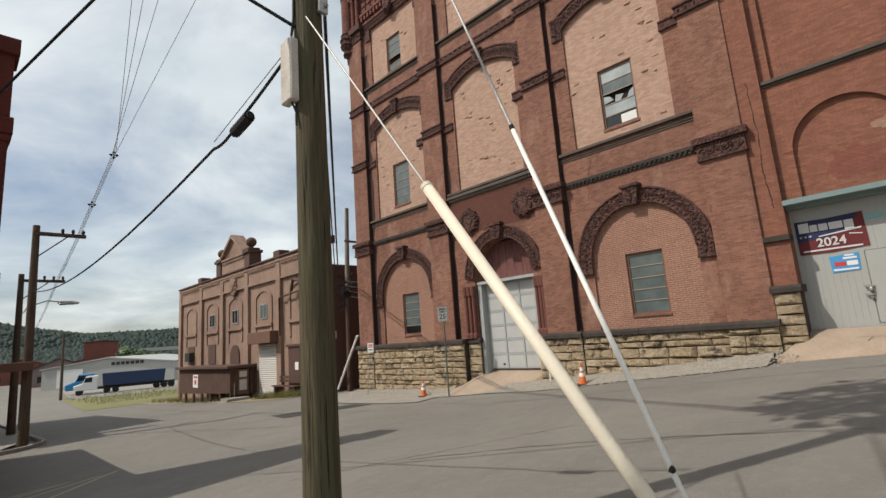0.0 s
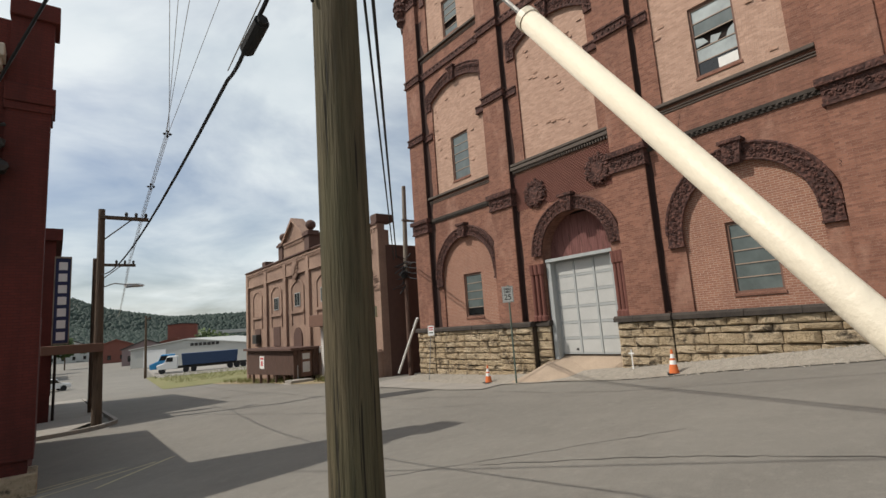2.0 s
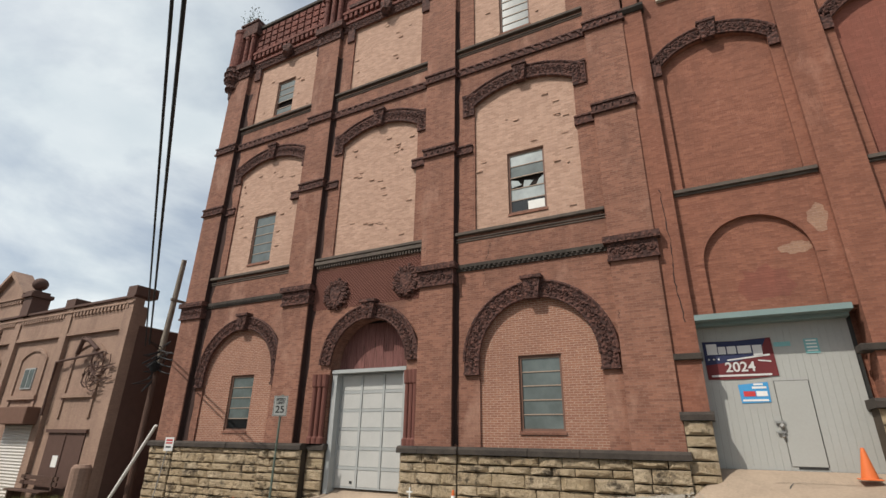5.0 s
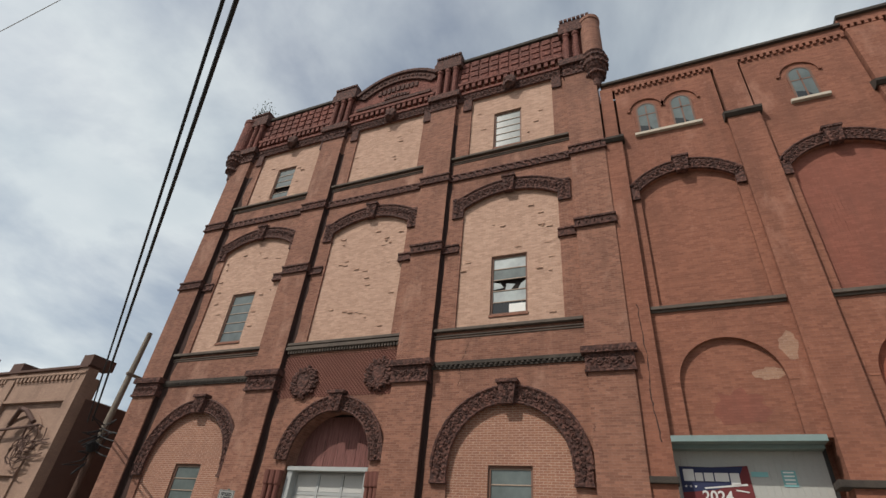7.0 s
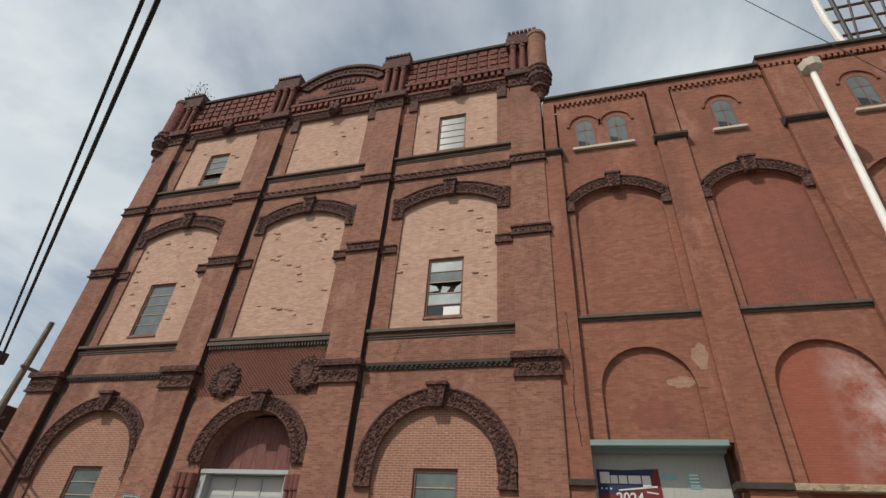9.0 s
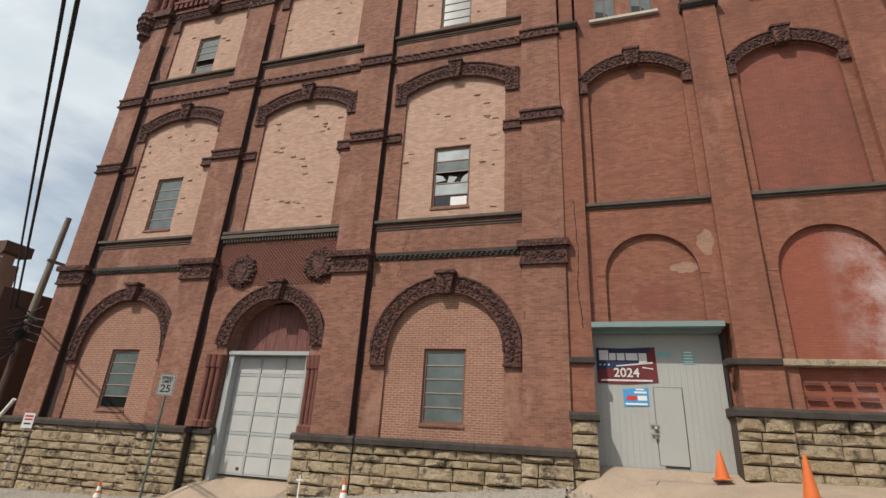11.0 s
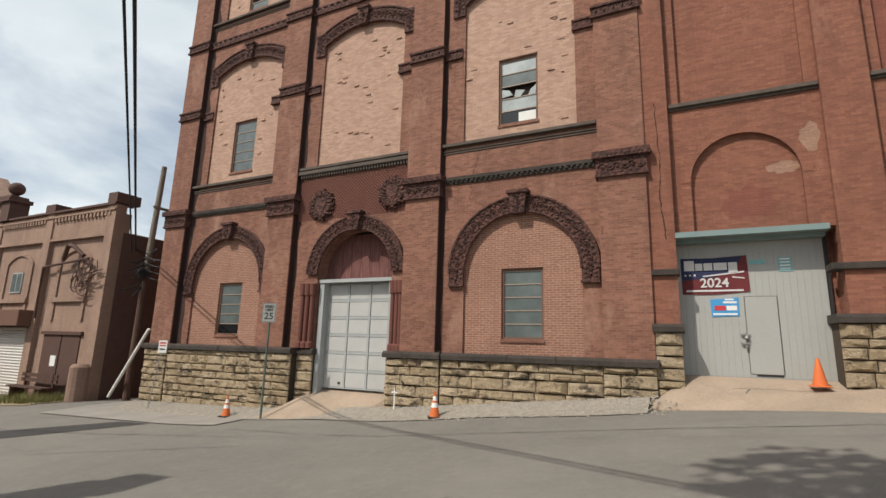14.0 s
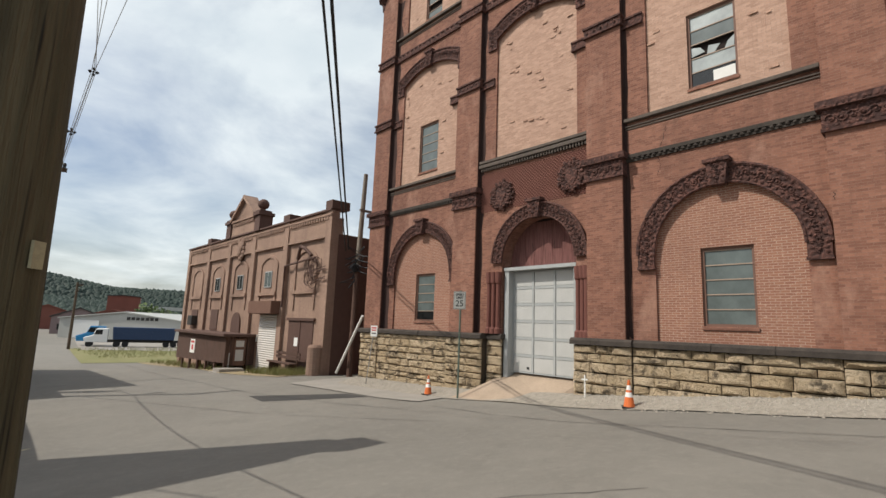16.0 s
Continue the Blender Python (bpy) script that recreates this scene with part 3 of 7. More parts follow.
    tube(bm, [(XW - 0.07, *p) for p in outer], 0.05, 6)
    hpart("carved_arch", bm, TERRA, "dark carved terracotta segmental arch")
    bm = bmesh.new()
    prism(bm, [(c - 0.17, 13.58), (c + 0.17, 13.58), (c + 0.24, 14.26), (c - 0.24, 14.26)], XW - 0.2, XW)
    box(bm, XW - 0.25, XW, c - 0.27, c + 0.27, 14.26, 14.36)
    scrolls(bm, [(c, 13.66), (c, 14.2)], 0.15, XW - 0.2, 3)
    hpart("keystone", bm, TERRA)
    # ledges under the infill panels
    for z0, z1 in ((7.62, 8.02), (15.72, 16.02)):
        bm = bmesh.new()
        box(bm, XW - 0.14, XI, b0 + 0.02, b1 - 0.02, z1 - 0.11, z1)
        if mid and z0 < 8:
            box(bm, XW - 0.16, XW, b0 + 0.02, b1 - 0.02, z1 - 0.30, z1 - 0.16)
            k = 40
            for i in range(k):
                y = b0 + 0.06 + (b1 - b0 - 0.12) * i / k
                box(bm, XW - 0.12, XW, y, y + 0.06, z1 - 0.44, z1 - 0.30)
        else:
            for d, zz in ((0.05, 0.26), (0.03, 0.34)):
                box(bm, XW - d, XW, b0 + 0.02, b1 - 0.02, z1 - zz, z1 - zz + 0.05)
        hpart("sill_ledge", bm, LEDGE2, "sooty stone sill course", bevel=0.012)
    # rope band and string course across the bay
    if not mid:
        bm = bmesh.new()
        box(bm, XW - 0.10, XW, b0, b1, 6.74, 6.85); box(bm, XW - 0.05, XW, b0, b1, 6.62, 6.74)
        for i in range(30):
            y = b0 + (b1 - b0) * (i + 0.5) / 30
            lump(bm, (XW - 0.075, y, 6.70), 0.062, i, (0.6, 1, 0.9))
        hpart("string_course", bm, LEDGE)
    bm = bmesh.new()
    box(bm, XW - 0.05, XW, b0, b1, 14.72, 15.06)
    for z in (14.74, 15.03):
        box(bm, XW - 0.09, XW, b0, b1, z - 0.025, z + 0.025)
    k = 15
    for i in range(k):
        y = b0 + (b1 - b0) * i / k
        prism(bm, [(y, 14.77), (y + 0.12, 14.77), (y + 0.30, 15.0), (y + 0.18, 15.0)], XW - 0.1, XW - 0.04)
    hpart("rope_band", bm, TERRA)
    # top terracotta band, brackets, head
    bm = bmesh.new()
    box(bm, XW - 0.08, XW, b0, b1, 19.62, 20.08)
    for s in (1, -1):
        y0, y1 = sorted((c + s * hw, c + s * (hw + 0.4)))
        box(bm, XW - 0.08, XW, y0, y1, 18.95, 19.62)
    scrolls(bm, [(b0 + 0.1, 19.84), (b1 - 0.1, 19.84)], 0.17, XW - 0.08, 24)
    lump(bm, (XW - 0.2, c, 19.95), 0.3, 5, (0.9, 1, 1.2), 2)
    hpart("carved_band", bm, TERRA)
    bm = bmesh.new()
    box(bm, XW - 0.14, XW, b0, b1, 20.08, 20.22); box(bm, XW - 0.2, XW, b0, b1, 20.72, 20.88)
    for i in range(16):
        y = b0 + (b1 - b0) * (i + 0.2) / 16
        box(bm, XW - 0.17, XW, y, y + 0.17, 20.42, 20.72)
    hpart("dentil_band", bm, TERRA_RED)

# parapets: chequered side bays, arched middle one
for k in (0, 2):
    b0, b1 = BAYS[k]
    bm = bmesh.new()
    box(bm, XW + 0.02, XI + 0.1, b0, b1, 20.88, 22.65)
    par = hpart("parapet", bm, TERRA_RED)
    block = None
    n, rows = 10, 4
    dy, dz = (b1 - b0) / n, 0.41
    for i in range(n):
        for j in range(rows):
            y, z = b0 + dy * (i + 0.5), 20.95 + dz * (j + 0.5)
            if block is None:
                bq = bmesh.new()
                box(bq, -0.07, 0, -dy * 0.37, dy * 0.37, -dz * 0.37, dz * 0.37)
                bmesh.ops.recalc_face_normals(bq, faces=bq.faces)
                block = bpy.data.meshes.new("parapet_block")
                bq.to_mesh(block); bq.free()
                block.materials.append(TERRA_RED)
            ob = new("parapet_block", block)
            ob.parent = par
            ob.matrix_parent_inverse = Matrix.Identity(4)
            ob.location = (XW + 0.02, y, z)
    bm = bmesh.new()
    box(bm, XW - 0.1, XI + 0.2, b0, b1, 22.65, 22.85)
    hpart("coping", bm, LEDGE, bevel=0.02)
b0, b1 = BAYS[1]
bm = bmesh.new()
prism(bm, [(b1, 20.88)] + [(b1, 22.2)] + arc(CENT[1], 2.42, 22.2, 1.0, 18)[1:-1] + [(b0, 22.2), (b0, 20.88)], XW - 0.02, XI + 0.2)
hpart("arched_parapet", bm, TERRA_RED)
bm = bmesh.new()
archivolt(bm, arc(CENT[1], 1.95, 21.95, 0.75, 18), arc(CENT[1], 2.42, 22.2, 1.0, 18), XW - 0.14, XW - 0.02)
archivolt(bm, arc(CENT[1], 2.30, 22.25, 0.95, 18), arc(CENT[1], 2.5, 22.3, 1.08, 18), XW - 0.24, XI + 0.2)
for i in range(16):
    q = arc(CENT[1], 2.2, 22.08, 0.88, 18)[i + 1]
    lump(bm, (XW - 0.15, *q), 0.12, i, (0.5, 1, 1))
box(bm, XW - 0.14, XW - 0.02, b0 + 0.3, b1 - 0.3, 21.1, 21.3)
hpart("pediment_moulding", bm, TERRA)
for y0, y1, z0, z1 in ((12.35, 14.75, 22.02, 22.45), (12.8, 14.3, 21.55, 21.8)):
    k = 9 if z1 > 22 else 8
    for i in range(k):
        y = y0 + (y1 - y0) * i / k
        bm = bmesh.new()
        box(bm, XW - 0.08, XW - 0.02, y, y + (y1 - y0) / k * 0.7, z0 - 0.12 * abs(i - k / 2 + 0.5) / k, z1 - 0.3 * abs(i - k / 2 + 0.5) / k)
        hpart("raised_letter_bar", bm, TERRA, "raised terracotta letter worn past reading")

# pilasters with capitals, bands, colonnettes and caps
for k, (p0, p1) in enumerate(PILS):
    bm = bmesh.new()
    box(bm, XPL, 17.25, p0, p1, 1.2, 6.9)
    box(bm, XP, 17.25, p0, p1, 6.9, 20.3)
    bmesh.ops.remove_doubles(bm, verts=bm.verts, dist=1e-4)
    hpart("pilaster", bm, BRICK)
    bm = bmesh.new()
    box(bm, XPL - 0.06, XI, p0 - 0.05, p1 + 0.05, 6.25, 6.72)
    box(bm, XPL - 0.16, XI, p0 - 0.14, p1 + 0.14, 6.72, 6.92)
    box(bm, XPL - 0.09, XI, p0 - 0.07, p1 + 0.07, 6.18, 6.26)
    scrolls(bm, [(p0 + 0.03, 6.47), (p1 - 0.03, 6.47)], 0.2, XPL - 0.06, 6)
    for i in range(13):
        y = p0 - 0.08 + (p1 - p0 + 0.16) * i / 12
        lump(bm, (XPL - 0.15, y, 6.80), 0.055, i, (0.6, 1, 1.3))
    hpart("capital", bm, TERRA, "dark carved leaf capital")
    for z, zz in ((11.28, 11.60), (14.72, 15.06)):
        bm = bmesh.new()
        box(bm, XP - 0.05, XI, p0 - 0.04, p1 + 0.04, z, zz)
        for q in (z, zz):
            box(bm, XP - 0.10, XI, p0 - 0.07, p1 + 0.07, q - 0.035, q + 0.035)
        for i in range(5):
            y = p0 + (p1 - p0) * i / 5
            h = (p1 - p0) / 10
            prism(bm, [(y, z + 0.05), (y + 0.06, z + 0.05), (y + h + 0.03, zz - 0.07), (y + h - 0.03, zz - 0.07)], XP - 0.08, XP - 0.04)
            prism(bm, [(y + h - 0.03, zz - 0.07), (y + h + 0.03, zz - 0.07), (y + 2 * h, z + 0.05), (y + 2 * h - 0.06, z + 0.05)], XP - 0.08, XP - 0.04)
        hpart("carved_band", bm, TERRA)
    # zigzag continues on the wall strips beside the pilaster
    for s0, s1 in ((p0 - 0.66, p0), (p1, p1 + 0.66)):
        if (k == 0 and s0 < p0) or (k == 3 and s1 > p1):
            continue
        bm = bmesh.new()
        box(bm, XW - 0.05, XI - 0.02, s0, s1, 11.16, 11.46)
        for q in (11.16, 11.46):
            box(bm, XW - 0.09, XI - 0.02, s0, s1, q - 0.03, q + 0.03)
        hpart("carved_band", bm, TERRA)
    bm = bmesh.new()
    box(bm, XP - 0.06, XI, p0 - 0.05, p1 + 0.05, 19.3, 19.9)
    scrolls(bm, [(p0 + 0.03, 19.6), (p1 - 0.03, 19.6)], 0.24, XP - 0.06, 5)
    box(bm, XP - 0.2, XI + 0.1, p0 - 0.18, p1 + 0.18, 19.9, 20.25)
    hpart("capital", bm, TERRA, "dark carved leaf capital")
    bm = bmesh.new()
    box(bm, XP + 0.16, XI + 0.1, p0, p1, 20.25, 22.2)
    hpart("parapet_pier", bm, TERRA_RED)
    for i in range(3):
        bm = bmesh.new()
        lathe(bm, XP + 0.02, p0 + 0.2 + (p1 - p0 - 0.4) * i / 2, [(0.17, 20.25), (0.17, 20.4), (0.13, 20.45), (0.13, 22.0), (0.17, 22.05), (0.17, 22.2)], 10)
        hpart("colonnette", bm, TERRA_RED, smooth=False)
    bm = bmesh.new()
    box(bm, XP - 0.15, XI + 0.2, p0 - 0.12, p1 + 0.12, 22.2, 22.75)
    box(bm, XP - 0.10, XI + 0.15, p0 - 0.06, p1 + 0.06, 22.75, 23.1)
    cap = hpart("pier_cap", bm, TERRA, "stepped terracotta pier cap", bevel=0.02)
    for i in range(7):
        y = p0 - 0.06 + (p1 - p0 + 0.12) * i / 7
        bm = bmesh.new()
        box(bm, XP - 0.16, XI + 0.2, y, y + 0.155, 23.104, 23.24)
        hpart("cap_block", bm, TERRA)
# corner turrets
for y, k in ((23.50, 0), (3.70, 1)):
    bm = bmesh.new()
    lathe(bm, XP + 0.12, y, [(0.06, 18.15), (0.16, 18.3), (0.18, 18.6), (0.30, 18.8), (0.32, 19.1), (0.46, 19.3), (0.5, 19.6), (0.5, 20.0), (0.46, 20.05), (0.52, 20.15)], 16)
    for i in range(16):
        for z, r in ((18.9, 0.32), (19.45, 0.47), (19.8, 0.5)):
            lump(bm, (XP + 0.12 + r * math.cos(i * 0.39), y + r * math.sin(i * 0.39), z), 0.11, i)
    t = hpart("corner_turret", bm, TERRA, "carved corbel under a round corner turret")
    bm = bmesh.new()
    lathe(bm, XP + 0.12, y, [(0.42, 20.15), (0.42, 22.55), (0.46, 22.6), (0.46, 22.8), (0.36, 22.9)], 20)
    q = hpart("turret_shaft", bm, BRICK if k else TERRA_RED, smooth=False)
# dark streaks on the shaded sides of the pilasters: soot, with the shade painted in
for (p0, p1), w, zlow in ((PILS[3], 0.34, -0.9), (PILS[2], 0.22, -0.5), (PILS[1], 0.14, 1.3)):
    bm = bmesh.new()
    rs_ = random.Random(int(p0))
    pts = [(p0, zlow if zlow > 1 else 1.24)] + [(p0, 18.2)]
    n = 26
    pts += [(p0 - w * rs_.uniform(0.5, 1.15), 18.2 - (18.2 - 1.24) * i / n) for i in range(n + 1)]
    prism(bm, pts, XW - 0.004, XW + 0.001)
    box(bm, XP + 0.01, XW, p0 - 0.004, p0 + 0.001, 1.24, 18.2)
    hpart("soot_streak", bm, SOOT_SHADE, "dark streak of soot and painted shade down the wall")


# stone base with ledge, one piece of wall a stretch, stones laid on it
def plinth(y0, y1, xf, z0, ztop, ledge=True, depth=0.7, led_h=0.2, seed=1):
    bm = bmesh.new()
    box(bm, xf + 0.09, xf + depth, y0 + 0.02, y1 - 0.02, z0 - 1.0, ztop - (led_h if ledge else 0))
    pl = hpart("stone_base", bm, MORTAR, "base of rough quarry-faced sandstone blocks")
    if ledge:
        rnd0 = random.Random(seed)
        y = y0 - 0.06
        while y < y1 + 0.05:
            w = min(rnd0.uniform(1.1, 1.9), y1 + 0.06 - y)
            d = rnd0.uniform(-0.015, 0.015)
            bm = bmesh.new()
            prism(bm, [(xf - 0.10 + d, ztop - led_h), (xf + depth, ztop - led_h), (xf + depth, ztop), (xf - 0.02 + d, ztop), (xf - 0.10 + d, ztop - 0.07)], y, y + w - 0.012, "y")
            hpart("ledge_stone", bm, LEDGE, "soot-blackened water table stone")
            y += w
    rnd = random.Random(seed)
    z = ztop - (led_h if ledge else 0)
    while z > z0:
        h = rnd.choice((0.2, 0.26, 0.3, 0.34))
        y = y0
        while y < y1 - 0.03:
            w = rnd.uniform(0.42, 1.05)
            if y1 - y - w < 0.3:
                w = y1 - y
            bq = bmesh.new()
            a, b, c0, c1 = y + 0.014, y + w - 0.014, z - h + 0.013, z - 0.013
            e, f = rnd.uniform(0.0, 0.075), rnd.uniform(0.03, 0.07)
            back = [bq.verts.new((xf + 0.10, *p)) for p in ((a, c0), (b, c0), (b, c1), (a, c1))]
            edge = [bq.verts.new((xf + 0.035 + rnd.uniform(-0.01, 0.01), *p)) for p in ((a, c0), (b, c0), (b, c1), (a, c1))]
            nx = max(2, int(w / 0.22))
            top = [bq.verts.new((xf - e + rnd.uniform(-0.02, 0.035), a + (b - a) * (i + 0.5) / nx + rnd.uniform(-0.03, 0.03), c1 - f + rnd.uniform(-0.02, 0.02))) for i in range(nx)]
            bot = [bq.verts.new((xf - e + rnd.uniform(-0.03, 0.03), a + (b - a) * (i + 0.5) / nx + rnd.uniform(-0.03, 0.03), c0 + f + rnd.uniform(-0.02, 0.02))) for i in range(nx)]
            for i in range(4):
                bq.faces.new((back[i], back[(i + 1) % 4], edge[(i + 1) % 4], edge[i]))
            for i in range(nx - 1):
                bq.faces.new((bot[i], bot[i + 1], top[i + 1], top[i]))
            bq.faces.new((edge[0], bot[0], top[0], edge[3])); bq.faces.new((edge[1], edge[2], top[-1], bot[-1]))
            bq.faces.new([edge[3]] + top + [edge[2]]); bq.faces.new([edge[0], edge[1]] + bot[::-1])
            bmesh.ops.recalc_face_normals(bq, faces=bq.faces)
            me = bpy.data.meshes.new("stone_block")
            bq.to_mesh(me); bq.free()
            me.materials.append(STONE)
            ob = new("stone_block", me)
            ob.parent = pl
            y += w
        z -= h
    return pl


plinth(3.70, 5.0, XS, 0.1, 1.22, seed=2)
plinth(5.0, 9.76, XS + 0.06, -0.4, 1.22, seed=3)
plinth(9.76, 11.66, XS, -0.55, 1.22, seed=4)
plinth(15.58, 17.5, XS, -1.0, 1.22, seed=5)
plinth(17.5, 22.2, XS + 0.06, -1.35, 1.22, seed=6)
plinth(22.2, 23.56, XS, -1.35, 1.22, seed=7)
for y0, y1 in ((11.66, 11.80), (14.86, 15.58)):
    plinth(y0, y1, XS + 0.3, -0.5, 1.22, seed=8, depth=0.5)

# ---------------- doorway of the middle bay ----------------
bm = bmesh.new()
box(bm, 16.95, 17.05, 11.6, 15.3, 3.55, 5.6)
hpart("lunette_backing", bm, UNLIT_BLACK)
lun = arc(13.45, 1.62, 3.62, 1.72, 24)
for i in range(8):
    y0, y1 = 11.85 + i * 0.4, 11.85 + (i + 1) * 0.4 - 0.012
    ztop = max([z for y, z in lun if y0 - 0.25 <= y <= y1 + 0.25] or [3.7])
    bm = bmesh.new()
    box(bm, 16.88, 16.94, y0, y1, 3.62, ztop)
    hpart("lunette_board", bm, RED_WOOD, "faded red vertical boards")
door = thing("door_1", "white sectional overhead garage door with grey rails", "garage door", kind="structure", at=(16.7, 13.3, -0.1))


def dpart(name, bm, mat, label="", **k):
    ob = make(name, bm, mat, None, label, **k)
    ob.parent = door
    ob.matrix_parent_inverse = Matrix.Translation((-16.7, -13.3, 0.1))
    return ob


DY0, DY1, DZ0, DZ1 = 11.92, 14.66, -0.12, 3.52
bm = bmesh.new()
box(bm, 16.74, 16.80, DY0, DY1, DZ0, DZ1)
for j in range(7):
    z = DZ0 + (DZ1 - DZ0) * j / 6
    box(bm, 16.715, 16.75, DY0, DY1, max(DZ0, z - 0.045), min(DZ1, z + 0.045))
for i in range(4):
    y = DY0 + (DY1 - DY0) * i / 3
    box(bm, 16.70, 16.75, max(DY0, y - 0.04), min(DY1, y + 0.04), DZ0, DZ1)
dpart("door_rails", bm, DOOR_RAIL)
for j in range(6):
    for i in range(3):
        y0 = DY0 + (DY1 - DY0) * i / 3 + 0.05
        z0 = DZ0 + (DZ1 - DZ0) * j / 6 + 0.055
        bm = bmesh.new()
        box(bm, 16.728, 16.75, y0, y0 + (DY1 - DY0) / 3 - 0.10, z0, z0 + (DZ1 - DZ0) / 6 - 0.11)
        dpart("door_panel", bm, DOOR_WHITE, bevel=0.006)
bm = bmesh.new()
box(bm, 16.45, 16.9, DY1, DY1 + 0.2, -0.3, 3.62); box(bm, 16.45, 16.9, DY0 - 0.12, DY0, -0.3, 3.62); box(bm, 16.40, 16.9, DY0 - 0.12, DY1 + 0.2, 3.54, 3.66)
dpart("door_frame", bm, DOOR_RAIL, "pale grey steel door frame")
bm = bmesh.new()
box(bm, 16.71, 16.728, 13.9, 14.0, 0.02, 0.1)
dpart("door_handle", bm, DARK_METAL)
for s, ys in ((1, (15.02, 15.22, 15.42)), (-1, (11.64, 11.46, 11.30))):
    for i, y in enumerate(ys):
        bm = bmesh.new()
        x = 16.28 - 0.03 * i
        lathe(bm, x, y, [(0.13, 1.22), (0.13, 1.4), (0.085, 1.45), (0.085, 3.05), (0.12, 3.1), (0.14, 3.5)], 10)
        hpart("door_colonnette", bm, RED_SHAFT, "red shaft of the clustered door columns")
# diaper panel with two carved shields
bm = bmesh.new()
for i in range(38):
    for j in range(26):
        y, z = 11.3 + i * 0.126 + (0.063 if j % 2 else 0), 5.95 + j * 0.063
        if y < 16.05 and z < 7.52:
            k = [bm.verts.new((x_, y + a, z + b)) for x_, a, b in ((XW - 0.004, -0.058, 0), (XW - 0.004, 0, -0.058), (XW - 0.004, 0.058, 0), (XW - 0.004, 0, 0.058), (XW - 0.035, 0, 0))]
            for q in range(4):
                bm.faces.new((k[q], k[(q + 1) % 4], k[4]))
hpart("diaper_panel", bm, DIAPER, "red diamond-pattern terracotta panel")
for y, zc in ((14.95, 6.45), (11.86, 6.6)):
    bm = bmesh.new()
    prism(bm, [(y - 0.27, zc + 0.34), (y, zc + 0.28), (y + 0.27, zc + 0.34), (y + 0.25, zc - 0.1), (y, zc - 0.42), (y - 0.25, zc - 0.1)], XW - 0.14, XW - 0.02)
    sh = hpart("carved_shield", bm, TERRA, "carved terracotta shield in a leaf wreath", bevel=0.03)
    for i in range(18):
        a = i * math.tau / 18
        q = bmesh.new()
        tip = 0.56 if i % 2 else 0.48
        for k in range(4):
            r, off = 0.32 + (tip - 0.32) * k / 3, 0.10 * math.sin(k * 1.2)
            lump(q, (XW - 0.06 - 0.05 * math.sin(k), y + r * math.cos(a + off), zc + r * 1.05 * math.sin(a + off)), 0.105 - 0.012 * k, i + k, (0.8, 1, 1))
        tube(q, [(XW - 0.1, y + 0.30 * math.cos(a), zc + 0.32 * math.sin(a)), (XW - 0.13, y + 0.45 * math.cos(a + 0.2), zc + 0.47 * math.sin(a + 0.2)), (XW - 0.05, y + tip * math.cos(a + 0.35), zc + tip * math.sin(a + 0.35))], 0.05, 6)
        hpart("wreath_leaf", q, TERRA)


# ---------------- windows ----------------
def window(yc, z0, w, h, panes, x=XI + 0.09, sill=SILLSTONE, glass=None, parent=hall, base=(16.4, 13.5, 0), sill_mat=None):
    win = new("window")
    win.parent = parent
    win.matrix_parent_inverse = Matrix.Translation(-Vector(base))
    win["label"] = "brown steel window with horizontal panes"
    bm = bmesh.new()
    y0, y1, z1 = yc - w / 2, yc + w / 2, z0 + h
    f = 0.07
    for b in ((x - 0.025, x + 0.12, y0, y0 + f, z0, z1), (x - 0.025, x + 0.12, y1 - f, y1, z0, z1), (x - 0.025, x + 0.12, y0 + f, y1 - f, z1 - f, z1), (x - 0.025, x + 0.12, y0 + f, y1 - f, z0, z0 + f)):
        box(bm, *b)
    make("window_frame", bm, FRAME_W, win)
    bm = bmesh.new()
    box(bm, x - 0.13, x + 0.05, y0 - 0.03, y1 + 0.03, z0 - 0.10, z0 - 0.005)
    make("window_sill", bm, sill_mat or BRICK, win, bevel=0.01)
    # black panel painted as the unlit room behind the glass
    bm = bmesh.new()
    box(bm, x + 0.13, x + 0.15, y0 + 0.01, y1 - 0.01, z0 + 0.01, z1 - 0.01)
    make("dark_room", bm, UNLIT_BLACK, win)
    n = len(panes)
    for i, m in enumerate(panes):
        a = z0 + f + (h - 2 * f) * i / n
        b = z0 + f + (h - 2 * f) * (i + 1) / n
        bm = bmesh.new()
        box(bm, x - 0.006, x + 0.03, y0 + f, y1 - f, b - 0.03, b)
        make("glazing_bar", bm, SASH, win)
        if m is None:
            continue
        bm = bmesh.new()
        box(bm, x + 0.015, x + 0.025, y0 + f, y1 - f, a + 0.002, b - 0.031)
        make("pane", bm, m, win)
    return win


made_windows = [window(*w) for w in WINDOWS]
w2 = made_windows[2]
# broken pane shards of one upper window
bm = bmesh.new()
for pts in ([(7.98, 9.45), (7.98, 9.75), (7.72, 9.68), (7.60, 9.5)], [(7.55, 9.42), (7.35, 9.40), (7.2, 9.60), (7.5, 9.66)], [(6.85, 9.36), (7.1, 9.38), (7.0, 9.6), (6.83, 9.72)]):
    prism(bm, pts, XI + 0.105, XI + 0.112)
make("broken_glass", bm, GLASS_WHITE, w2)
bm = bmesh.new()
box(bm, XI + 0.08, XI + 0.1, 6.84, 7.40, 8.52, 8.84)
make("white_board", bm, WHITE_PAINT, w2)

# ---------------- lower wing beside it ----------------
wing = thing("brewery_wing", "lower red-painted brick brewery wing with blind arches", "building", at=(16.4, -6.0, 0))


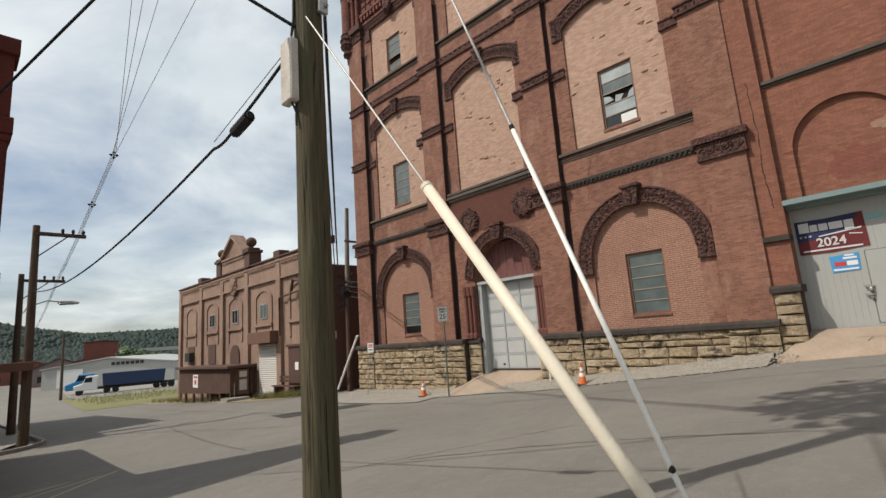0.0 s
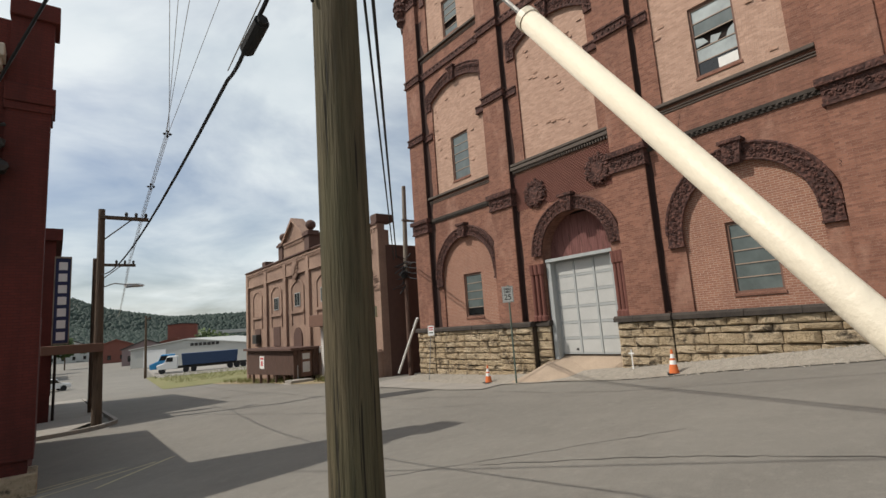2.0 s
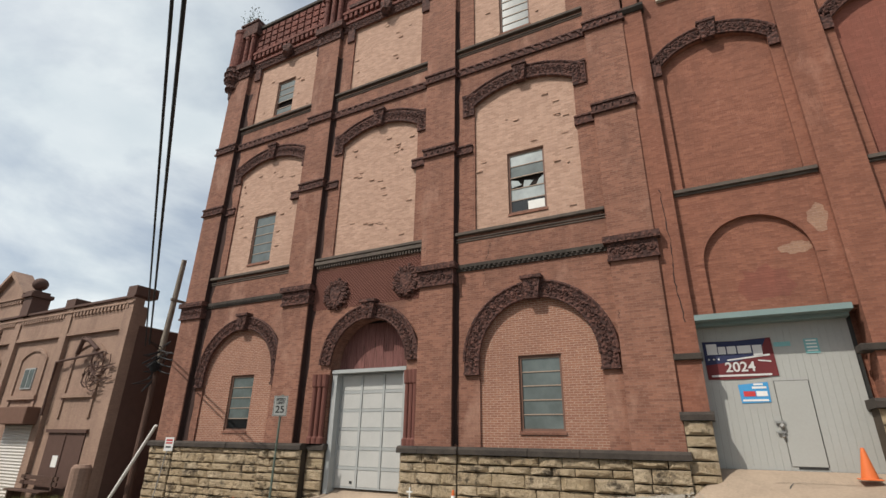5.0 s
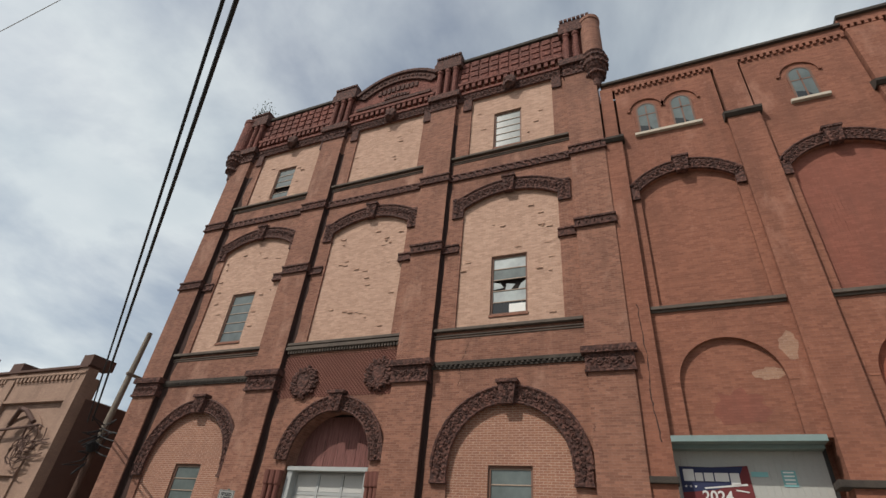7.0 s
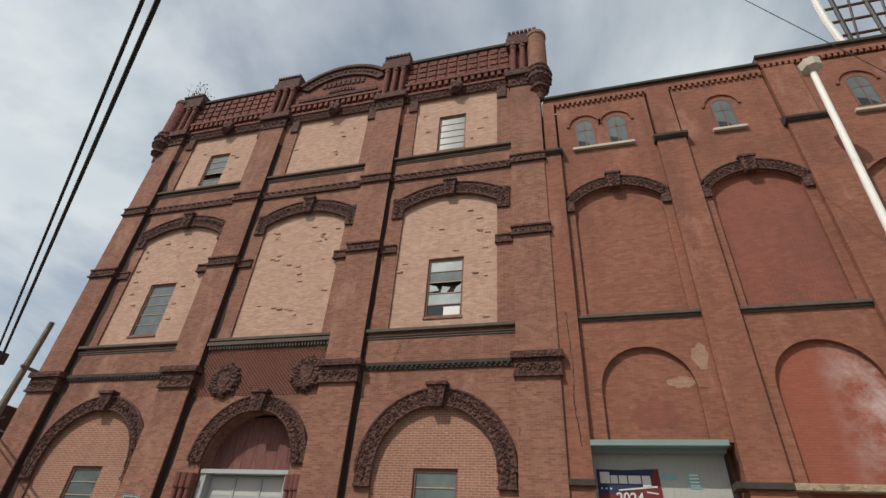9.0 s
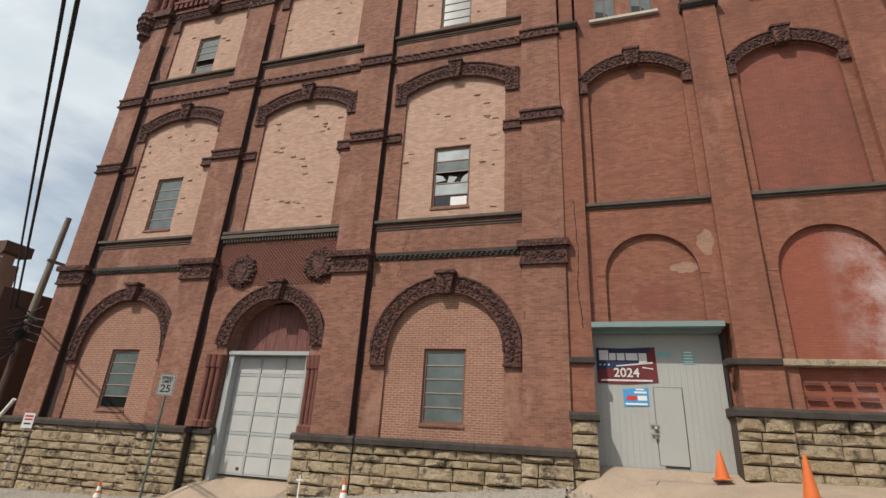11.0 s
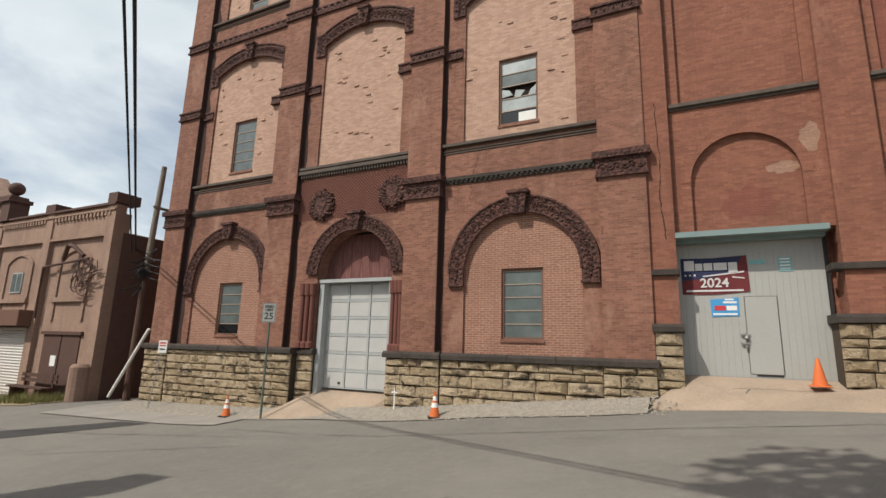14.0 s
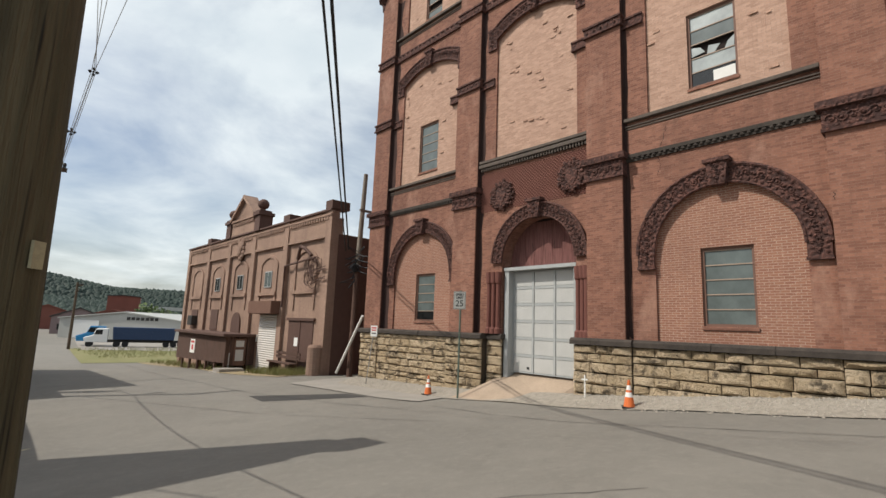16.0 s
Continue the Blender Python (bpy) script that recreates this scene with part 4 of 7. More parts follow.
def wpart(name, bm, mat, label="", **k):
    ob = make(name, bm, mat, None, label, **k)
    ob.parent = wing
    ob.matrix_parent_inverse = Matrix.Translation((-16.4, 6.0, 0))
    return ob


WX, WR, WP = 16.38, 16.50, 16.20       # wall, recess, pilaster
WB = [(-0.32, 3.10), (-4.50, -1.28), (-9.0, -5.70)]
WPIL = [(3.10, 3.73), (-1.28, -0.32), (-5.70, -4.50), (-10.2, -9.0)]
bm = bmesh.new()
box(bm, 16.95, 34, -26, 3.73, 0.0, 18.0)
wpart("core_wall", bm, BRICK_WING)
for i, (b0, b1) in enumerate(WB):
    c, h = (b0 + b1) / 2, (b1 - b0) / 2
    bm = bmesh.new()
    holed(bm, b0, b1, 8.0, 18.0, arc(c, h - 0.28, 12.5, 0.62, 16), WX, WR)
    lo = arc(c + 0.03, 1.22, 5.84, 1.22, 24)
    holed(bm, b0, b1, (4.45 if i == 0 else 2.3), 8.0, lo, WX, WR)
    wpart("bay_wall", bm, BRICK_WING)
    bm = bmesh.new()
    box(bm, WR, 16.96, b0, b1, 7.9, 18.0)
    wpart("upper_recess", bm, BRICK_WING if i != 1 else RED_PAINT)
    bm = bmesh.new()
    box(bm, WR, 16.96, b0, b1, 4.4 if i == 0 else 2.2, 7.9)
    wpart("arch_recess", bm, BRICK_WING if i == 0 else SALT_BRICK, "" if i == 0 else "red painted infill with white salt bloom")
    bm = bmesh.new()
    box(bm, WX - 0.12, WR, b0 + 0.02, b1 - 0.02, 8.0, 8.11); box(bm, WX - 0.05, WX, b0 + 0.02, b1 - 0.02, 7.93, 8.0)
    wpart("sill_ledge", bm, LEDGE2, bevel=0.01)
    if i < 2:
        bm = bmesh.new()
        inner, outer = arc(c, h - 0.28, 12.5, 0.62, 20), arc(c, h - 0.02, 12.72, 0.80, 20)
        archivolt(bm, inner, outer, WX - 0.09, WX)
        for s in (1, -1):
            y0, y1 = sorted((c + s * (h - 0.28), c + s * (h - 0.02)))
            box(bm, WX - 0.09, WX, y0, y1, 12.15, 12.75)
        scrolls(bm, mid_line(inner, outer), 0.11, WX - 0.09, 20)
        tube(bm, [(WX - 0.09, *p) for p in outer], 0.045, 6)
        prism(bm, [(c - 0.17, 13.0), (c + 0.17, 13.0), (c + 0.24, 13.58), (c - 0.24, 13.58)], WX - 0.2, WX)
        box(bm, WX - 0.24, WX, c - 0.27, c + 0.27, 13.58, 13.66)
        scrolls(bm, [(c, 13.05), (c, 13.52)], 0.14, WX - 0.2, 3)
        wpart("carved_arch", bm, TERRA, "dark carved terracotta segmental arch")
    else:
        bm = bmesh.new()
        archivolt(bm, arc(c, h - 0.28, 12.5, 0.62, 20), arc(c, h - 0.02, 12.6, 0.75, 20), WX - 0.05, WX)
        wpart("brick_arch", bm, BRICK_WING)
    bm = bmesh.new()
    archivolt(bm, arc(c + 0.03, 1.22, 5.84, 1.22, 24), arc(c + 0.03, 1.46, 5.84, 1.46, 24), WX - 0.012, WX + 0.02)
    wpart("brick_arch", bm, BRICK_WING)
# wall under the eaves: frieze and coping
bm = bmesh.new()
for y0, y1 in ((-4.5, 3.55), (-26, -4.5)):
    zt = 18.0 if y0 > -10 else 18.4
    box(bm, WX - 0.02, 16.9, y0, y1, zt, zt + 0.25)
    k = int((y1 - y0) / 0.2)
    for i in range(k):
        y = y0 + (y1 - y0) * i / k
        box(bm, WX - 0.08, WX, y + 0.03, y + 0.13, zt - 0.32, zt - 0.16)
    box(bm, WX - 0.08, WX + 0.01, y0, y1, zt - 0.16, zt - 0.02)
wpart("corbel_frieze", bm, BRICK_WING)
bm = bmesh.new()
box(bm, WX - 0.14, 17.0, -4.5, 3.6, 18.25, 18.36); box(bm, WX - 0.14, 17.0, -26, -4.5, 18.65, 18.78)
wpart("coping", bm, LEDGE)
for p0, p1 in WPIL:
    bm = bmesh.new()
    box(bm, WP, 16.96, p0, p1, 2.3 if p0 < 3 else 2.1, 14.95)
    box(bm, WX - 0.10, 16.96, p0 + 0.08, p1 - 0.08, 15.2, 18.0)
    wpart("pilaster", bm, BRICK_WING)
    bm = bmesh.new()
    prism(bm, [(WP - 0.05, 14.9), (WX, 14.9), (WX, 15.32), (WP - 0.14, 15.1), (WP - 0.14, 15.0)], p0 - 0.08, p1 + 0.08, "y")
    wpart("pilaster_cap", bm, LEDGE)
bm = bmesh.new()
box(bm, WX, 16.96, -26, -10.2, 2.3, 18.0)
wpart("end_wall", bm, BRICK_WING)


def arched_window(yc, z0, w, h):
    win = new("window")
    win.parent = wing
    win.matrix_parent_inverse = Matrix.Translation((-16.4, 6.0, 0))
    win["label"] = "small round-headed window with whitewashed panes"
    zs = z0 + h - w / 2
    bm = bmesh.new()
    archivolt(bm, arc(yc, w / 2 - 0.06, zs, w / 2 - 0.06, 14), arc(yc, w / 2, zs, w / 2, 14), WX - 0.02, WX + 0.06)
    for s in (1, -1):
        y0, y1 = sorted((yc + s * (w / 2 - 0.06), yc + s * w / 2))
        box(bm, WX - 0.02, WX + 0.06, y0, y1, z0, zs)
    box(bm, WX - 0.015, WX + 0.03, yc - 0.025, yc + 0.025, z0, zs + 0.2)
    box(bm, WX - 0.015, WX + 0.03, yc - w / 2 + 0.06, yc + w / 2 - 0.06, zs - 0.3, zs - 0.25)
    make("window_frame", bm, FRAME_W, win)
    bm = bmesh.new()
    prism(bm, [(yc - w / 2 + 0.05, z0), (yc + w / 2 - 0.05, z0)] + arc(yc, w / 2 - 0.05, zs, w / 2 - 0.05, 14), WX - 0.008, WX - 0.003)
    make("pane", bm, GLASS_DIRTY, win)
    bm = bmesh.new()
    prism(bm, [(yc - 0.2, z0 + 0.02), (yc + w / 2 - 0.07, z0 + 0.02), (yc + w / 2 - 0.07, z0 + 0.4), (yc, z0 + 0.3)], WX - 0.014, WX - 0.009)
    make("broken_hole", bm, GLASS_DARK, win)
    bm = bmesh.new()
    archivolt(bm, arc(yc, w / 2 + 0.2, zs, w / 2 + 0.2, 14), arc(yc, w / 2 + 0.3, zs, w / 2 + 0.3, 14), WX - 0.06, WX)
    make("brick_hood", bm, BRICK_WING, win)


arched_window(2.10, 15.22, 0.72, 1.55); arched_window(0.92, 15.22, 0.72, 1.55)
arched_window(-2.80, 15.22, 0.72, 1.55); arched_window(-7.2, 15.4, 0.72, 1.55); arched_window(-13, 15.4, 0.72, 1.55)
for y0, y1 in ((0.40, 2.62), (-3.35, -2.25), (-7.8, -6.6)):
    bm = bmesh.new()
    box(bm, WX - 0.13, WX, y0, y1, 15.08, 15.2)
    wpart("window_sill", bm, SILLSTONE, "pale stone sill", bevel=0.01)


def wplinth(y0, y1, xf, z0, ztop, seed, **k):
    pl = plinth(y0, y1, xf, z0, ztop, seed=seed, **k)
    pl.parent = wing
    pl.matrix_parent_inverse = Matrix.Translation((-16.4, 6.0, 0))
    return pl


wplinth(3.08, 3.72, 16.08, 0.3, 2.12, 11, depth=0.85)
wplinth(-1.22, -0.06, 16.04, 0.3, 2.36, 12, depth=0.85)
wplinth(-14.0, -1.22, 16.14, 0.3, 2.36, 13)
# courses on the piers and beside the gate
for y0, y1, x in ((3.06, 3.72, 16.1), (-1.26, -0.06, 16.1)):
    bm = bmesh.new()
    box(bm, x, 16.6, y0, y1, 3.36, 3.52)
    wpart("stone_band", bm, LEDGE, bevel=0.015)
bm = bmesh.new()
box(bm, 16.24, 16.5, -9, -1.26, 3.36, 3.54)
wpart("broken_stone_band", bm, STONE, "hacked-off pale stone band", bevel=0.03)
for i in range(8):
    for z in (2.62, 2.98):
        bm = bmesh.new()
        y = -1.7 - 0.52 * i
        box(bm, 16.376, 16.44, y - 0.38, y, z, z + 0.06)
        wpart("vent_slot", bm, RED_SHAFT)

# worn patches and cracks in the brickwork
SCAR = brick_mat("scarred_pale_brick", (0.40, 0.235, 0.155), (0.30, 0.165, 0.11), (0.38, 0.25, 0.19), stain_amt=0.3)
CRACK = plain("dark_wall_crack", (0.055, 0.03, 0.024), 0.95, vary=0.5)
for (yc, zc, ry, rz), x, seed in (((-0.02, 6.72, 0.30, 0.42), WX, 4), ((0.55, 6.05, 0.42, 0.20), WR, 6), ((1.35, 5.2, 0.75, 0.55), WR, 9)):
    rnd = random.Random(seed)
    pts = []
    for i in range(22):
        a = math.tau * i / 22
        k = rnd.uniform(0.62, 1.0)
        pts.append((yc + ry * k * math.cos(a), zc + rz * k * math.sin(a)))
    bm = bmesh.new()
    prism(bm, pts, x - 0.004, x + 0.002)
    wpart("worn_patch", bm, SCAR if seed != 9 else RED_PAINT, "patch of bare scarred brick")


def wall_crack(owner, x, pts, w, seed):
    rnd = random.Random(seed)
    bm = bmesh.new()
    row = []
    for (y0, z0), (y1, z1) in zip(pts, pts[1:]):
        for i in range(10):
            t = i / 10
            y, z, k = y0 + (y1 - y0) * t + rnd.uniform(-0.025, 0.025), z0 + (z1 - z0) * t, w * rnd.uniform(0.4, 1.4)
            row.append((bm.verts.new((x, y - k, z)), bm.verts.new((x, y + k, z))))
    for a, b in zip(row, row[1:]):
        bm.faces.new((a[0], a[1], b[1], b[0]))
    owner("wall_crack", bm, CRACK, "dark crack in the brickwork")


wall_crack(wpart, WP - 0.003, [(3.42, 8.2), (3.36, 6.6), (3.40, 5.4), (3.30, 4.2)], 0.014, 2)
wall_crack(hpart, XW - 0.003, [(8.72, 7.5), (8.80, 7.1), (8.92, 6.9)], 0.010, 3)
wall_crack(hpart, XW - 0.003, [(8.95, 6.6), (8.90, 6.3), (9.02, 6.05)], 0.008, 5)
wall_crack(hpart, XPL - 0.003, [(4.10, 4.78), (4.55, 4.80), (4.90, 4.76), (4.92, 4.55)], 0.010, 8)

# ---------------- gate with banner and signs ----------------
gate = thing("gate", "grey painted plank gate with a wicket door", "gate", at=(16.6, 1.5, 0.85))


def gpart(name, bm, mat, label="", parent=None, **k):
    ob = make(name, bm, mat, None, label, **k)
    ob.parent = gate
    ob.matrix_parent_inverse = Matrix.Translation((-16.6, -1.5, -0.85))
    return ob


GX = 16.80
for i in range(22):
    y0 = -0.10 + 3.2 * i / 22
    bm = bmesh.new()
    box(bm, GX, GX + 0.05, y0 + 0.0015, y0 + 3.2 / 22 - 0.0015, 0.86, 4.3)
    gpart("plank", bm, GATE_GREY)
bm = bmesh.new()
box(bm, GX - 0.022, GX - 0.003, 0.94, 1.62, 0.95, 2.84)
gpart("wicket_door", bm, GATE_GREY, "small hinged door cut in the gate", bevel=0.008)
bm = bmesh.new()
for b in ((0.928, 0.938, 0.95, 2.852), (1.622, 1.632, 0.95, 2.852), (0.928, 1.632, 2.842, 2.852), (0.95, 1.5, 0.90, 0.95)):
    box(bm, GX - 0.012, GX - 0.003, *b)
gpart("wicket_gap", bm, DARK_METAL)
bm = bmesh.new()
box(bm, GX - 0.07, GX - 0.03, 1.58, 1.78, 1.88, 1.93); box(bm, GX - 0.07, GX - 0.03, 1.6, 1.78, 1.66, 1.70)
lump(bm, (GX - 0.07, 1.66, 1.82), 0.07, 1); lump(bm, (GX - 0.07, 1.66, 1.6), 0.05, 2)
gpart("hasp_and_padlock", bm, STEEL, "steel hasp, chain and padlock")
bm = bmesh.new()
box(bm, 16.16, 16.85, -0.15, 3.10, 4.33, 4.47); box(bm, 16.5, 16.85, -0.12, 3.1, 4.24, 4.33)
gpart("steel_lintel", bm, TEAL, "grey-green steel lintel")
bm = bmesh.new()
box(bm, 16.86, 16.92, -0.2, 3.2, 0.2, 4.4)
gpart("gate_backing", bm, DARK_METAL)

banner = thing("banner", "navy and maroon cloth banner with white lettering on the gate", "banner", at=(16.58, 2.35, 3.2))


def flat_part(own, name, pts, x, mat, label="", wob=0.0):
    bm = bmesh.new()
    prism(bm, pts, x, x + 0.004)
    ob = make(name, bm, mat, None, label)
    ob.parent = own
    ob.matrix_parent_inverse = Matrix.Translation(-own.location)
    return ob


def R(y0, y1, z0, z1):
    return [(y0, z0), (y1, z0), (y1, z1), (y0, z1)]


flat_part(banner, "cloth", [(1.48, 2.97), (2.25, 2.91), (3.01, 2.92), (3.02, 3.88), (2.3, 3.86), (1.50, 3.90)], GX - 0.020, MAROON, "maroon cloth field")
flat_part(banner, "canton", [(2.25, 3.36), (3.012, 3.28), (3.018, 3.875), (2.3, 3.855), (1.60, 3.885), (1.8, 3.52)], GX - 0.026, NAVY, "navy upper field")
for i, (w_, h_, drop) in enumerate(((0.24, 0.27, 0), (0.17, 0.19, 0), (0.20, 0.19, 0), (0.30, 0.19, 0), (0.20, 0.19, 0.08))):
    y = (2.94, 2.68, 2.48, 2.25, 1.92)[i]
    flat_part(banner, "letter_bar", R(y - w_, y, 3.54 - drop, 3.54 + h_), GX - 0.032, CLOTH_WHITE)
for i in range(3):
    flat_part(banner, "star", [(2.92 - 0.11 * i + 0.035 * math.sin(a) * (1 if k % 2 == 0 else 0.45), 3.42 + 0.035 * math.cos(a) * (1 if k % 2 == 0 else 0.45)) for k, a in enumerate(j * math.pi / 5 for j in range(10))], GX - 0.032, CLOTH_WHITE)
flat_part(banner, "stripe", [(1.58, 3.46), (2.5, 3.37), (2.52, 3.40), (1.58, 3.50)], GX - 0.032, CLOTH_WHITE)
flat_part(banner, "stripe", [(1.58, 3.30), (1.85, 3.34), (1.85, 3.37), (1.58, 3.33)], GX - 0.032, CLOTH_WHITE)
flat_part(banner, "slogan_bar", R(1.62, 2.92, 2.985, 3.03), GX - 0.032, CLOTH_WHITE)


def text_on(own, body, size, at, mat, rot=(90, 0, -90), extrude=0.002, bold=0.0):
    cu = bpy.data.curves.new("writing", "FONT")
    cu.body, cu.size, cu.extrude, cu.offset, cu.align_x, cu.align_y = body, size, extrude, bold, "CENTER", "CENTER"
    ob = bpy.data.objects.new("writing", cu)
    me = bpy.data.meshes.new_from_object(ob)
    bpy.data.objects.remove(ob)
    me.materials.clear(); me.materials.append(mat)
    o = new("writing", me)
    o.matrix_world = pose(*at, *rot)
    o.parent = own
    o.matrix_parent_inverse = Matrix.Translation(-own.location)
    return o


text_on(banner, "2024", 0.33, (GX - 0.036, 2.26, 3.20), CLOTH_WHITE, bold=0.006)
ps = thing("placard", "small blue placard with a red box on the gate", "sign", at=(16.58, 2.1, 2.5))
flat_part(ps, "board", [(1.76, 2.36), (2.37, 2.34), (2.39, 2.78), (1.75, 2.83)], GX - 0.016, BLUE)
flat_part(ps, "red_box", R(2.05, 2.30, 2.50, 2.62), GX - 0.022, RED_SIGN)
flat_part(ps, "pale_panel", R(1.80, 2.03, 2.50, 2.62), GX - 0.022, SIGN_WHITE)
flat_part(ps, "white_bar", R(1.80, 2.10, 2.68, 2.73), GX - 0.022, SIGN_WHITE)
flat_part(ps, "white_bar", R(1.86, 2.06, 2.76, 2.80), GX - 0.022, SIGN_WHITE)
flat_part(ps, "white_bar", R(1.80, 2.34, 2.385, 2.43), GX - 0.022, SIGN_WHITE)
s1 = thing("notice", "pale teal notice plate with faint lines", "sign", at=(16.58, 1.0, 3.45))
flat_part(s1, "board", R(0.55, 0.84, 3.46, 3.81), GX - 0.016, SIGN_TEAL)
for i in range(4):
    flat_part(s1, "text_bar", R(0.59, 0.80, 3.51 + 0.08 * i, 3.54 + 0.08 * i), GX - 0.022, SIGN_WHITE)
s2 = thing("notice", "narrow green strip sign above the banner", "sign", at=(16.58, 1.5, 3.5))
flat_part(s2, "board", R(1.11, 1.46, 3.66, 3.77), GX - 0.016, SIGN_TEAL)

# ---------------- pavement strip, ramps ----------------
def bank(x):
    """Gravel heaped against the wall foot."""
    return 0.26 * min(max((x - 14.9) / 1.1, 0.0), 1.0) ** 1.2


strip = tagged(sheet("gravel_strip", 0, 0, 0, 0, 0.022, GRAVEL, 6, 40, shape=lambda u, v: (16.1 - (1.25 + 0.12 * math.sin(v * 23)) * (1 - u), 3.9 + 19.8 * v)), "strip of crushed gravel along the stone base", "gravel", kind="structure")
for v in strip.data.vertices:
    v.co.z += bank(v.co.x)

# loose stones on the gravel strip
rnd = random.Random(12)
vs, fs = [], []
for i in range(4200):
    y = rnd.uniform(3.3, 23.6)
    x = 16.0 - abs(rnd.gauss(0, 0.6))
    if x < 14.5 or (11.2 < y < 16.2):
        continue
    s = rnd.uniform(0.012, 0.04)
    z = ground_z(x, y) + 0.02 + bank(x)
    k = len(vs)
    vs += [(x + s * rnd.uniform(0.6, 1.2), y, z), (x, y + s * rnd.uniform(0.6, 1.2), z), (x - s, y, z), (x, y - s, z), (x + rnd.uniform(-0.3, 0.3) * s, y, z + s * rnd.uniform(0.6, 1.1))]
    fs += [(k, k + 1, k + 4), (k + 1, k + 2, k + 4), (k + 2, k + 3, k + 4), (k + 3, k, k + 4)]
me = bpy.data.meshes.new("gravel")
me.from_pydata(vs, [], fs)
me.materials.append(GRAVEL_STONE)
tagged(new("gravel", me), "loose pale crushed stones along the wall foot", "gravel", kind="stuff")


def tufts(name, n, spot, seed, mat, h, lab):
    """Upright blades of weeds."""
    rnd = random.Random(seed)
    vs, fs = [], []
    for i in range(n):
        x, y = spot(rnd)
        z = ground_z(x, y)
        for j in range(5):
            a, L = rnd.uniform(0, 6.28), h * rnd.uniform(0.4, 1.2)
            dx, dy = math.cos(a), math.sin(a)
            k = len(vs)
            vs += [(x - dy * 0.012, y + dx * 0.012, z), (x + dy * 0.012, y - dx * 0.012, z), (x + dx * L * 0.5, y + dy * L * 0.5, z + L)]
            fs.append((k, k + 1, k + 2))
    me = bpy.data.meshes.new(name)
    me.from_pydata(vs, [], fs)
    me.materials.append(mat)
    return tagged(new(name, me), lab, "weeds", kind="stuff")


tufts("weeds", 260, lambda r: (15.9 - abs(r.gauss(0, 0.06)), r.uniform(3.8, 11.3)), 3, WEED, 0.16, "sparse weeds at the foot of the stone base")
tufts("weeds", 900, lambda r: (r.uniform(14.6, 16.5), r.choice((r.uniform(28.6, 34), r.uniform(38.2, 58)))), 4, WEED, 0.45, "dry weeds along the brown hall")
tufts("weeds", 1100, lambda r: (r.uniform(12, 26), r.uniform(66, 88)), 5, WEED, 0.35, "rough dry grass on the lot")
def ramp(name, pts, z_at, label):
    bm = bmesh.new()
    A = [bm.verts.new((x, y, z_at(x, y))) for x, y in pts]
    B = [bm.verts.new((x, y, z_at(x, y) - 0.8)) for x, y in pts]
    k = len(pts)
    f = bm.faces.new(A)
    for i in range(k):
        bm.faces.new((A[i], A[(i + 1) % k], B[(i + 1) % k], B[i]))
    bmesh.ops.triangulate(bm, faces=[f])
    return tagged(make(name, bm, CONCRETE), label, "ramp", kind="structure")


def slope(front, back_x, back_z):
    """Height of a ramp from its front edge (y, x pairs) up to the sill."""
    fy, fx = zip(*front)
    def z_at(x, y):
        xf = float(np.interp(y, fy, fx))
        return float(np.interp(x, (xf, xf + 0.12, back_x), (ground_z(xf, y) + 0.012, ground_z(xf, y) + 0.05, back_z)))
    return z_at


ramp("ramp_1", [(16.9, 14.95), (16.15, 15.1), (15.5, 15.55), (14.95, 16.1), (14.88, 14.6), (15.15, 13.3), (15.65, 12.35), (16.05, 11.9), (16.9, 11.8)], slope(((11.9, 16.05), (12.35, 15.65), (13.3, 15.15), (14.6, 14.88), (16.1, 14.95)), 16.7, -0.13), "stained concrete ramp up to the garage door")
ramp("ramp_2", [(16.75, 3.2), (16.1, 3.4), (15.85, 4.0), (15.4, 3.6), (14.9, 1.6), (14.1, -1.2), (13.8, -3.2), (16.1, -3.4), (16.75, -0.2)], slope(((-3.2, 13.8), (-1.2, 14.1), (1.6, 14.9), (3.6, 15.4), (4.0, 15.85)), 16.6, 0.86), "stained concrete apron in front of the grey gate")
sheet_grey = tagged(sheet("pavement", 0, 0, 0, 0, 0.03, CONC_GREY, 6, 8, shape=quad4((13.6, 16.2), (15.7, 16.2), (17.2, 26), (13.2, 25))), "broken pale concrete pavement", "pavement", kind="structure")
tagged(sheet("dark_patch", 0, 0, 0, 0, 0.008, PATCH, 6, 4, shape=quad4((10.0, 20.5), (13.4, 18.9), (13.3, 20.2), (10.2, 22.2))), "dark square of patched asphalt", "road patch", kind="structure")
tagged(sheet("dirt_verge", 0, 0, 0, 0, 0.02, DIRT, 6, 14, shape=lambda u, v: (16.8 - (2.6 + 0.5 * math.sin(9 * v)) * (1 - u), 28.5 + 31 * v)), "dry dirt and weeds along the brown building", "verge", kind="structure")
tagged(sheet("grass_verge", 0, 0, 0, 0, 0.03, GRASS, 6, 10, shape=quad4((9.5, 58), (30, 56), (40, 96), (12, 92))), "patchy dry grass lot", "verge", kind="structure")
tagged(sheet("lot", 0, 0, 0, 0, 0.035, CONC_GREY, 6, 6, shape=quad4((12.5, 84), (30, 78), (60, 112), (16, 120))), "pale gravel yard round the parked truck", "yard", kind="structure")


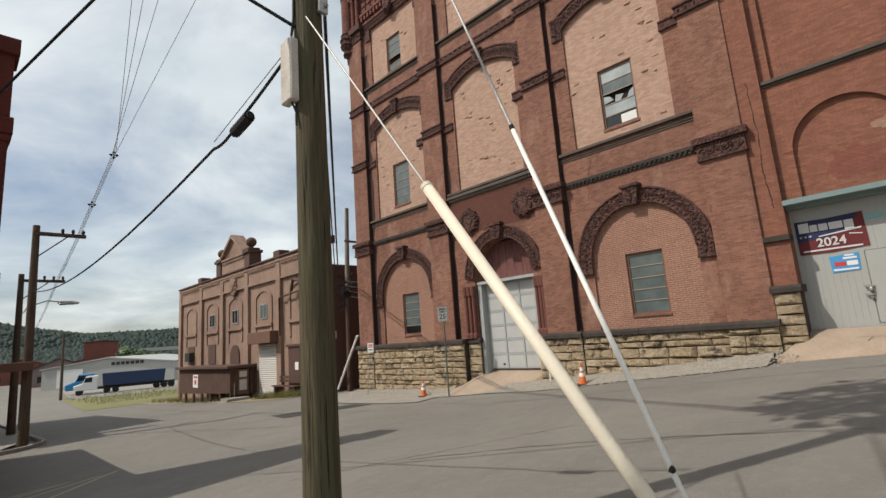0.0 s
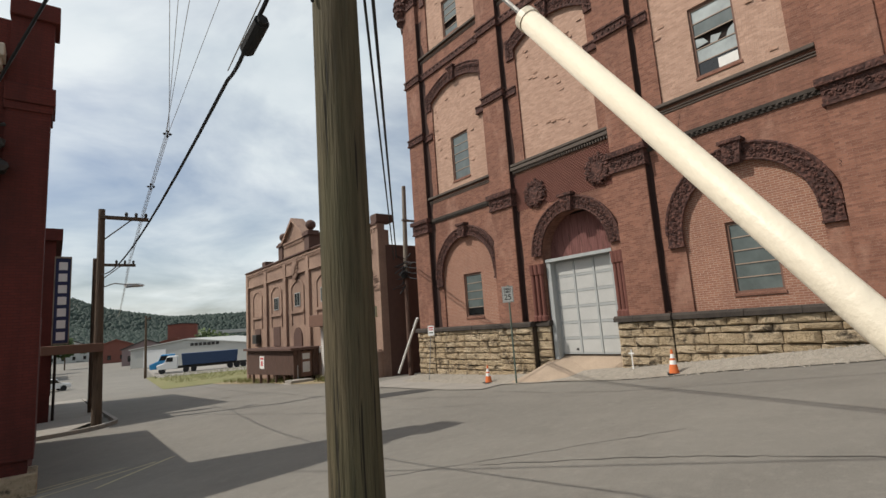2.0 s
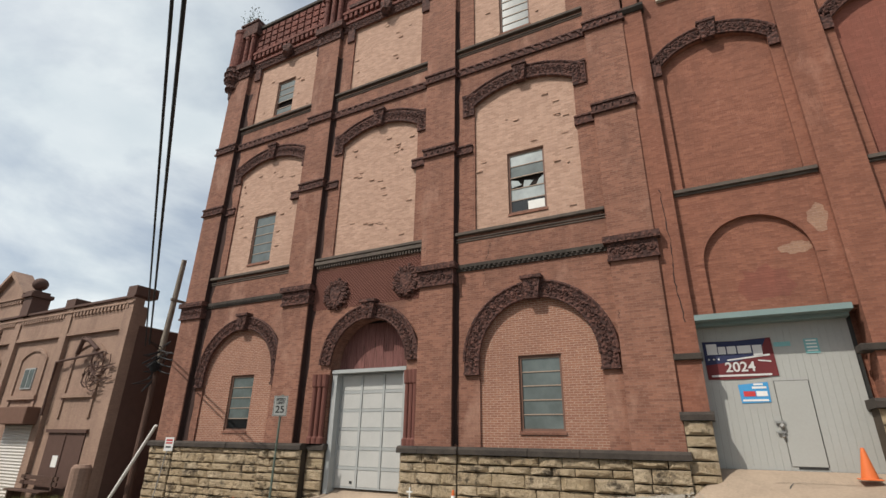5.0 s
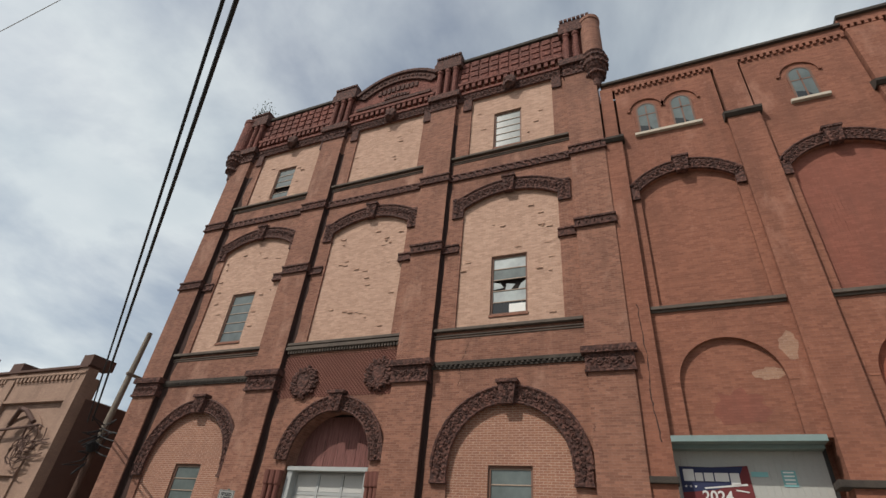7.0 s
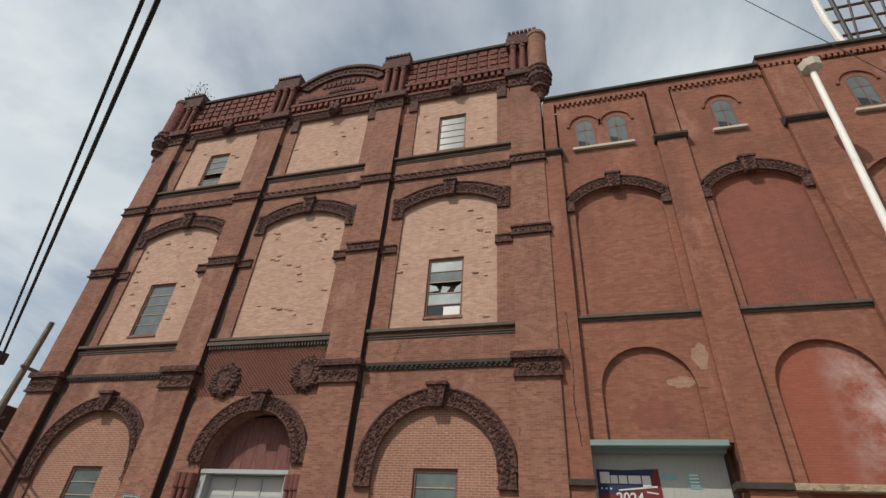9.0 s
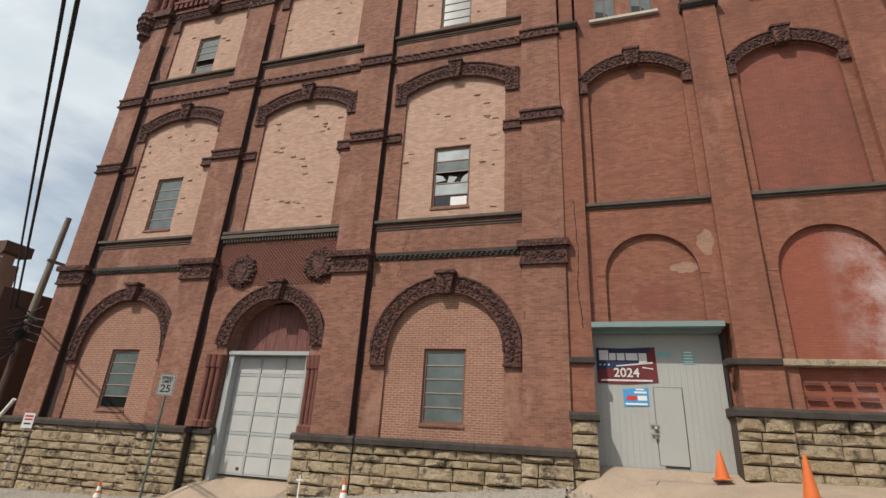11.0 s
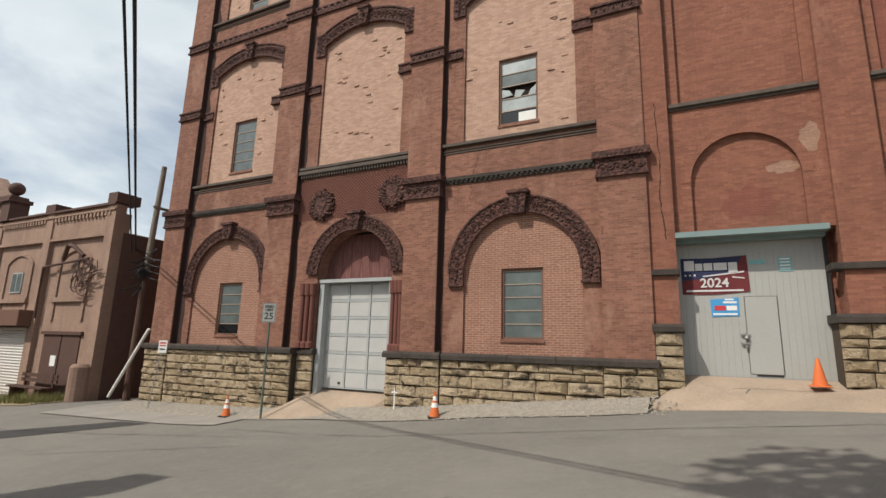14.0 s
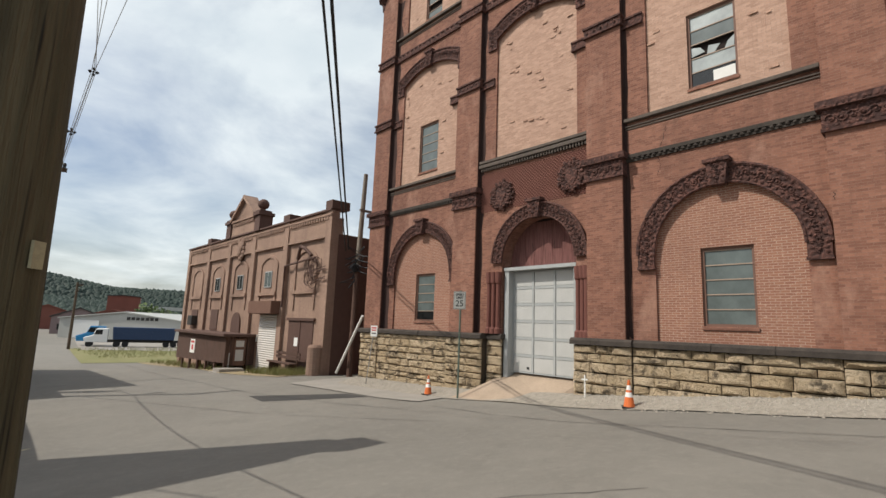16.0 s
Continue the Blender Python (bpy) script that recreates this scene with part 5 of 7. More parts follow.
def crack(pts, w):
    bm = bmesh.new()
    rnd = random.Random(len(pts))
    q = []
    for a, b in zip(pts, pts[1:]):
        for i in range(12):
            t = i / 12
            q.append((a[0] + (b[0] - a[0]) * t + rnd.uniform(-0.04, 0.04), a[1] + (b[1] - a[1]) * t + rnd.uniform(-0.04, 0.04)))
    vs = []
    for i, (x, y) in enumerate(q):
        j = min(i + 1, len(q) - 1); h = max(i - 1, 0)
        d = Vector((q[j][0] - q[h][0], q[j][1] - q[h][1])).normalized()
        k = w * rnd.uniform(0.5, 1.3)
        vs.append((bm.verts.new((x - d.y * k, y + d.x * k, ground_z(x, y) + 0.006)), bm.verts.new((x + d.y * k, y - d.x * k, ground_z(x, y) + 0.006))))
    for a, b in zip(vs, vs[1:]):
        bm.faces.new((a[0], a[1], b[1], b[0]))
    return tagged(make("tar_crack", bm, TAR), "sealed crack in the asphalt", "road crack", kind="structure")


for pts, w in (([(4.5, 9.6), (7.0, 7.2), (8.6, 5.7)], 0.009), ([(6.0, 7.9), (6.8, 5.8), (7.2, 4.2), (7.6, 1.0)], 0.015), 
               ([(13.2, 15.2), (12.6, 10), (12.9, 5), (13.2, -2)], 0.015), ([(5.5, 26), (9.5, 17), (11.5, 12)], 0.011), ([(3, 1.5), (6, 0.2), (10, -2)], 0.011)):
    crack(pts, w)
for i, (a, b) in enumerate((((-2.0, 15.4), (3.2, 17.8)), ((-2.0, 14.6), (3.0, 17.2)), ((-2.5, 16.2), (2.6, 17.6)), ((1.6, 15.4), (3.6, 17.6)))):
    d = (Vector(b) - Vector(a)).normalized() * 0.05
    tagged(sheet("road_marking", 0, 0, 0, 0, 0.006, YELLOW, 10, 1, shape=quad4((a[0] - d.y, a[1] + d.x), (b[0] - d.y, b[1] + d.x), (b[0] + d.y, b[1] - d.x), (a[0] + d.y, a[1] - d.x))), "worn painted line on the road", "road marking", kind="structure")

# ---------------- utility pole with guys ----------------
PX, PY = 2.25, 4.685
pole = thing("utility_pole", "weathered wooden utility pole with greenish grain", "utility pole", at=(PX, PY, -0.55))


def ppart(name, bm, mat, label="", own=None, **k):
    own = own or pole
    ob = make(name, bm, mat, None, label, **k)
    ob.parent = own
    ob.matrix_parent_inverse = Matrix.Translation(-own.location)
    return ob


def pole_xy(z):
    return PX - 0.0116 * (z + 0.5), PY - 0.013 * (z + 0.5)


bm = bmesh.new()
zz = [-0.8 + 0.6 * i for i in range(22)]
rnd = random.Random(4)
tube(bm, [(*pole_xy(z), z) for z in zz], [0.1752 - 0.0054 * (z + 0.8) for z in zz], 28)
ppart("shaft", bm, POLE_WOOD, smooth=True)
bm = bmesh.new()
x, y = pole_xy(4.15)
box(bm, x - 0.24, x - 0.14, y - 0.05, y + 0.16, 3.80, 4.48)
ppart("junction_box", bm, BOX_RUSTY, "dirty white metal box with rust at the foot", bevel=0.015)
bm = bmesh.new()
tube(bm, [(x - 0.19, y + 0.02, 3.8), (x - 0.16, y + 0.0, 3.7), (x - 0.17, y - 0.02, 3.55)], 0.012, 6)
tube(bm, [(x - 0.19, y + 0.02, 4.48), (x - 0.17, y, 4.7), (x - 0.16, y, 5.2)], 0.014, 6)
ppart("box_wire", bm, CABLE)
bm = bmesh.new()
x, y = pole_xy(4.85)
tube(bm, [(x + 0.1, y - 0.22, 4.86), (x, y, 4.95)], 0.02, 8); box(bm, x + 0.02, x + 0.12, y - 0.2, y - 0.15, 4.78, 4.98)
ppart("guy_hook", bm, STEEL, "galvanised guy hook")
bm = bmesh.new()
box(bm, x - 1.2, x + 1.2, y - 0.27, y - 0.16, 9.6, 9.72)
ppart("crossarm", bm, POLE_WOOD)
bm = bmesh.new()
x, y = pole_xy(1.42)
box(bm, -0.02, 0.02, -0.004, 0.004, -0.035, 0.035)
bmesh.ops.transform(bm, matrix=pose(x + 0.13, y - 0.112, 1.5, rz=50), verts=bm.verts)
ppart("pole_tag", bm, YELLOW, "small worn metal tag")
for top, ztop, mat, rad, lab in (((2.105, 4.504, 4.708), 2.46, WHITE_GUARD, 0.040, "cream plastic guy guard on a steel guy wire"), ((1.97, 4.55, 9.6), 2.62, WHITE_GUARD2, 0.014, "white plastic guy guard on a steel guy wire")):
    foot = Vector((2.043, 0.762, -0.5)) if mat is WHITE_GUARD else Vector((2.116, 1.02, -0.5))
    g = thing("guy_wire", lab, "guy wire", group="pole guys", at=tuple(foot))
    d = (Vector(top) - foot)
    gt = foot + d * ((ztop - foot.z) / d.z)
    bm = bmesh.new(); tube(bm, [foot - d.normalized() * 0.1, top], 0.009, 6)
    ppart("wire", bm, WIRE, own=g)
    bm = bmesh.new()
    tube(bm, [foot + d.normalized() * 0.3, gt], rad, 14)
    ppart("guard", bm, mat, own=g, smooth=True)
    bm = bmesh.new(); tube(bm, [gt - d.normalized() * 0.012, gt + d.normalized() * 0.02], rad * 1.08, 14)
    ppart("guard_cap", bm, mat if mat is WHITE_GUARD else RUBBER, own=g)
    if mat is WHITE_GUARD2:
        bm = bmesh.new(); lump(bm, foot + d * (1.25 / d.z) + Vector((-0.012, -0.008, 0)), 0.02, 3)
        ppart("guard_clip", bm, RUBBER, "small black clip", own=g)

# ---------------- brown-painted hall further down ----------------
BX = 16.7
brown = thing("brown_hall", "brown-painted brick hall with a ball-topped gable", "building", at=(BX, 42, -2))


def bpart(name, bm, mat, label="", own=None, **k):
    ob = make(name, bm, mat, None, label, **k)
    own = own or brown
    ob.parent = own
    ob.matrix_parent_inverse = Matrix.Translation(-HOME.get(own.name, own.location))
    return ob


HOME = {"brown_hall": Vector((BX, 42, -2)), "bench": Vector((BX - 0.7, 32, -1.7)), "plank_shed": Vector((15.6, 45, -2.2))}
bm = bmesh.new()
box(bm, BX, 17.3, 28.0, 57.4, -4.5, 7.9); box(bm, 17.3, 40, 28.0, 57.4, -4.5, 6.9)
bpart("wall", bm, BRICK_BROWN)
# thin sheet that gives the side wall a darker brown than the front
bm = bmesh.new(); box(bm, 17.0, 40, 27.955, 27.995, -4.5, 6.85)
bpart("side_cladding", bm, BROWN_DARK, "dark brown sheet along the side wall")
bm = bmesh.new()
BP = [28.0, 34.3, 40.1, 45.5, 50.9, 57.0]
for i, y in enumerate(BP):
    box(bm, BX - 0.22, BX + 0.3, y - 0.03 if i == 0 else y - 0.35, y + 0.7 if i == 0 else y + 0.35, -4.5, 8.3)
for y0, y1 in zip(BP, BP[1:]):
    box(bm, BX - 0.14, BX + 0.02, y0, y1, 6.75, 8.3)
    box(bm, BX - 0.20, BX + 0.02, y0, y1, 6.65, 6.8)
    k = 16
    for i in range(k):
        y = y0 + 0.4 + (y1 - y0 - 0.8) * i / k
        box(bm, BX - 0.26, BX - 0.1, y, y + 0.17, 7.75, 8.0)
    box(bm, BX - 0.28, BX + 0.3, y0, y1, 8.0, 8.12)
bpart("pilasters_and_cornice", bm, BRICK_BROWN)
bm = bmesh.new()
for y0, y1, z in ((28, 57.4, 8.42),):
    box(bm, BX - 0.3, BX + 0.4, y0, y1, 8.3, z)
for y in BP[1:2] + BP[4:5]:
    box(bm, BX - 0.3, BX + 0.5, y - 0.5, y + 0.5, 8.42, 8.85)
box(bm, BX - 0.3, BX + 0.9, 27.9, 28.7, 8.42, 8.95)
bpart("coping", bm, BROWN_DARK)
bm = bmesh.new()
box(bm, BX - 0.26, BX + 0.5, 40.0, 45.3, 8.3, 9.55)
prism(bm, [(40.3, 9.7), (45.0, 9.7), (42.65, 11.5)], BX - 0.22, BX + 0.5)
box(bm, BX - 0.42, BX + 0.6, 40.1, 45.2, 9.55, 9.72)
for i in range(14):
    box(bm, BX - 0.36, BX - 0.2, 40.4 + 0.33 * i, 40.58 + 0.33 * i, 9.25, 9.5)
for s_ in (1, -1):
    prism(bm, [(42.65, 11.42), (42.65, 11.72), (42.65 + s_ * 2.55, 9.9), (42.65 + s_ * 2.55, 9.6)], BX - 0.5, BX + 0.6)
bpart("gable", bm, BRICK_BROWN, "stepped gable with a moulded pediment")
for y in (39.5, 45.8):
    bm = bmesh.new()
    box(bm, BX - 0.38, BX + 0.6, y - 0.5, y + 0.5, 8.3, 9.55)
    box(bm, BX - 0.52, BX + 0.7, y - 0.62, y + 0.62, 9.55, 9.78)
    box(bm, BX - 0.42, BX + 0.5, y - 0.5, y + 0.5, 9.78, 9.95)
    lathe(bm, BX, y, [(0.25, 9.95), (0.15, 10.1)], 10)
    q = bmesh.ops.create_icosphere(bm, subdivisions=3, radius=0.42)
    for v in q["verts"]:
        v.co += Vector((BX, y, 10.5))
    bpart("ball_finial", bm, BROWN_DARK, "round ball finial on a block")
bm = bmesh.new()
for i in range(14):
    a = i * 0.449
    lump(bm, (BX - 0.2, 42.8 + 0.55 * math.cos(a), 7.2 + 0.85 * math.sin(a)), 0.22, i, (0.6, 1, 1))
lump(bm, (BX - 0.2, 42.8, 7.2), 0.5, 2, (0.5, 1, 1.3), 2)
bpart("carved_crest", bm, BRICK_BROWN)
for i, (y0, y1) in enumerate(zip(BP, BP[1:])):
    c = (y0 + y1) / 2 + (0.2 if i == 0 else 0)
    bm = bmesh.new()
    archivolt(bm, arc(c, 1.3, 5.5, 0.5, 12), arc(c, 1.55, 5.55, 0.65, 12), BX - 0.08, BX)
    for s in (1, -1):
        a, b = sorted((c + s * 1.3, c + s * 1.55))
        box(bm, BX - 0.08, BX, a, b, 2.2, 5.55)
    box(bm, BX - 0.16, BX, c - 1.6, c + 1.6, 3.2, 3.45)
    bpart("blind_arch", bm, BRICK_BROWN)
    if i in (1, 2, 3):
        w = new("window"); w.parent = brown; w.matrix_parent_inverse = Matrix.Translation(-brown.location)
        w["label"] = "pair of narrow pale green-framed panes"
        bm = bmesh.new()
        box(bm, BX - 0.06, BX, c - 0.6, c + 0.6, 3.8, 5.0)
        make("window_frame", bm, DOOR_RAIL, w)
        for s in (-0.29, 0.29):
            bm = bmesh.new()
            box(bm, BX - 0.075, BX - 0.062, c + s - 0.23, c + s + 0.23, 3.88, 4.93)
            make("pane", bm, GLASS_DARK if i != 1 else GLASS_DIRTY, w)
    if i == 2:
        bm = bmesh.new()
        prism(bm, [(c - 0.95, -2.4), (c + 0.95, -2.4)] + arc(c, 0.95, 1.0, 0.95, 14), BX - 0.1, BX)
        bpart("arched_door", bm, BROWN_DARK, "round-headed boarded doorway")
    if i in (3, 4):
        bm = bmesh.new(); box(bm, BX - 0.06, BX, c - 0.9, c + 0.9, 0.4, 2.2)
        bpart("boarded_opening", bm, BROWN_DARK)

def settle(ob):
    """Brings a thing of the brown hall to its true length and height."""
    ob.location = (ob.location.x, 28 + (ob.location.y - 28) * 0.92, ob.location.z * 0.94 + 0.1)
    ob.scale = (1, 0.92, 0.94)


settle(brown)
# roller shutter bay with its hood
bm = bmesh.new()
prism(bm, [(BX, -2.3)] + [(BX - (0.10 if i % 2 else 0.06), -2.3 + 0.079 * i) for i in range(53)] + [(BX, -2.3 + 0.079 * 52)], 34.35, 37.95, "y")
bpart("roller_shutter", bm, SHUTTER, "pale grey corrugated roller shutter")
bm = bmesh.new()
box(bm, BX - 0.85, BX, 34.3, 38.3, 1.85, 2.75)
bpart("shutter_hood", bm, BROWN_PAINT, "brown sheet-metal shutter box", bevel=0.03)
bm = bmesh.new()
box(bm, BX - 0.05, BX, 29.7, 33.1, -1.7, 1.45); box(bm, BX - 0.14, BX, 29.5, 33.3, 1.45, 1.62)
box(bm, BX - 0.09, BX, 31.35, 31.42, -1.7, 1.45)
bpart("double_door", bm, BROWN_DARK, "brown boarded double doors")
for b in ((BX - 0.07, BX - 0.052, 31.6, 32.1, -0.2, 0.35), (BX - 0.07, BX, 34.05, 34.2, -0.2, 0.3), (BX - 0.07, BX, 38.2, 38.4, -0.2, 0.3)):
    bm = bmesh.new(); box(bm, *b)
    bpart("door_notice", bm, SIGN_WHITE, "small white notice")
bm = bmesh.new()
box(bm, BX - 0.45, BX - 0.2, 28.4, 29.3, -1.2, 0.0)
bpart("meter_box", bm, BROWN_PAINT, bevel=0.03)
bm = bmesh.new(); box(bm, BX - 0.5, BX, 53.0, 54.3, 0.7, 1.6)
bpart("air_conditioner", bm, DARK_METAL, "dark window air conditioner", bevel=0.03)
bm = bmesh.new()
tube(bm, [(BX - 0.3, 33.9, 2.3), (BX - 0.3, 33.9, 5.15), (BX - 0.3, 29.6, 5.45)], 0.07, 8)
bpart("conduit", bm, BROWN_DARK, "brown painted steel conduit")
bm = bmesh.new()
tube(bm, [(BX - 0.3, 33.0, 5.25), (BX - 0.3, 30.4, 5.4), (BX - 0.3, 30.4, 4.9)], 0.05, 8)
bpart("conduit", bm, BROWN_DARK, "brown painted steel conduit")
bm = bmesh.new()
tube(bm, [(BX - 0.35, 31.9, 5.5), (BX - 0.5, 31.3, 6.25), (BX - 0.5, 30.7, 6.1), (BX - 0.35, 30.0, 5.6)], 0.11, 8)
lump(bm, (BX - 0.45, 31.3, 6.2), 0.2, 4)
bpart("service_head", bm, BROWN_DARK, "bent service entrance head")
rnd = random.Random(9)
for i in range(14):
    bm = bmesh.new()
    yc, zc, r = 29.9 + rnd.uniform(-0.7, 0.6), 4.5 + rnd.uniform(-0.5, 0.5), rnd.uniform(0.35, 0.85)
    a0 = rnd.uniform(0, 6.28)
    loop = [(BX - 0.32 - 0.1 * rnd.random(), yc + r * math.cos(a0 + 0.55 * k), zc + 0.9 * r * math.sin(a0 + 0.55 * k)) for k in range(rnd.randint(6, 11))]
    if i % 3 == 0:
        loop.append((BX - 0.35, 28.1, 4.4 + rnd.uniform(-0.5, 0.5)))
    tube(bm, loop, 0.024, 6)
    bpart("cable_loop", bm, BROWN_DARK, "slack loop of brown cable")
bm = bmesh.new()
lathe(bm, BX - 0.5, 28.3, [(0.42, -1.7), (0.42, -0.1), (0.3, 0.05)], 14)
bpart("bollard", bm, BRICK_BROWN)
bench = thing("bench", "weathered brown slatted timber bench beside the double doors", "bench", at=(BX - 0.7, 32, -1.7))
for i in range(3):
    bm = bmesh.new(); box(bm, BX - 1.1 + 0.17 * i, BX - 0.96 + 0.17 * i, 30.2, 33.6, -1.25, -1.18)
    bpart("slat", bm, PLANK, own=bench)
for i in range(2):
    bm = bmesh.new(); box(bm, BX - 0.5, BX - 0.44, 30.2, 33.6, -1.0 + 0.25 * i, -0.82 + 0.25 * i)
    bpart("back_slat", bm, PLANK, own=bench)
for y in (30.5, 33.2):
    bm = bmesh.new(); box(bm, BX - 1.05, BX - 0.45, y, y + 0.1, -2.0, -1.25); box(bm, BX - 0.5, BX - 0.42, y, y + 0.1, -1.25, -0.5)
    bpart("leg", bm, PLANK, own=bench)
# lean-to shed of planks
shed = thing("plank_shed", "brown plank lean-to shed with a flat roof", "shed", at=(15.6, 45, -2.2))
settle(bench)
settle(shed)
SX, S0, S1 = 14.7, 38.6, 50.6
for i in range(44):
    y = S0 + (S1 - S0) * i / 44
    bm = bmesh.new(); box(bm, SX, SX + 0.04, y + 0.006, y + (S1 - S0) / 44 - 0.006, -1.75 - 0.008 * i, 0.12)
    bpart("plank", bm, PLANK, own=shed)
for i in range(7):
    x = SX + (BX - SX) * i / 7
    if i in (2, 3, 4):
        continue
    bm = bmesh.new(); box(bm, x + 0.045, x + (BX - SX) / 7 + 0.02, S0, S0 + 0.05, -1.9, 0.12)
    bpart("plank", bm, PLANK, own=shed)
bm = bmesh.new(); box(bm, SX - 0.3, BX, S0 - 0.3, S1 + 0.2, 0.12, 0.33)
bpart("roof", bm, BROWN_DARK, "flat felt roof with a fascia", own=shed, bevel=0.02)
bm = bmesh.new(); box(bm, 15.25, 16.1, S0 + 0.02, S0 + 0.08, -1.95, 0.0)
bpart("door", bm, BROWN_PAINT, own=shed)
bm = bmesh.new(); box(bm, 15.4, 15.95, S0 - 0.0, S0 + 0.02, -1.6, -0.8); box(bm, 15.4, 15.95, S0, S0 + 0.02, -0.6, -0.15)
bpart("door_panels", bm, SHUTTER, own=shed)
bm = bmesh.new(); box(bm, SX - 0.02, SX - 0.005, 45.6, 46.8, -1.45, -0.35)
bpart("notice", bm, SIGN_WHITE, "white notice with red print", own=shed)
bm = bmesh.new(); box(bm, SX - 0.028, SX - 0.021, 45.75, 46.6, -0.65, -0.48); box(bm, SX - 0.028, SX - 0.021, 45.95, 46.4, -1.2, -0.8)
bpart("notice_print", bm, RED_SIGN, own=shed)
for i in range(6):
    bm = bmesh.new(); box(bm, SX + 0.05, SX + 0.2, S0 + 0.1 + 2.05 * i, S0 + 0.3 + 2.05 * i, -3.4, -1.5)
    bpart("stilt", bm, PLANK, own=shed)
bm = bmesh.new(); box(bm, 14.0, 15.6, 37.2, 38.5, -2.6, -2.05); box(bm, 13.7, 15.2, 36.0, 38.5, -2.7, -2.25)
bpart("step", bm, CONC_GREY, "low concrete step", own=shed)
bm = bmesh.new(); tube(bm, [(14.9, 38.3, -2.1), (14.9, 38.3, -1.1), (15.0, 38.55, -1.05)], 0.03, 8)
bpart("handrail", bm, STEEL, own=shed)

# service alley behind the corner: pole, dark side wall
alley = thing("link_wall", "dark brown low wall closing the alley", "wall", kind="structure", at=(20, 26, -1.3))
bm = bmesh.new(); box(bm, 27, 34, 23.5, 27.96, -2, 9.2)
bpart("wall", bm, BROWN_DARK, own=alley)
ap = thing("alley_pole", "grey wooden service pole with crossarm in the alley", "utility pole", at=(17.5, 26.2, -1.3))
bm = bmesh.new(); tube(bm, [(17.4, 26.5, -1.6), (17.5, 26.55, 4.6)], [0.17, 0.15], 14)
bpart("lower_shaft", bm, PLANK, "reddish brown lower shaft", own=ap)
bm = bmesh.new(); tube(bm, [(17.5, 26.55, 4.6), (17.6, 26.43, 10.0)], [0.15, 0.12], 14)
bpart("upper_shaft", bm, POLE_GREY, own=ap)
bm = bmesh.new(); box(bm, 17.3, 19.2, 26.34, 26.42, 7.75, 7.88)
bpart("crossarm", bm, POLE_GREY, own=ap)
bm = bmesh.new()
rnd = random.Random(5)
for i in range(16):
    z = 4.6 + rnd.uniform(-0.8, 0.8)
    tube(bm, [(17.4, 26.5, z), (17.2 + rnd.uniform(-0.6, 0.6), 26.5 + rnd.uniform(-0.6, 0.4), z + rnd.uniform(-0.6, 0.4)), (17.6, 26.5, z + rnd.uniform(-0.4, 0.4))], 0.028, 6)
for i in range(4):
    wire(bm, (17.4, 26.5, 4.4 + 0.3 * i), (17.3, 23.3, 4.2 + 0.35 * i), 0.25, 0.03)
lump(bm, (17.3, 26.45, 4.5), 0.22, 3, (1, 1, 1.2), 2)
bpart("cable_knot", bm, CABLE, "knot of black cables", own=ap)
gg = thing("guy_guard", "white plastic guy guard leaning in the alley", "guy guard", at=(17.0, 27.3, -1.2))
bm = bmesh.new(); tube(bm, [(17.0, 27.2, -1.3), (17.0, 24.96, 1.82)], 0.07, 10)
bpart("guard", bm, WHITE_GUARD2, own=gg)

# ---------------- red building on the near corner ----------------
LX, LY = 0.45, 16.6
left = thing("corner_building", "dark red painted brick corner building in shade", "building", at=(LX, LY, -1.6))


def lpart(name, bm, mat, label="", **k):
    return bpart(name, bm, mat, label, own=left, **k)


bm = bmesh.new()
box(bm, -14, LX - 0.02, LY, LY + 1.1, -2.5, 9.4); box(bm, -14, LX - 0.02, LY + 1.1, LY + 9, -2.5, 2.6)
lpart("wall", bm, BRICK_LEFT)
bm = bmesh.new()
box(bm, LX - 0.75, LX + 0.08, LY - 0.1, LY + 0.8, -0.9, 9.6)
lpart("corner_pier", bm, BRICK_LEFT)
for b in ((LX - 0.8, LX + 0.16, LY - 0.18, LY + 0.85, 7.3, 7.75), (LX - 0.8, LX + 0.12, LY - 0.14, LY + 0.85, 7.1, 7.3), (LX - 0.78, LX + 0.18, LY - 0.2, LY + 0.85, 9.5, 9.95)):
    bm = bmesh.new(); box(bm, *b)
    lpart("pier_moulding", bm, BRICK_LEFT, bevel=0.015)
bm = bmesh.new()
box(bm, LX - 0.8, LX + 0.16, LY - 0.18, LY + 0.85, -2.4, -1.2)
lpart("stone_foot", bm, STONE, "pale rough stone foot", bevel=0.03)
bm = bmesh.new()
box(bm, -6, LX - 0.8, LY - 0.55, LY, 8.2, 8.5); box(bm, -6, LX - 0.85, LY - 0.4, LY, 8.0, 8.2)
lpart("shop_cornice", bm, SILLSTONE, "weathered pale timber cornice", bevel=0.02)
bm = bmesh.new()
tube(bm, [(LX - 1.15, LY - 0.12, 5.4), (LX - 1.15, LY - 0.12, -1.5)], 0.07, 10)
lpart("downpipe", bm, POLE_GREY, "grey metal downpipe")
bm = bmesh.new()
lump(bm, (LX - 0.95, LY - 0.3, 5.6), 0.3, 1, (1, 1, 0.8), 2)
tube(bm, [(LX - 0.95, LY - 0.3, 5.9), (LX - 0.95, LY - 0.2, 6.6), (LX - 0.75, LY - 0.1, 6.7)], 0.05, 8)
lump(bm, (LX - 0.85, LY - 0.25, 6.2), 0.16, 2)
lpart("wall_lamp", bm, DARK_METAL, "dark iron wall lamp")
bm = bmesh.new()
for z in (-1.2, 1.5):
    box(bm, LX - 1.4, LX - 0.85, LY - 0.16, LY, z, z + 0.5)
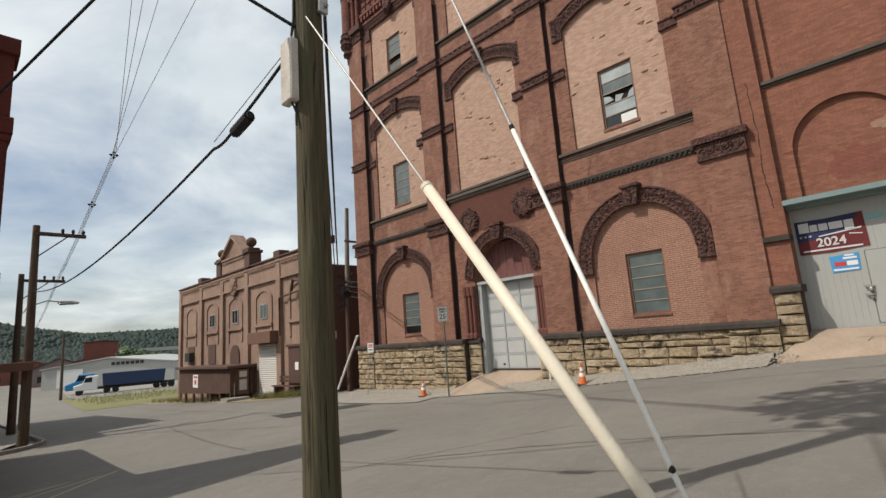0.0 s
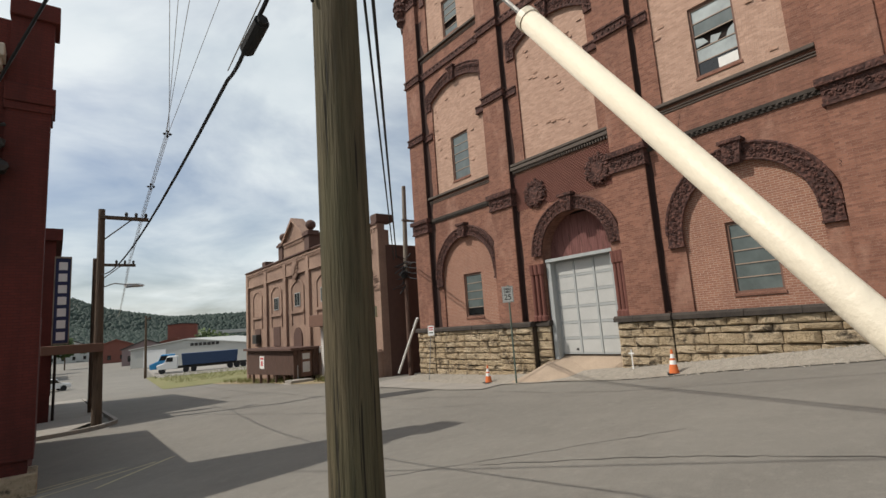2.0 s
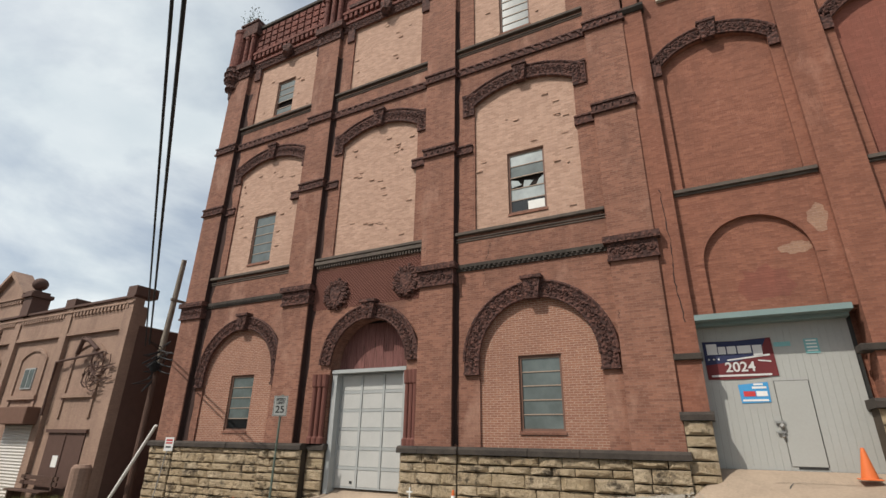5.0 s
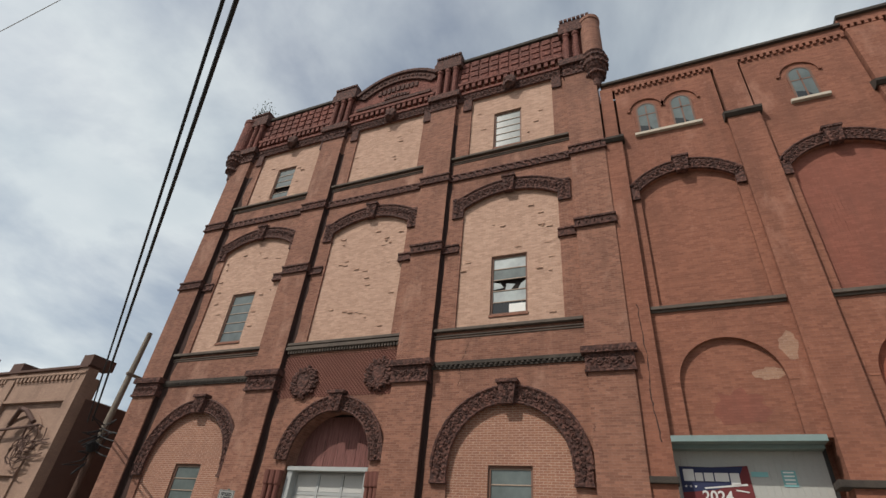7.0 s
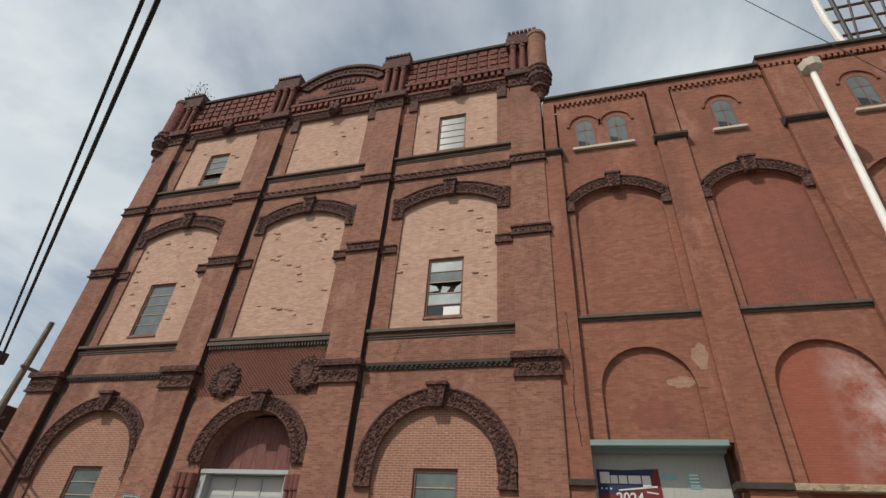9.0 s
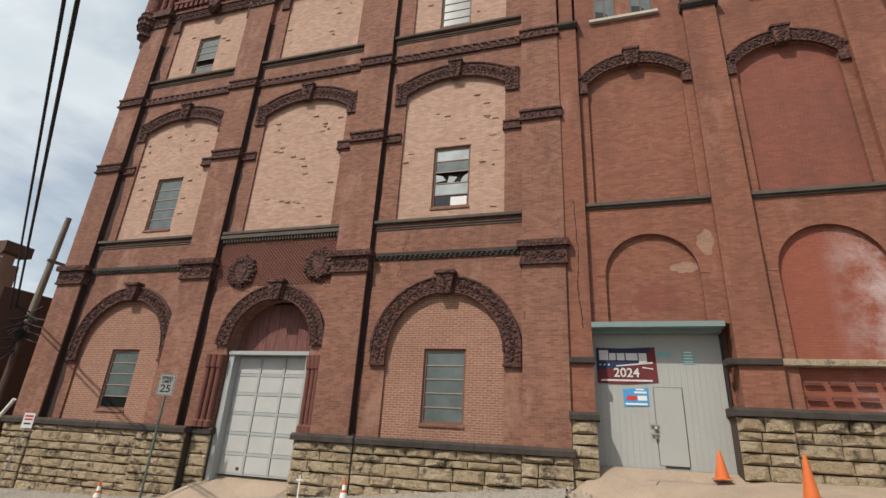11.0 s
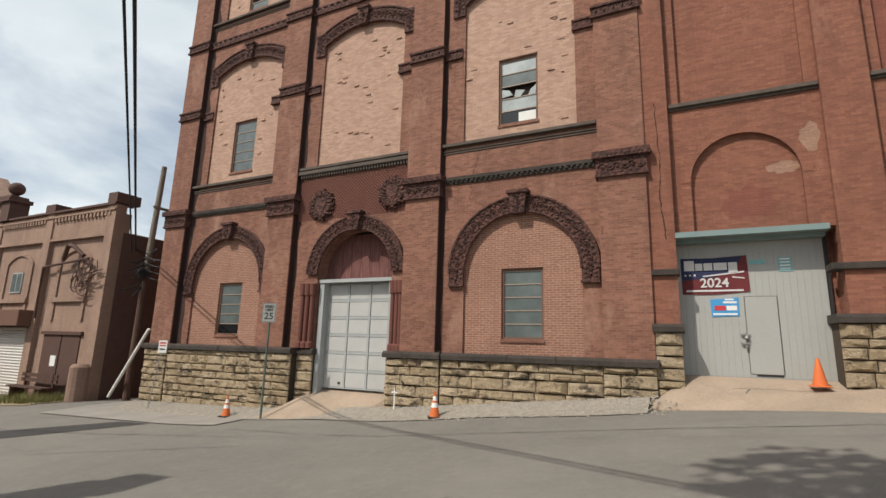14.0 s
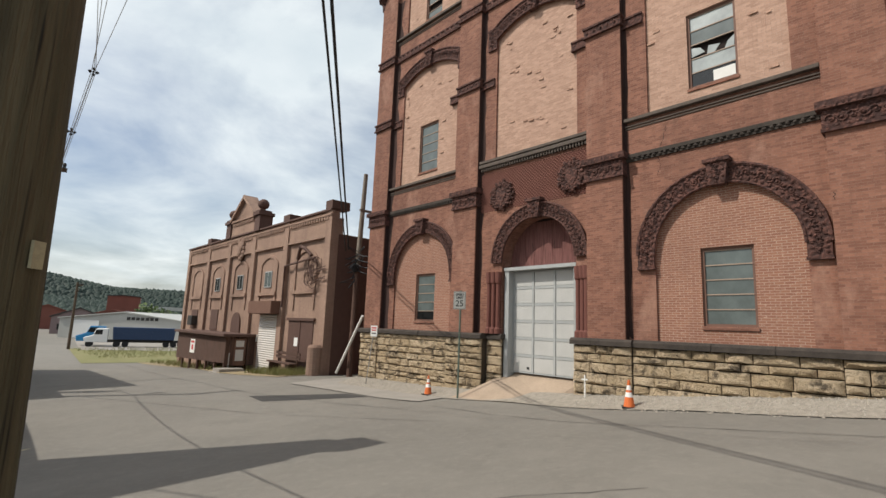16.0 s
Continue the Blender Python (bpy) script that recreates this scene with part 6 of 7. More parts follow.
lpart("meter_box", bm, DARK_METAL)
# next house down the street with a projecting sign
lb2 = thing("street_building", "dark red brick building further down the street", "building", at=(0.8, 40, -2))
bm = bmesh.new(); box(bm, -14, 0.75, 33, 52, -4, 7.3); box(bm, -14, 1.0, 32.8, 52, 6.9, 7.5)
bpart("wall", bm, BRICK_LEFT, own=lb2)
for i in range(4):
    bm = bmesh.new(); box(bm, 0.7, 0.78, 34.5 + 4.4 * i, 36.5 + 4.4 * i, -0.8, 1.8)
    bpart("window", bm, GLASS_DARK, own=lb2)
ks = thing("projecting_sign", "tall navy projecting sign with a column of white bars", "sign", at=(1.0, 29.5, 3.5))
bm = bmesh.new(); box(bm, 0.75, 1.32, 30.2, 30.35, 1.75, 5.6)
bpart("board", bm, NAVY, own=ks, bevel=0.02)
bm = bmesh.new()
for b in ((0.72, 1.35, 5.6, 5.68), (0.72, 1.35, 1.68, 1.75), (0.72, 0.76, 1.7, 5.6), (1.31, 1.35, 1.7, 5.6)):
    box(bm, b[0], b[1], 30.17, 30.38, b[2], b[3])
bpart("edge_frame", bm, POLE_GREY, own=ks)
for i in range(7):
    bm = bmesh.new(); z = 5.42 - 0.53 * i
    box(bm, 0.88, 1.2, 30.18, 30.2, z - 0.36, z)
    bpart("letter_bar", bm, CLOTH_WHITE, own=ks)
cn = thing("street_canopy", "brown timber canopy over the corner pavement", "canopy", at=(1.2, 28, -1.9))
bm = bmesh.new(); box(bm, 0.4, 2.5, 27.6, 34, 1.25, 1.62)
bpart("fascia", bm, BROWN_PAINT, own=cn, bevel=0.02)
for x, y in ((0.9, 33.6),):
    bm = bmesh.new(); tube(bm, [(x, y, -2.2), (x, y, 1.3)], 0.06, 8)
    bpart("post", bm, DARK_METAL, own=cn)


def street_pole(x, y, h, arm, lab, lamp=False):
    g = ground_z(x, y)
    o = thing("utility_pole", lab, "utility pole", group="street poles", at=(x, y, g))
    bm = bmesh.new(); tube(bm, [(x, y, g - 0.5), (x - 0.05, y + 0.1, h)], [0.2, 0.13], 14)
    bpart("shaft", bm, POLE_FAR, own=o)
    bm = bmesh.new(); box(bm, x - 0.15, x + arm, y - 0.08, y + 0.08, h - 0.45, h - 0.3)
    bpart("crossarm", bm, POLE_FAR, own=o)
    bm = bmesh.new(); tube(bm, [(x + 0.05, y, h - 1.4), (x + arm * 0.62, y, h - 0.42)], 0.03, 6)
    bpart("brace", bm, POLE_FAR, own=o)
    for i in range(3):
        bm = bmesh.new(); lathe(bm, x + arm * (0.5 + 0.22 * i), y, [(0.05, h - 0.3), (0.07, h - 0.15), (0.04, h - 0.08)], 8)
        bpart("insulator", bm, DARK_METAL, own=o)
    if lamp:
        bm = bmesh.new(); tube(bm, [(x, y, 4.0), (x + 0.5, y, 4.2), (x + 0.9, y, 4.15)], 0.03, 6)
        bpart("lamp_arm", bm, STEEL, own=o)
        bm = bmesh.new(); lump(bm, (x + 1.2, y, 4.1), 0.3, 1, (1.3, 0.6, 0.35), 2)
        bpart("lamp_head", bm, STEEL, "grey cobra-head street lamp", own=o)
    return o


street_pole(2.35, 28.0, 7.55, 1.75, "brown wooden utility pole with one-sided crossarm", True)
street_pole(2.6, 36.0, 6.5, 1.9, "second brown wooden utility pole down the street")
street_pole(11.5, 86, 5.6, 0.6, "slim far utility pole beside the yard")
kerb = tagged(sheet("kerb_island", 0, 0, 0, 0, 0.13, CONC_GREY, 8, 10, shape=lambda u, v: (-8 + (10.9 - 2.2 * max(0, 0.12 - v) * 6) * u, 26.4 + 30 * v)), "raised pavement island with kerb at the street corner", "pavement", kind="structure")
bm = bmesh.new()
pts = [(-8, 26.3)] + [(1.4 + 1.55 * math.sin(a), 27.9 - 1.55 * math.cos(a)) for a in (radians(90 * i / 8) for i in range(9))] + [(2.95, 56)]
for a, b in zip(pts, pts[1:]):
    d = (Vector(b) - Vector(a)).normalized(); n2 = Vector((d.y, -d.x)) * 0.15
    vs = []
    for px, py in (a, b):
        for k, z in ((0, -0.2), (0, 0.15), (1, 0.15), (1, -0.2)):
            vs.append(bm.verts.new((px + n2.x * k, py + n2.y * k, ground_z(px, py) + z)))
    for i in range(4):
        bm.faces.new((vs[i], vs[(i + 1) % 4], vs[4 + (i + 1) % 4], vs[4 + i]))
tagged(make("kerb", bm, CONC_GREY), "worn concrete kerb round the corner", "kerb", kind="structure")

# ---------------- overhead lines ----------------
def line(lab, runs, r, mat=CABLE, name="overhead_cable"):
    bm = bmesh.new()
    for a, b, sag in runs:
        wire(bm, a, b, sag, r)
    return tagged(make(name, bm, mat), lab, "cable", group="overhead lines")


line("thick black overhead cable to the alley pole", [((-7.0, -9.5, 9.12), (16.75, 26.38, 5.45), 0.0)], 0.034)
line("thick black overhead cable to the alley pole", [((-7.0, -9.25, 9.12), (16.75, 26.68, 5.4), 0.0)], 0.027)
line("black lashed cable along the street", [((2.15, 4.9, 4.55), (2.12, 6.2, 4.2), 0.02), ((2.12, 6.2, 4.2), (2.13, 7.0, 4.12), 0.06), ((2.13, 7.0, 4.12), (2.35, 28, 4.6), 0.55), ((2.35, 28, 4.6), (2.6, 36, 4.3), 0.3)], 0.02)
line("thin messenger wire over the lashed cable", [((2.15, 4.9, 4.62), (2.13, 7.0, 4.22), 0.0)], 0.006, WIRE)
bm = bmesh.new()
tube(bm, [(2.13, 5.9, 4.17), (2.12, 6.3, 4.10)], 0.07, 10)
tube(bm, [(2.13, 5.86, 4.175), (2.12, 6.34, 4.095)], 0.045, 10)
tagged(make("splice_case", bm, RUBBER), "ribbed black cable splice case", "splice case")
line("twisted black service drop to the corner building", [((2.2, 4.65, 7.7), (-1.2, 16.55, 5.5), 0.0)], 0.025)
line("black service drop to the corner building", [((2.1, 4.6, 4.6), (-6, 8, 9.5), 0.1)], 0.018)
SPLIT = (3.95, 22.3, 9.35)
for i, a in enumerate(((1.18, 5, 15.3), (2.0, 5, 15.6), (3.03, 5, 15.8), (5.27, 5, 16.3))):
    d = (0.06 * math.cos(1.6 * i), 0.06 * math.sin(1.6 * i))
    p, q = (SPLIT[0] + d[0], SPLIT[1], SPLIT[2] + d[1]), (3.85 + d[0], 28, 7.3 + d[1])
    line("thin bare power line along the street", [(a, p, 0.0), (p, q, 0.0), (q, (4.2 + d[0], 36, 6.4 + d[1]), 0.05), ((4.2 + d[0], 36, 6.4 + d[1]), (8 + d[0], 86, 5.6), 0.4)], 0.009, WIRE)
for c in (SPLIT, (3.85, 25.5, 8.1)):
    bm = bmesh.new()
    for i in range(4):
        lump(bm, (c[0] + 0.1 * math.cos(i * 1.6), c[1], c[2] + 0.1 * math.sin(i * 1.6)), 0.055, i)
    tube(bm, [(c[0] - 0.16, c[1], c[2]), (c[0] + 0.16, c[1], c[2])], 0.015, 6); tube(bm, [(c[0], c[1], c[2] - 0.16), (c[0], c[1], c[2] + 0.16)], 0.015, 6)
    tagged(make("line_spacer", bm, DARK_METAL), "small dark spacer clamp on the power lines", "line spacer", group="line spacers")
line("black overhead line over the wing", [((12, -0.5, 20.2), (12, -7, 7.1), 0.0)], 0.012)

# ---------------- speed sign, parking sign, cones ----------------
sg = thing("speed_sign", "white speed limit sign on a green steel post", "road sign", at=(14.9, 15.6, -1.0))
bm = bmesh.new(); box(bm, 14.87, 14.92, 15.58, 15.63, -1.3, 2.72)
bpart("post", bm, POST_GREEN, own=sg)
M_SIGN = pose(14.85, 15.61, 2.36, 90, 0, -62)
for nm, w, h, d, m in (("plate", 0.46, 0.64, 0.0, SIGN_GREY), ("border", 0.43, 0.61, 0.002, SIGN_BLACK), ("face", 0.405, 0.585, 0.004, SIGN_GREY)):
    bm = bmesh.new(); box(bm, -w / 2, w / 2, -h / 2, h / 2, d - 0.004, d)
    bmesh.ops.transform(bm, matrix=M_SIGN, verts=bm.verts)
    bpart(nm, bm, m, own=sg)


def sign_text(own, body, size, m4, mat, bold=0.0):
    o = text_on(own, body, size, (0, 0, 0), mat, (0, 0, 0), 0.001, bold)
    o.matrix_parent_inverse = Matrix.Translation(-own.location)
    o.matrix_basis = m4
    return o


for body, size, z in (("SPEED", 0.115, 0.20), ("LIMIT", 0.115, 0.09), ("25", 0.31, -0.12)):
    sign_text(sg, body, size, M_SIGN @ pose(0, z, 0.006), SIGN_BLACK, 0.004)
s3 = thing("parking_sign", "small white no-parking plate on a thin leaning post", "road sign", at=(15.35, 21.9, -1.1))
bm = bmesh.new(); tube(bm, [(15.3, 21.85, -1.3), (15.4, 21.55, 1.35)], 0.02, 8)
bpart("post", bm, STEEL, own=s3)
M3 = pose(15.37, 21.55, 1.1, 90, 0, -62)
for nm, w, h, d, m, zo in (("plate", 0.33, 0.48, 0.0, SIGN_WHITE, 0), ("print_bar", 0.24, 0.06, 0.004, RED_SIGN, 0.14), ("print_bar", 0.24, 0.05, 0.004, RED_SIGN, 0.04), ("print_bar", 0.2, 0.05, 0.004, SIGN_BLACK, -0.1)):
    bm = bmesh.new(); box(bm, -w / 2, w / 2, zo - h / 2, zo + h / 2, d - 0.004, d)
    bmesh.ops.transform(bm, matrix=M3, verts=bm.verts)
    bpart(nm, bm, m, own=s3)


def cone():
    o = thing("traffic_cone", "orange traffic cone with white bands and a black rubber foot", "traffic cone", group="traffic cones")
    bm = bmesh.new(); box(bm, -0.19, 0.19, -0.19, 0.19, 0, 0.035)
    make("foot", bm, RUBBER, o, bevel=0.012)
    bm = bmesh.new(); lathe(bm, 0, 0, [(0.145, 0.035), (0.14, 0.06), (0.10, 0.28)], 18)
    make("lower_body", bm, ORANGE, o)
    bm = bmesh.new(); lathe(bm, 0, 0, [(0.10, 0.28), (0.078, 0.40)], 18)
    make("band", bm, CONE_WHITE, o)
    bm = bmesh.new(); lathe(bm, 0, 0, [(0.078, 0.40), (0.066, 0.46)], 18)
    make("middle_body", bm, ORANGE, o)
    bm = bmesh.new(); lathe(bm, 0, 0, [(0.066, 0.46), (0.045, 0.58)], 18)
    make("band", bm, CONE_WHITE, o)
    bm = bmesh.new(); lathe(bm, 0, 0, [(0.045, 0.58), (0.03, 0.70), (0.022, 0.71)], 18)
    make("tip", bm, ORANGE, o)
    return o


CZ = ground_z(15.75, 11.1) + bank(15.75)
cross = thing("small_cross", "small white painted cross stuck in the gravel at the wall foot", "cross", at=(15.75, 11.1, CZ))
bm = bmesh.new(); box(bm, 15.735, 15.76, 11.085, 11.12, CZ - 0.05, 0.12)
bpart("upright", bm, SIGN_WHITE, own=cross)
bm = bmesh.new(); box(bm, 15.725, 15.735, 11.0, 11.2, -0.02, 0.02)
bpart("crossbar", bm, SIGN_WHITE, own=cross)


def plain_cone(h):
    o = thing("traffic_cone", "plain orange traffic cone", "traffic cone", group="traffic cones")
    bm = bmesh.new(); box(bm, -0.19, 0.19, -0.19, 0.19, 0, 0.03)
    make("foot", bm, ORANGE, o, bevel=0.012)
    bm = bmesh.new(); lathe(bm, 0, 0, [(0.15, 0.03), (0.145, 0.06), (0.035, h - 0.02), (0.025, h)], 18)
    make("body", bm, ORANGE, o)
    return o


c1 = cone()
c1.location = (15.1, 17.4, ground_z(15.1, 17.4) + 0.04)
copy_thing(c1, pose(15.1, 9.4, ground_z(15.1, 9.4) + 0.03, rz=30))
APRON = slope(((-3.2, 13.8), (-1.2, 14.1), (1.6, 14.9), (3.6, 15.4), (4.0, 15.85)), 16.6, 0.86)
for pts, w_ in (([(16.0, 3.3), (16.02, 1.6), (15.98, -0.4)], 0.012), ([(15.98, 1.75), (15.6, 1.95), (15.15, 2.0)], 0.010)):
    q = []
    rnd = random.Random(21)
    for (x0, y0), (x1, y1) in zip(pts, pts[1:]):
        for i in range(8):
            t = i / 8
            q.append((x0 + (x1 - x0) * t + rnd.uniform(-0.02, 0.02), y0 + (y1 - y0) * t + rnd.uniform(-0.02, 0.02)))
    bm = bmesh.new()
    along_y = abs(pts[-1][1] - pts[0][1]) > abs(pts[-1][0] - pts[0][0])
    rows = [[bm.verts.new((x + (k if along_y else 0), y + (0 if along_y else k), APRON(x, y) + 0.005)) for k in (-w_, w_)] for x, y in q]
    for r0_, r1_ in zip(rows, rows[1:]):
        bm.faces.new((r0_[0], r0_[1], r1_[1], r1_[0]))
    tagged(make("concrete_crack", bm, TAR), "dark crack across the concrete apron", "crack", kind="structure")
c3 = plain_cone(0.62)
c3.location = (16.1, 0.40, APRON(16.1, 0.40) + 0.004)
c4 = plain_cone(0.84)
c4.matrix_world = pose(14.25, -0.72, ground_z(14.25, -0.72) + 0.06, rz=20)

# ---------------- white flue pole and roof sign frame over the wing ----------------
lp = thing("lamp_post", "tall white steel lamp post with a hooded head", "lamp post", at=(14.6, -4.65, 0.5))
bm = bmesh.new(); tube(bm, [(14.6, -4.2, 0.2), (14.6, -4.92, 15.45)], [0.11, 0.09], 14)
bpart("shaft", bm, WHITE_GUARD2, own=lp)
bm = bmesh.new(); lathe(bm, 14.6, -4.94, [(0.12, 15.35), (0.3, 15.5), (0.32, 15.8), (0.1, 15.95)], 8)
bpart("lamp_head", bm, SILLSTONE, own=lp)
rs = thing("roof_frame", "dark steel lattice frame on the wing's roof", "roof frame", at=(20, -10, 18.5))
rnd = random.Random(8)
for i in range(9):
    bm = bmesh.new(); tube(bm, [(18, -8.9 - 1.2 * i, 18.5), (18, -9.5 - 1.2 * i, 26)], 0.09, 6)
    bpart("post", bm, DARK_METAL, own=rs)
for i in range(7):
    bm = bmesh.new(); tube(bm, [(18, -8.7, 19.3 + 1.0 * i), (18, -19.7, 19.6 + 1.0 * i)], 0.07, 6)
    bpart("rail", bm, RUST, own=rs)
for i in range(8):
    bm = bmesh.new(); tube(bm, [(18, -8.9 - 1.2 * i, 18.8), (18, -10.3 - 1.2 * i, 25.5)], 0.05, 6)
    bpart("brace", bm, DARK_METAL, own=rs)
bm = bmesh.new(); tube(bm, [(17.9, -8.6 - 0.35 * (i - 3) ** 2 * 0.12, 18.6 + 1.2 * i) for i in range(7)], 0.14, 8)
bpart("edge_pipe", bm, WHITE_PAINT, own=rs)
bm = bmesh.new()
rnd = random.Random(3)
for i in range(160):
    p = Vector((16.3 + rnd.gauss(0, 0.25), 22.9 + rnd.gauss(0, 0.3), 23.3 + abs(rnd.gauss(0, 0.45))))
    d = Vector((rnd.uniform(-1, 1), rnd.uniform(-1, 1), rnd.uniform(0, 1))).normalized() * 0.16
    e = d.orthogonal().normalized() * 0.05
    bm.faces.new([bm.verts.new(v) for v in (p, p + d * 0.5 + e, p + d, p + d * 0.5 - e)])
tagged(make("rooftop_shrub", bm, LEAF), "small green shrub growing on the parapet", "shrub", kind="stuff")

# ---------------- far street, yard and hills ----------------
mb = thing("metal_workshop", "white sheet-metal workshop with a low gable", "building", at=(24, 122, -3.5))
M_W = pose(24, 122, -3.6, rz=-42)
def far_part(name, own, bm, mat, m4, label="", **k):
    bmesh.ops.transform(bm, matrix=m4, verts=bm.verts)
    return bpart(name, bm, mat, label, own=own, **k)


bm = bmesh.new(); prism(bm, [(-13, 0), (13, 0), (13, 4.0), (0, 5.5), (-13, 4.0)], 0, 22, "y")
far_part("wall", mb, bm, FAR_WHITE, M_W)
bm = bmesh.new(); prism(bm, [(-13.3, 4.0), (0, 5.55), (13.3, 4.0), (13.3, 4.2), (0, 5.8), (-13.3, 4.2)], -0.3, 22.3, "y")
far_part("roof", mb, bm, FAR_WHITE, M_W)
bm = bmesh.new(); box(bm, -10, -5, -0.1, 0, 0.2, 3.8)
far_part("door", mb, bm, TRUCK_WHITE, M_W)
bm = bmesh.new()
for i in range(7):
    box(bm, 0.6 + 0.95 * i, 1.25 + 0.95 * i, -0.12, 0, 4.1, 4.7)
far_part("sign_lettering", mb, bm, DARK_METAL, M_W, "dark wall lettering too far to read")

truck = thing("semi_truck", "white day-cab truck with a navy dump trailer", "truck", at=(23, 92, -3.4))
M_T = pose(21.8, 92.5, -3.40, rz=168) @ Matrix.Scale(0.86, 4)
def tp(name, bm, mat, label="", **k):
    return far_part(name, truck, bm, mat, M_T, label, **k)


bm = bmesh.new(); prism(bm, [(6.2, 0.8), (9.0, 0.8), (9.2, 1.6), (7.9, 2.0), (7.4, 3.2), (5.7, 3.2), (5.7, 0.8)], -1.2, 1.2, "y")
tp("cab", bm, TRUCK_WHITE, bevel=0.08)
bm = bmesh.new(); prism(bm, [(7.42, 2.15), (7.75, 2.15), (7.45, 2.95), (6.5, 2.95), (6.5, 2.15)], -1.23, 1.23, "y")
tp("cab_window", bm, GLASS_DARK)
bm = bmesh.new(); prism(bm, [(-4.6, 1.3), (4.9, 1.3), (5.1, 3.5), (-4.8, 3.5)], -1.25, 1.25, "y")
tp("trailer", bm, TRUCK_NAVY, bevel=0.06)
for i in range(9):
    for s in (-1.3, 1.24):
        bm = bmesh.new(); box(bm, -4.4 + 1.1 * i, -4.25 + 1.1 * i, s, s + 0.06, 1.35, 3.4)
        tp("trailer_rib", bm, TRUCK_NAVY)
bm = bmesh.new(); box(bm, -6.4, 6.0, -0.5, 0.5, 0.8, 1.25)
tp("chassis", bm, DARK_METAL)
for x in (8.3, 4.3, 3.0, -3.4, -4.6, -5.8):
    for s in (-1.15, 0.85):
        bm = bmesh.new()
        bq = bmesh.ops.create_cone(bm, cap_ends=True, segments=18, radius1=0.52, radius2=0.52, depth=0.3)
        bmesh.ops.transform(bm, matrix=pose(x, s + 0.15, 0.52, 90), verts=bm.verts)
        tp("tyre", bm, RUBBER)
cab2 = thing("parked_truck", "blue truck cab parked behind the white one", "truck", at=(17, 100, -3.4))
bm = bmesh.new(); prism(bm, [(0, 0.7), (3.6, 0.7), (3.7, 1.5), (2.4, 2.0), (2.0, 3.0), (0, 3.0)], -1.2, 1.2, "y")
far_part("cab", cab2, bm, CAB_BLUE, pose(17.2, 97, -3.4, rz=168), bevel=0.06)
bm = bmesh.new(); prism(bm, [(1.9, 2.05), (2.3, 2.05), (2.0, 2.8), (0.9, 2.8), (0.9, 2.05)], -1.23, 1.23, "y")
far_part("cab_window", cab2, bm, GLASS_DARK, pose(17.2, 97, -3.4, rz=168))


def house(x, y, w, d, h, rise, wall, rz, lab, roof=None):
    g = ground_z(x, y)
    o = thing("house", lab, "house", at=(x, y, g))
    m4 = pose(x, y, g, rz=rz)
    bm = bmesh.new(); prism(bm, [(-w / 2, -1), (w / 2, -1), (w / 2, h), (0, h + rise), (-w / 2, h)], 0, d, "y")
    far_part("wall", o, bm, wall, m4)
    bm = bmesh.new()
    prism(bm, [(-w / 2 - 0.4, h - 0.1), (0, h + rise), (w / 2 + 0.4, h - 0.1), (w / 2 + 0.4, h + 0.2), (0, h + rise + 0.3), (-w / 2 - 0.4, h + 0.2)], -0.4, d + 0.4, "y")
    far_part("roof", o, bm, roof or ROOFTAR, m4)
    for i in range(max(1, int(w / 3))):
        bm = bmesh.new(); xx = -w / 2 + w * (i + 0.5) / max(1, int(w / 3))
        box(bm, xx - 0.5, xx + 0.5, -0.08, 0, 1.0, 2.4)
        far_part("window", o, bm, GLASS_DARK, m4)
    for i in range(max(1, int(d / 4))):
        bm = bmesh.new(); yy = d * (i + 0.5) / max(1, int(d / 4))
        box(bm, w / 2, w / 2 + 0.08, yy - 0.5, yy + 0.5, 1.0, 2.4); box(bm, -w / 2 - 0.08, -w / 2, yy - 0.5, yy + 0.5, 1.0, 2.4)
        far_part("window", o, bm, GLASS_DARK, m4)
    return o


house(20, 152, 10.6, 16, 4.0, 2.2, FAR_MAUVE, -8, "mauve weathered gabled warehouse down the street")
house(17, 195, 14, 20, 4.6, 2.6, FAR_RED, -5, "dark red gabled brick house", FAR_RED)
house(33, 190, 16, 20, 4.2, 2.4, FAR_RED, -12, "low red-roofed brick house", FAR_RED)
house(40, 215, 10, 10, 11.8, 0.3, FAR_RED, -14, "flat-roofed old brick block")
house(6, 250, 14, 16, 6, 3, FAR_WHITE, 0, "pale gabled house at the end of the street")
house(78, 190, 16, 12, 5, 2.5, FAR_MAUVE, -20, "low grey house among trees")
house(-6, 110, 10, 18, 5, 2.5, FAR_RED, 0, "red brick house on the far side of the street")
ov = thing("overpass", "pale concrete highway bridge in the distance", "bridge", at=(95, 270, 4))
bm = bmesh.new(); box(bm, 62, 230, 280, 290, 4.8, 6.4)
bpart("deck", bm, FAR_WHITE, own=ov)
for i in range(5):
    bm = bmesh.new(); box(bm, 70 + 35 * i, 73 + 35 * i, 283, 287, -4, 4.9)
    bpart("pier", bm, FAR_WHITE, own=ov)


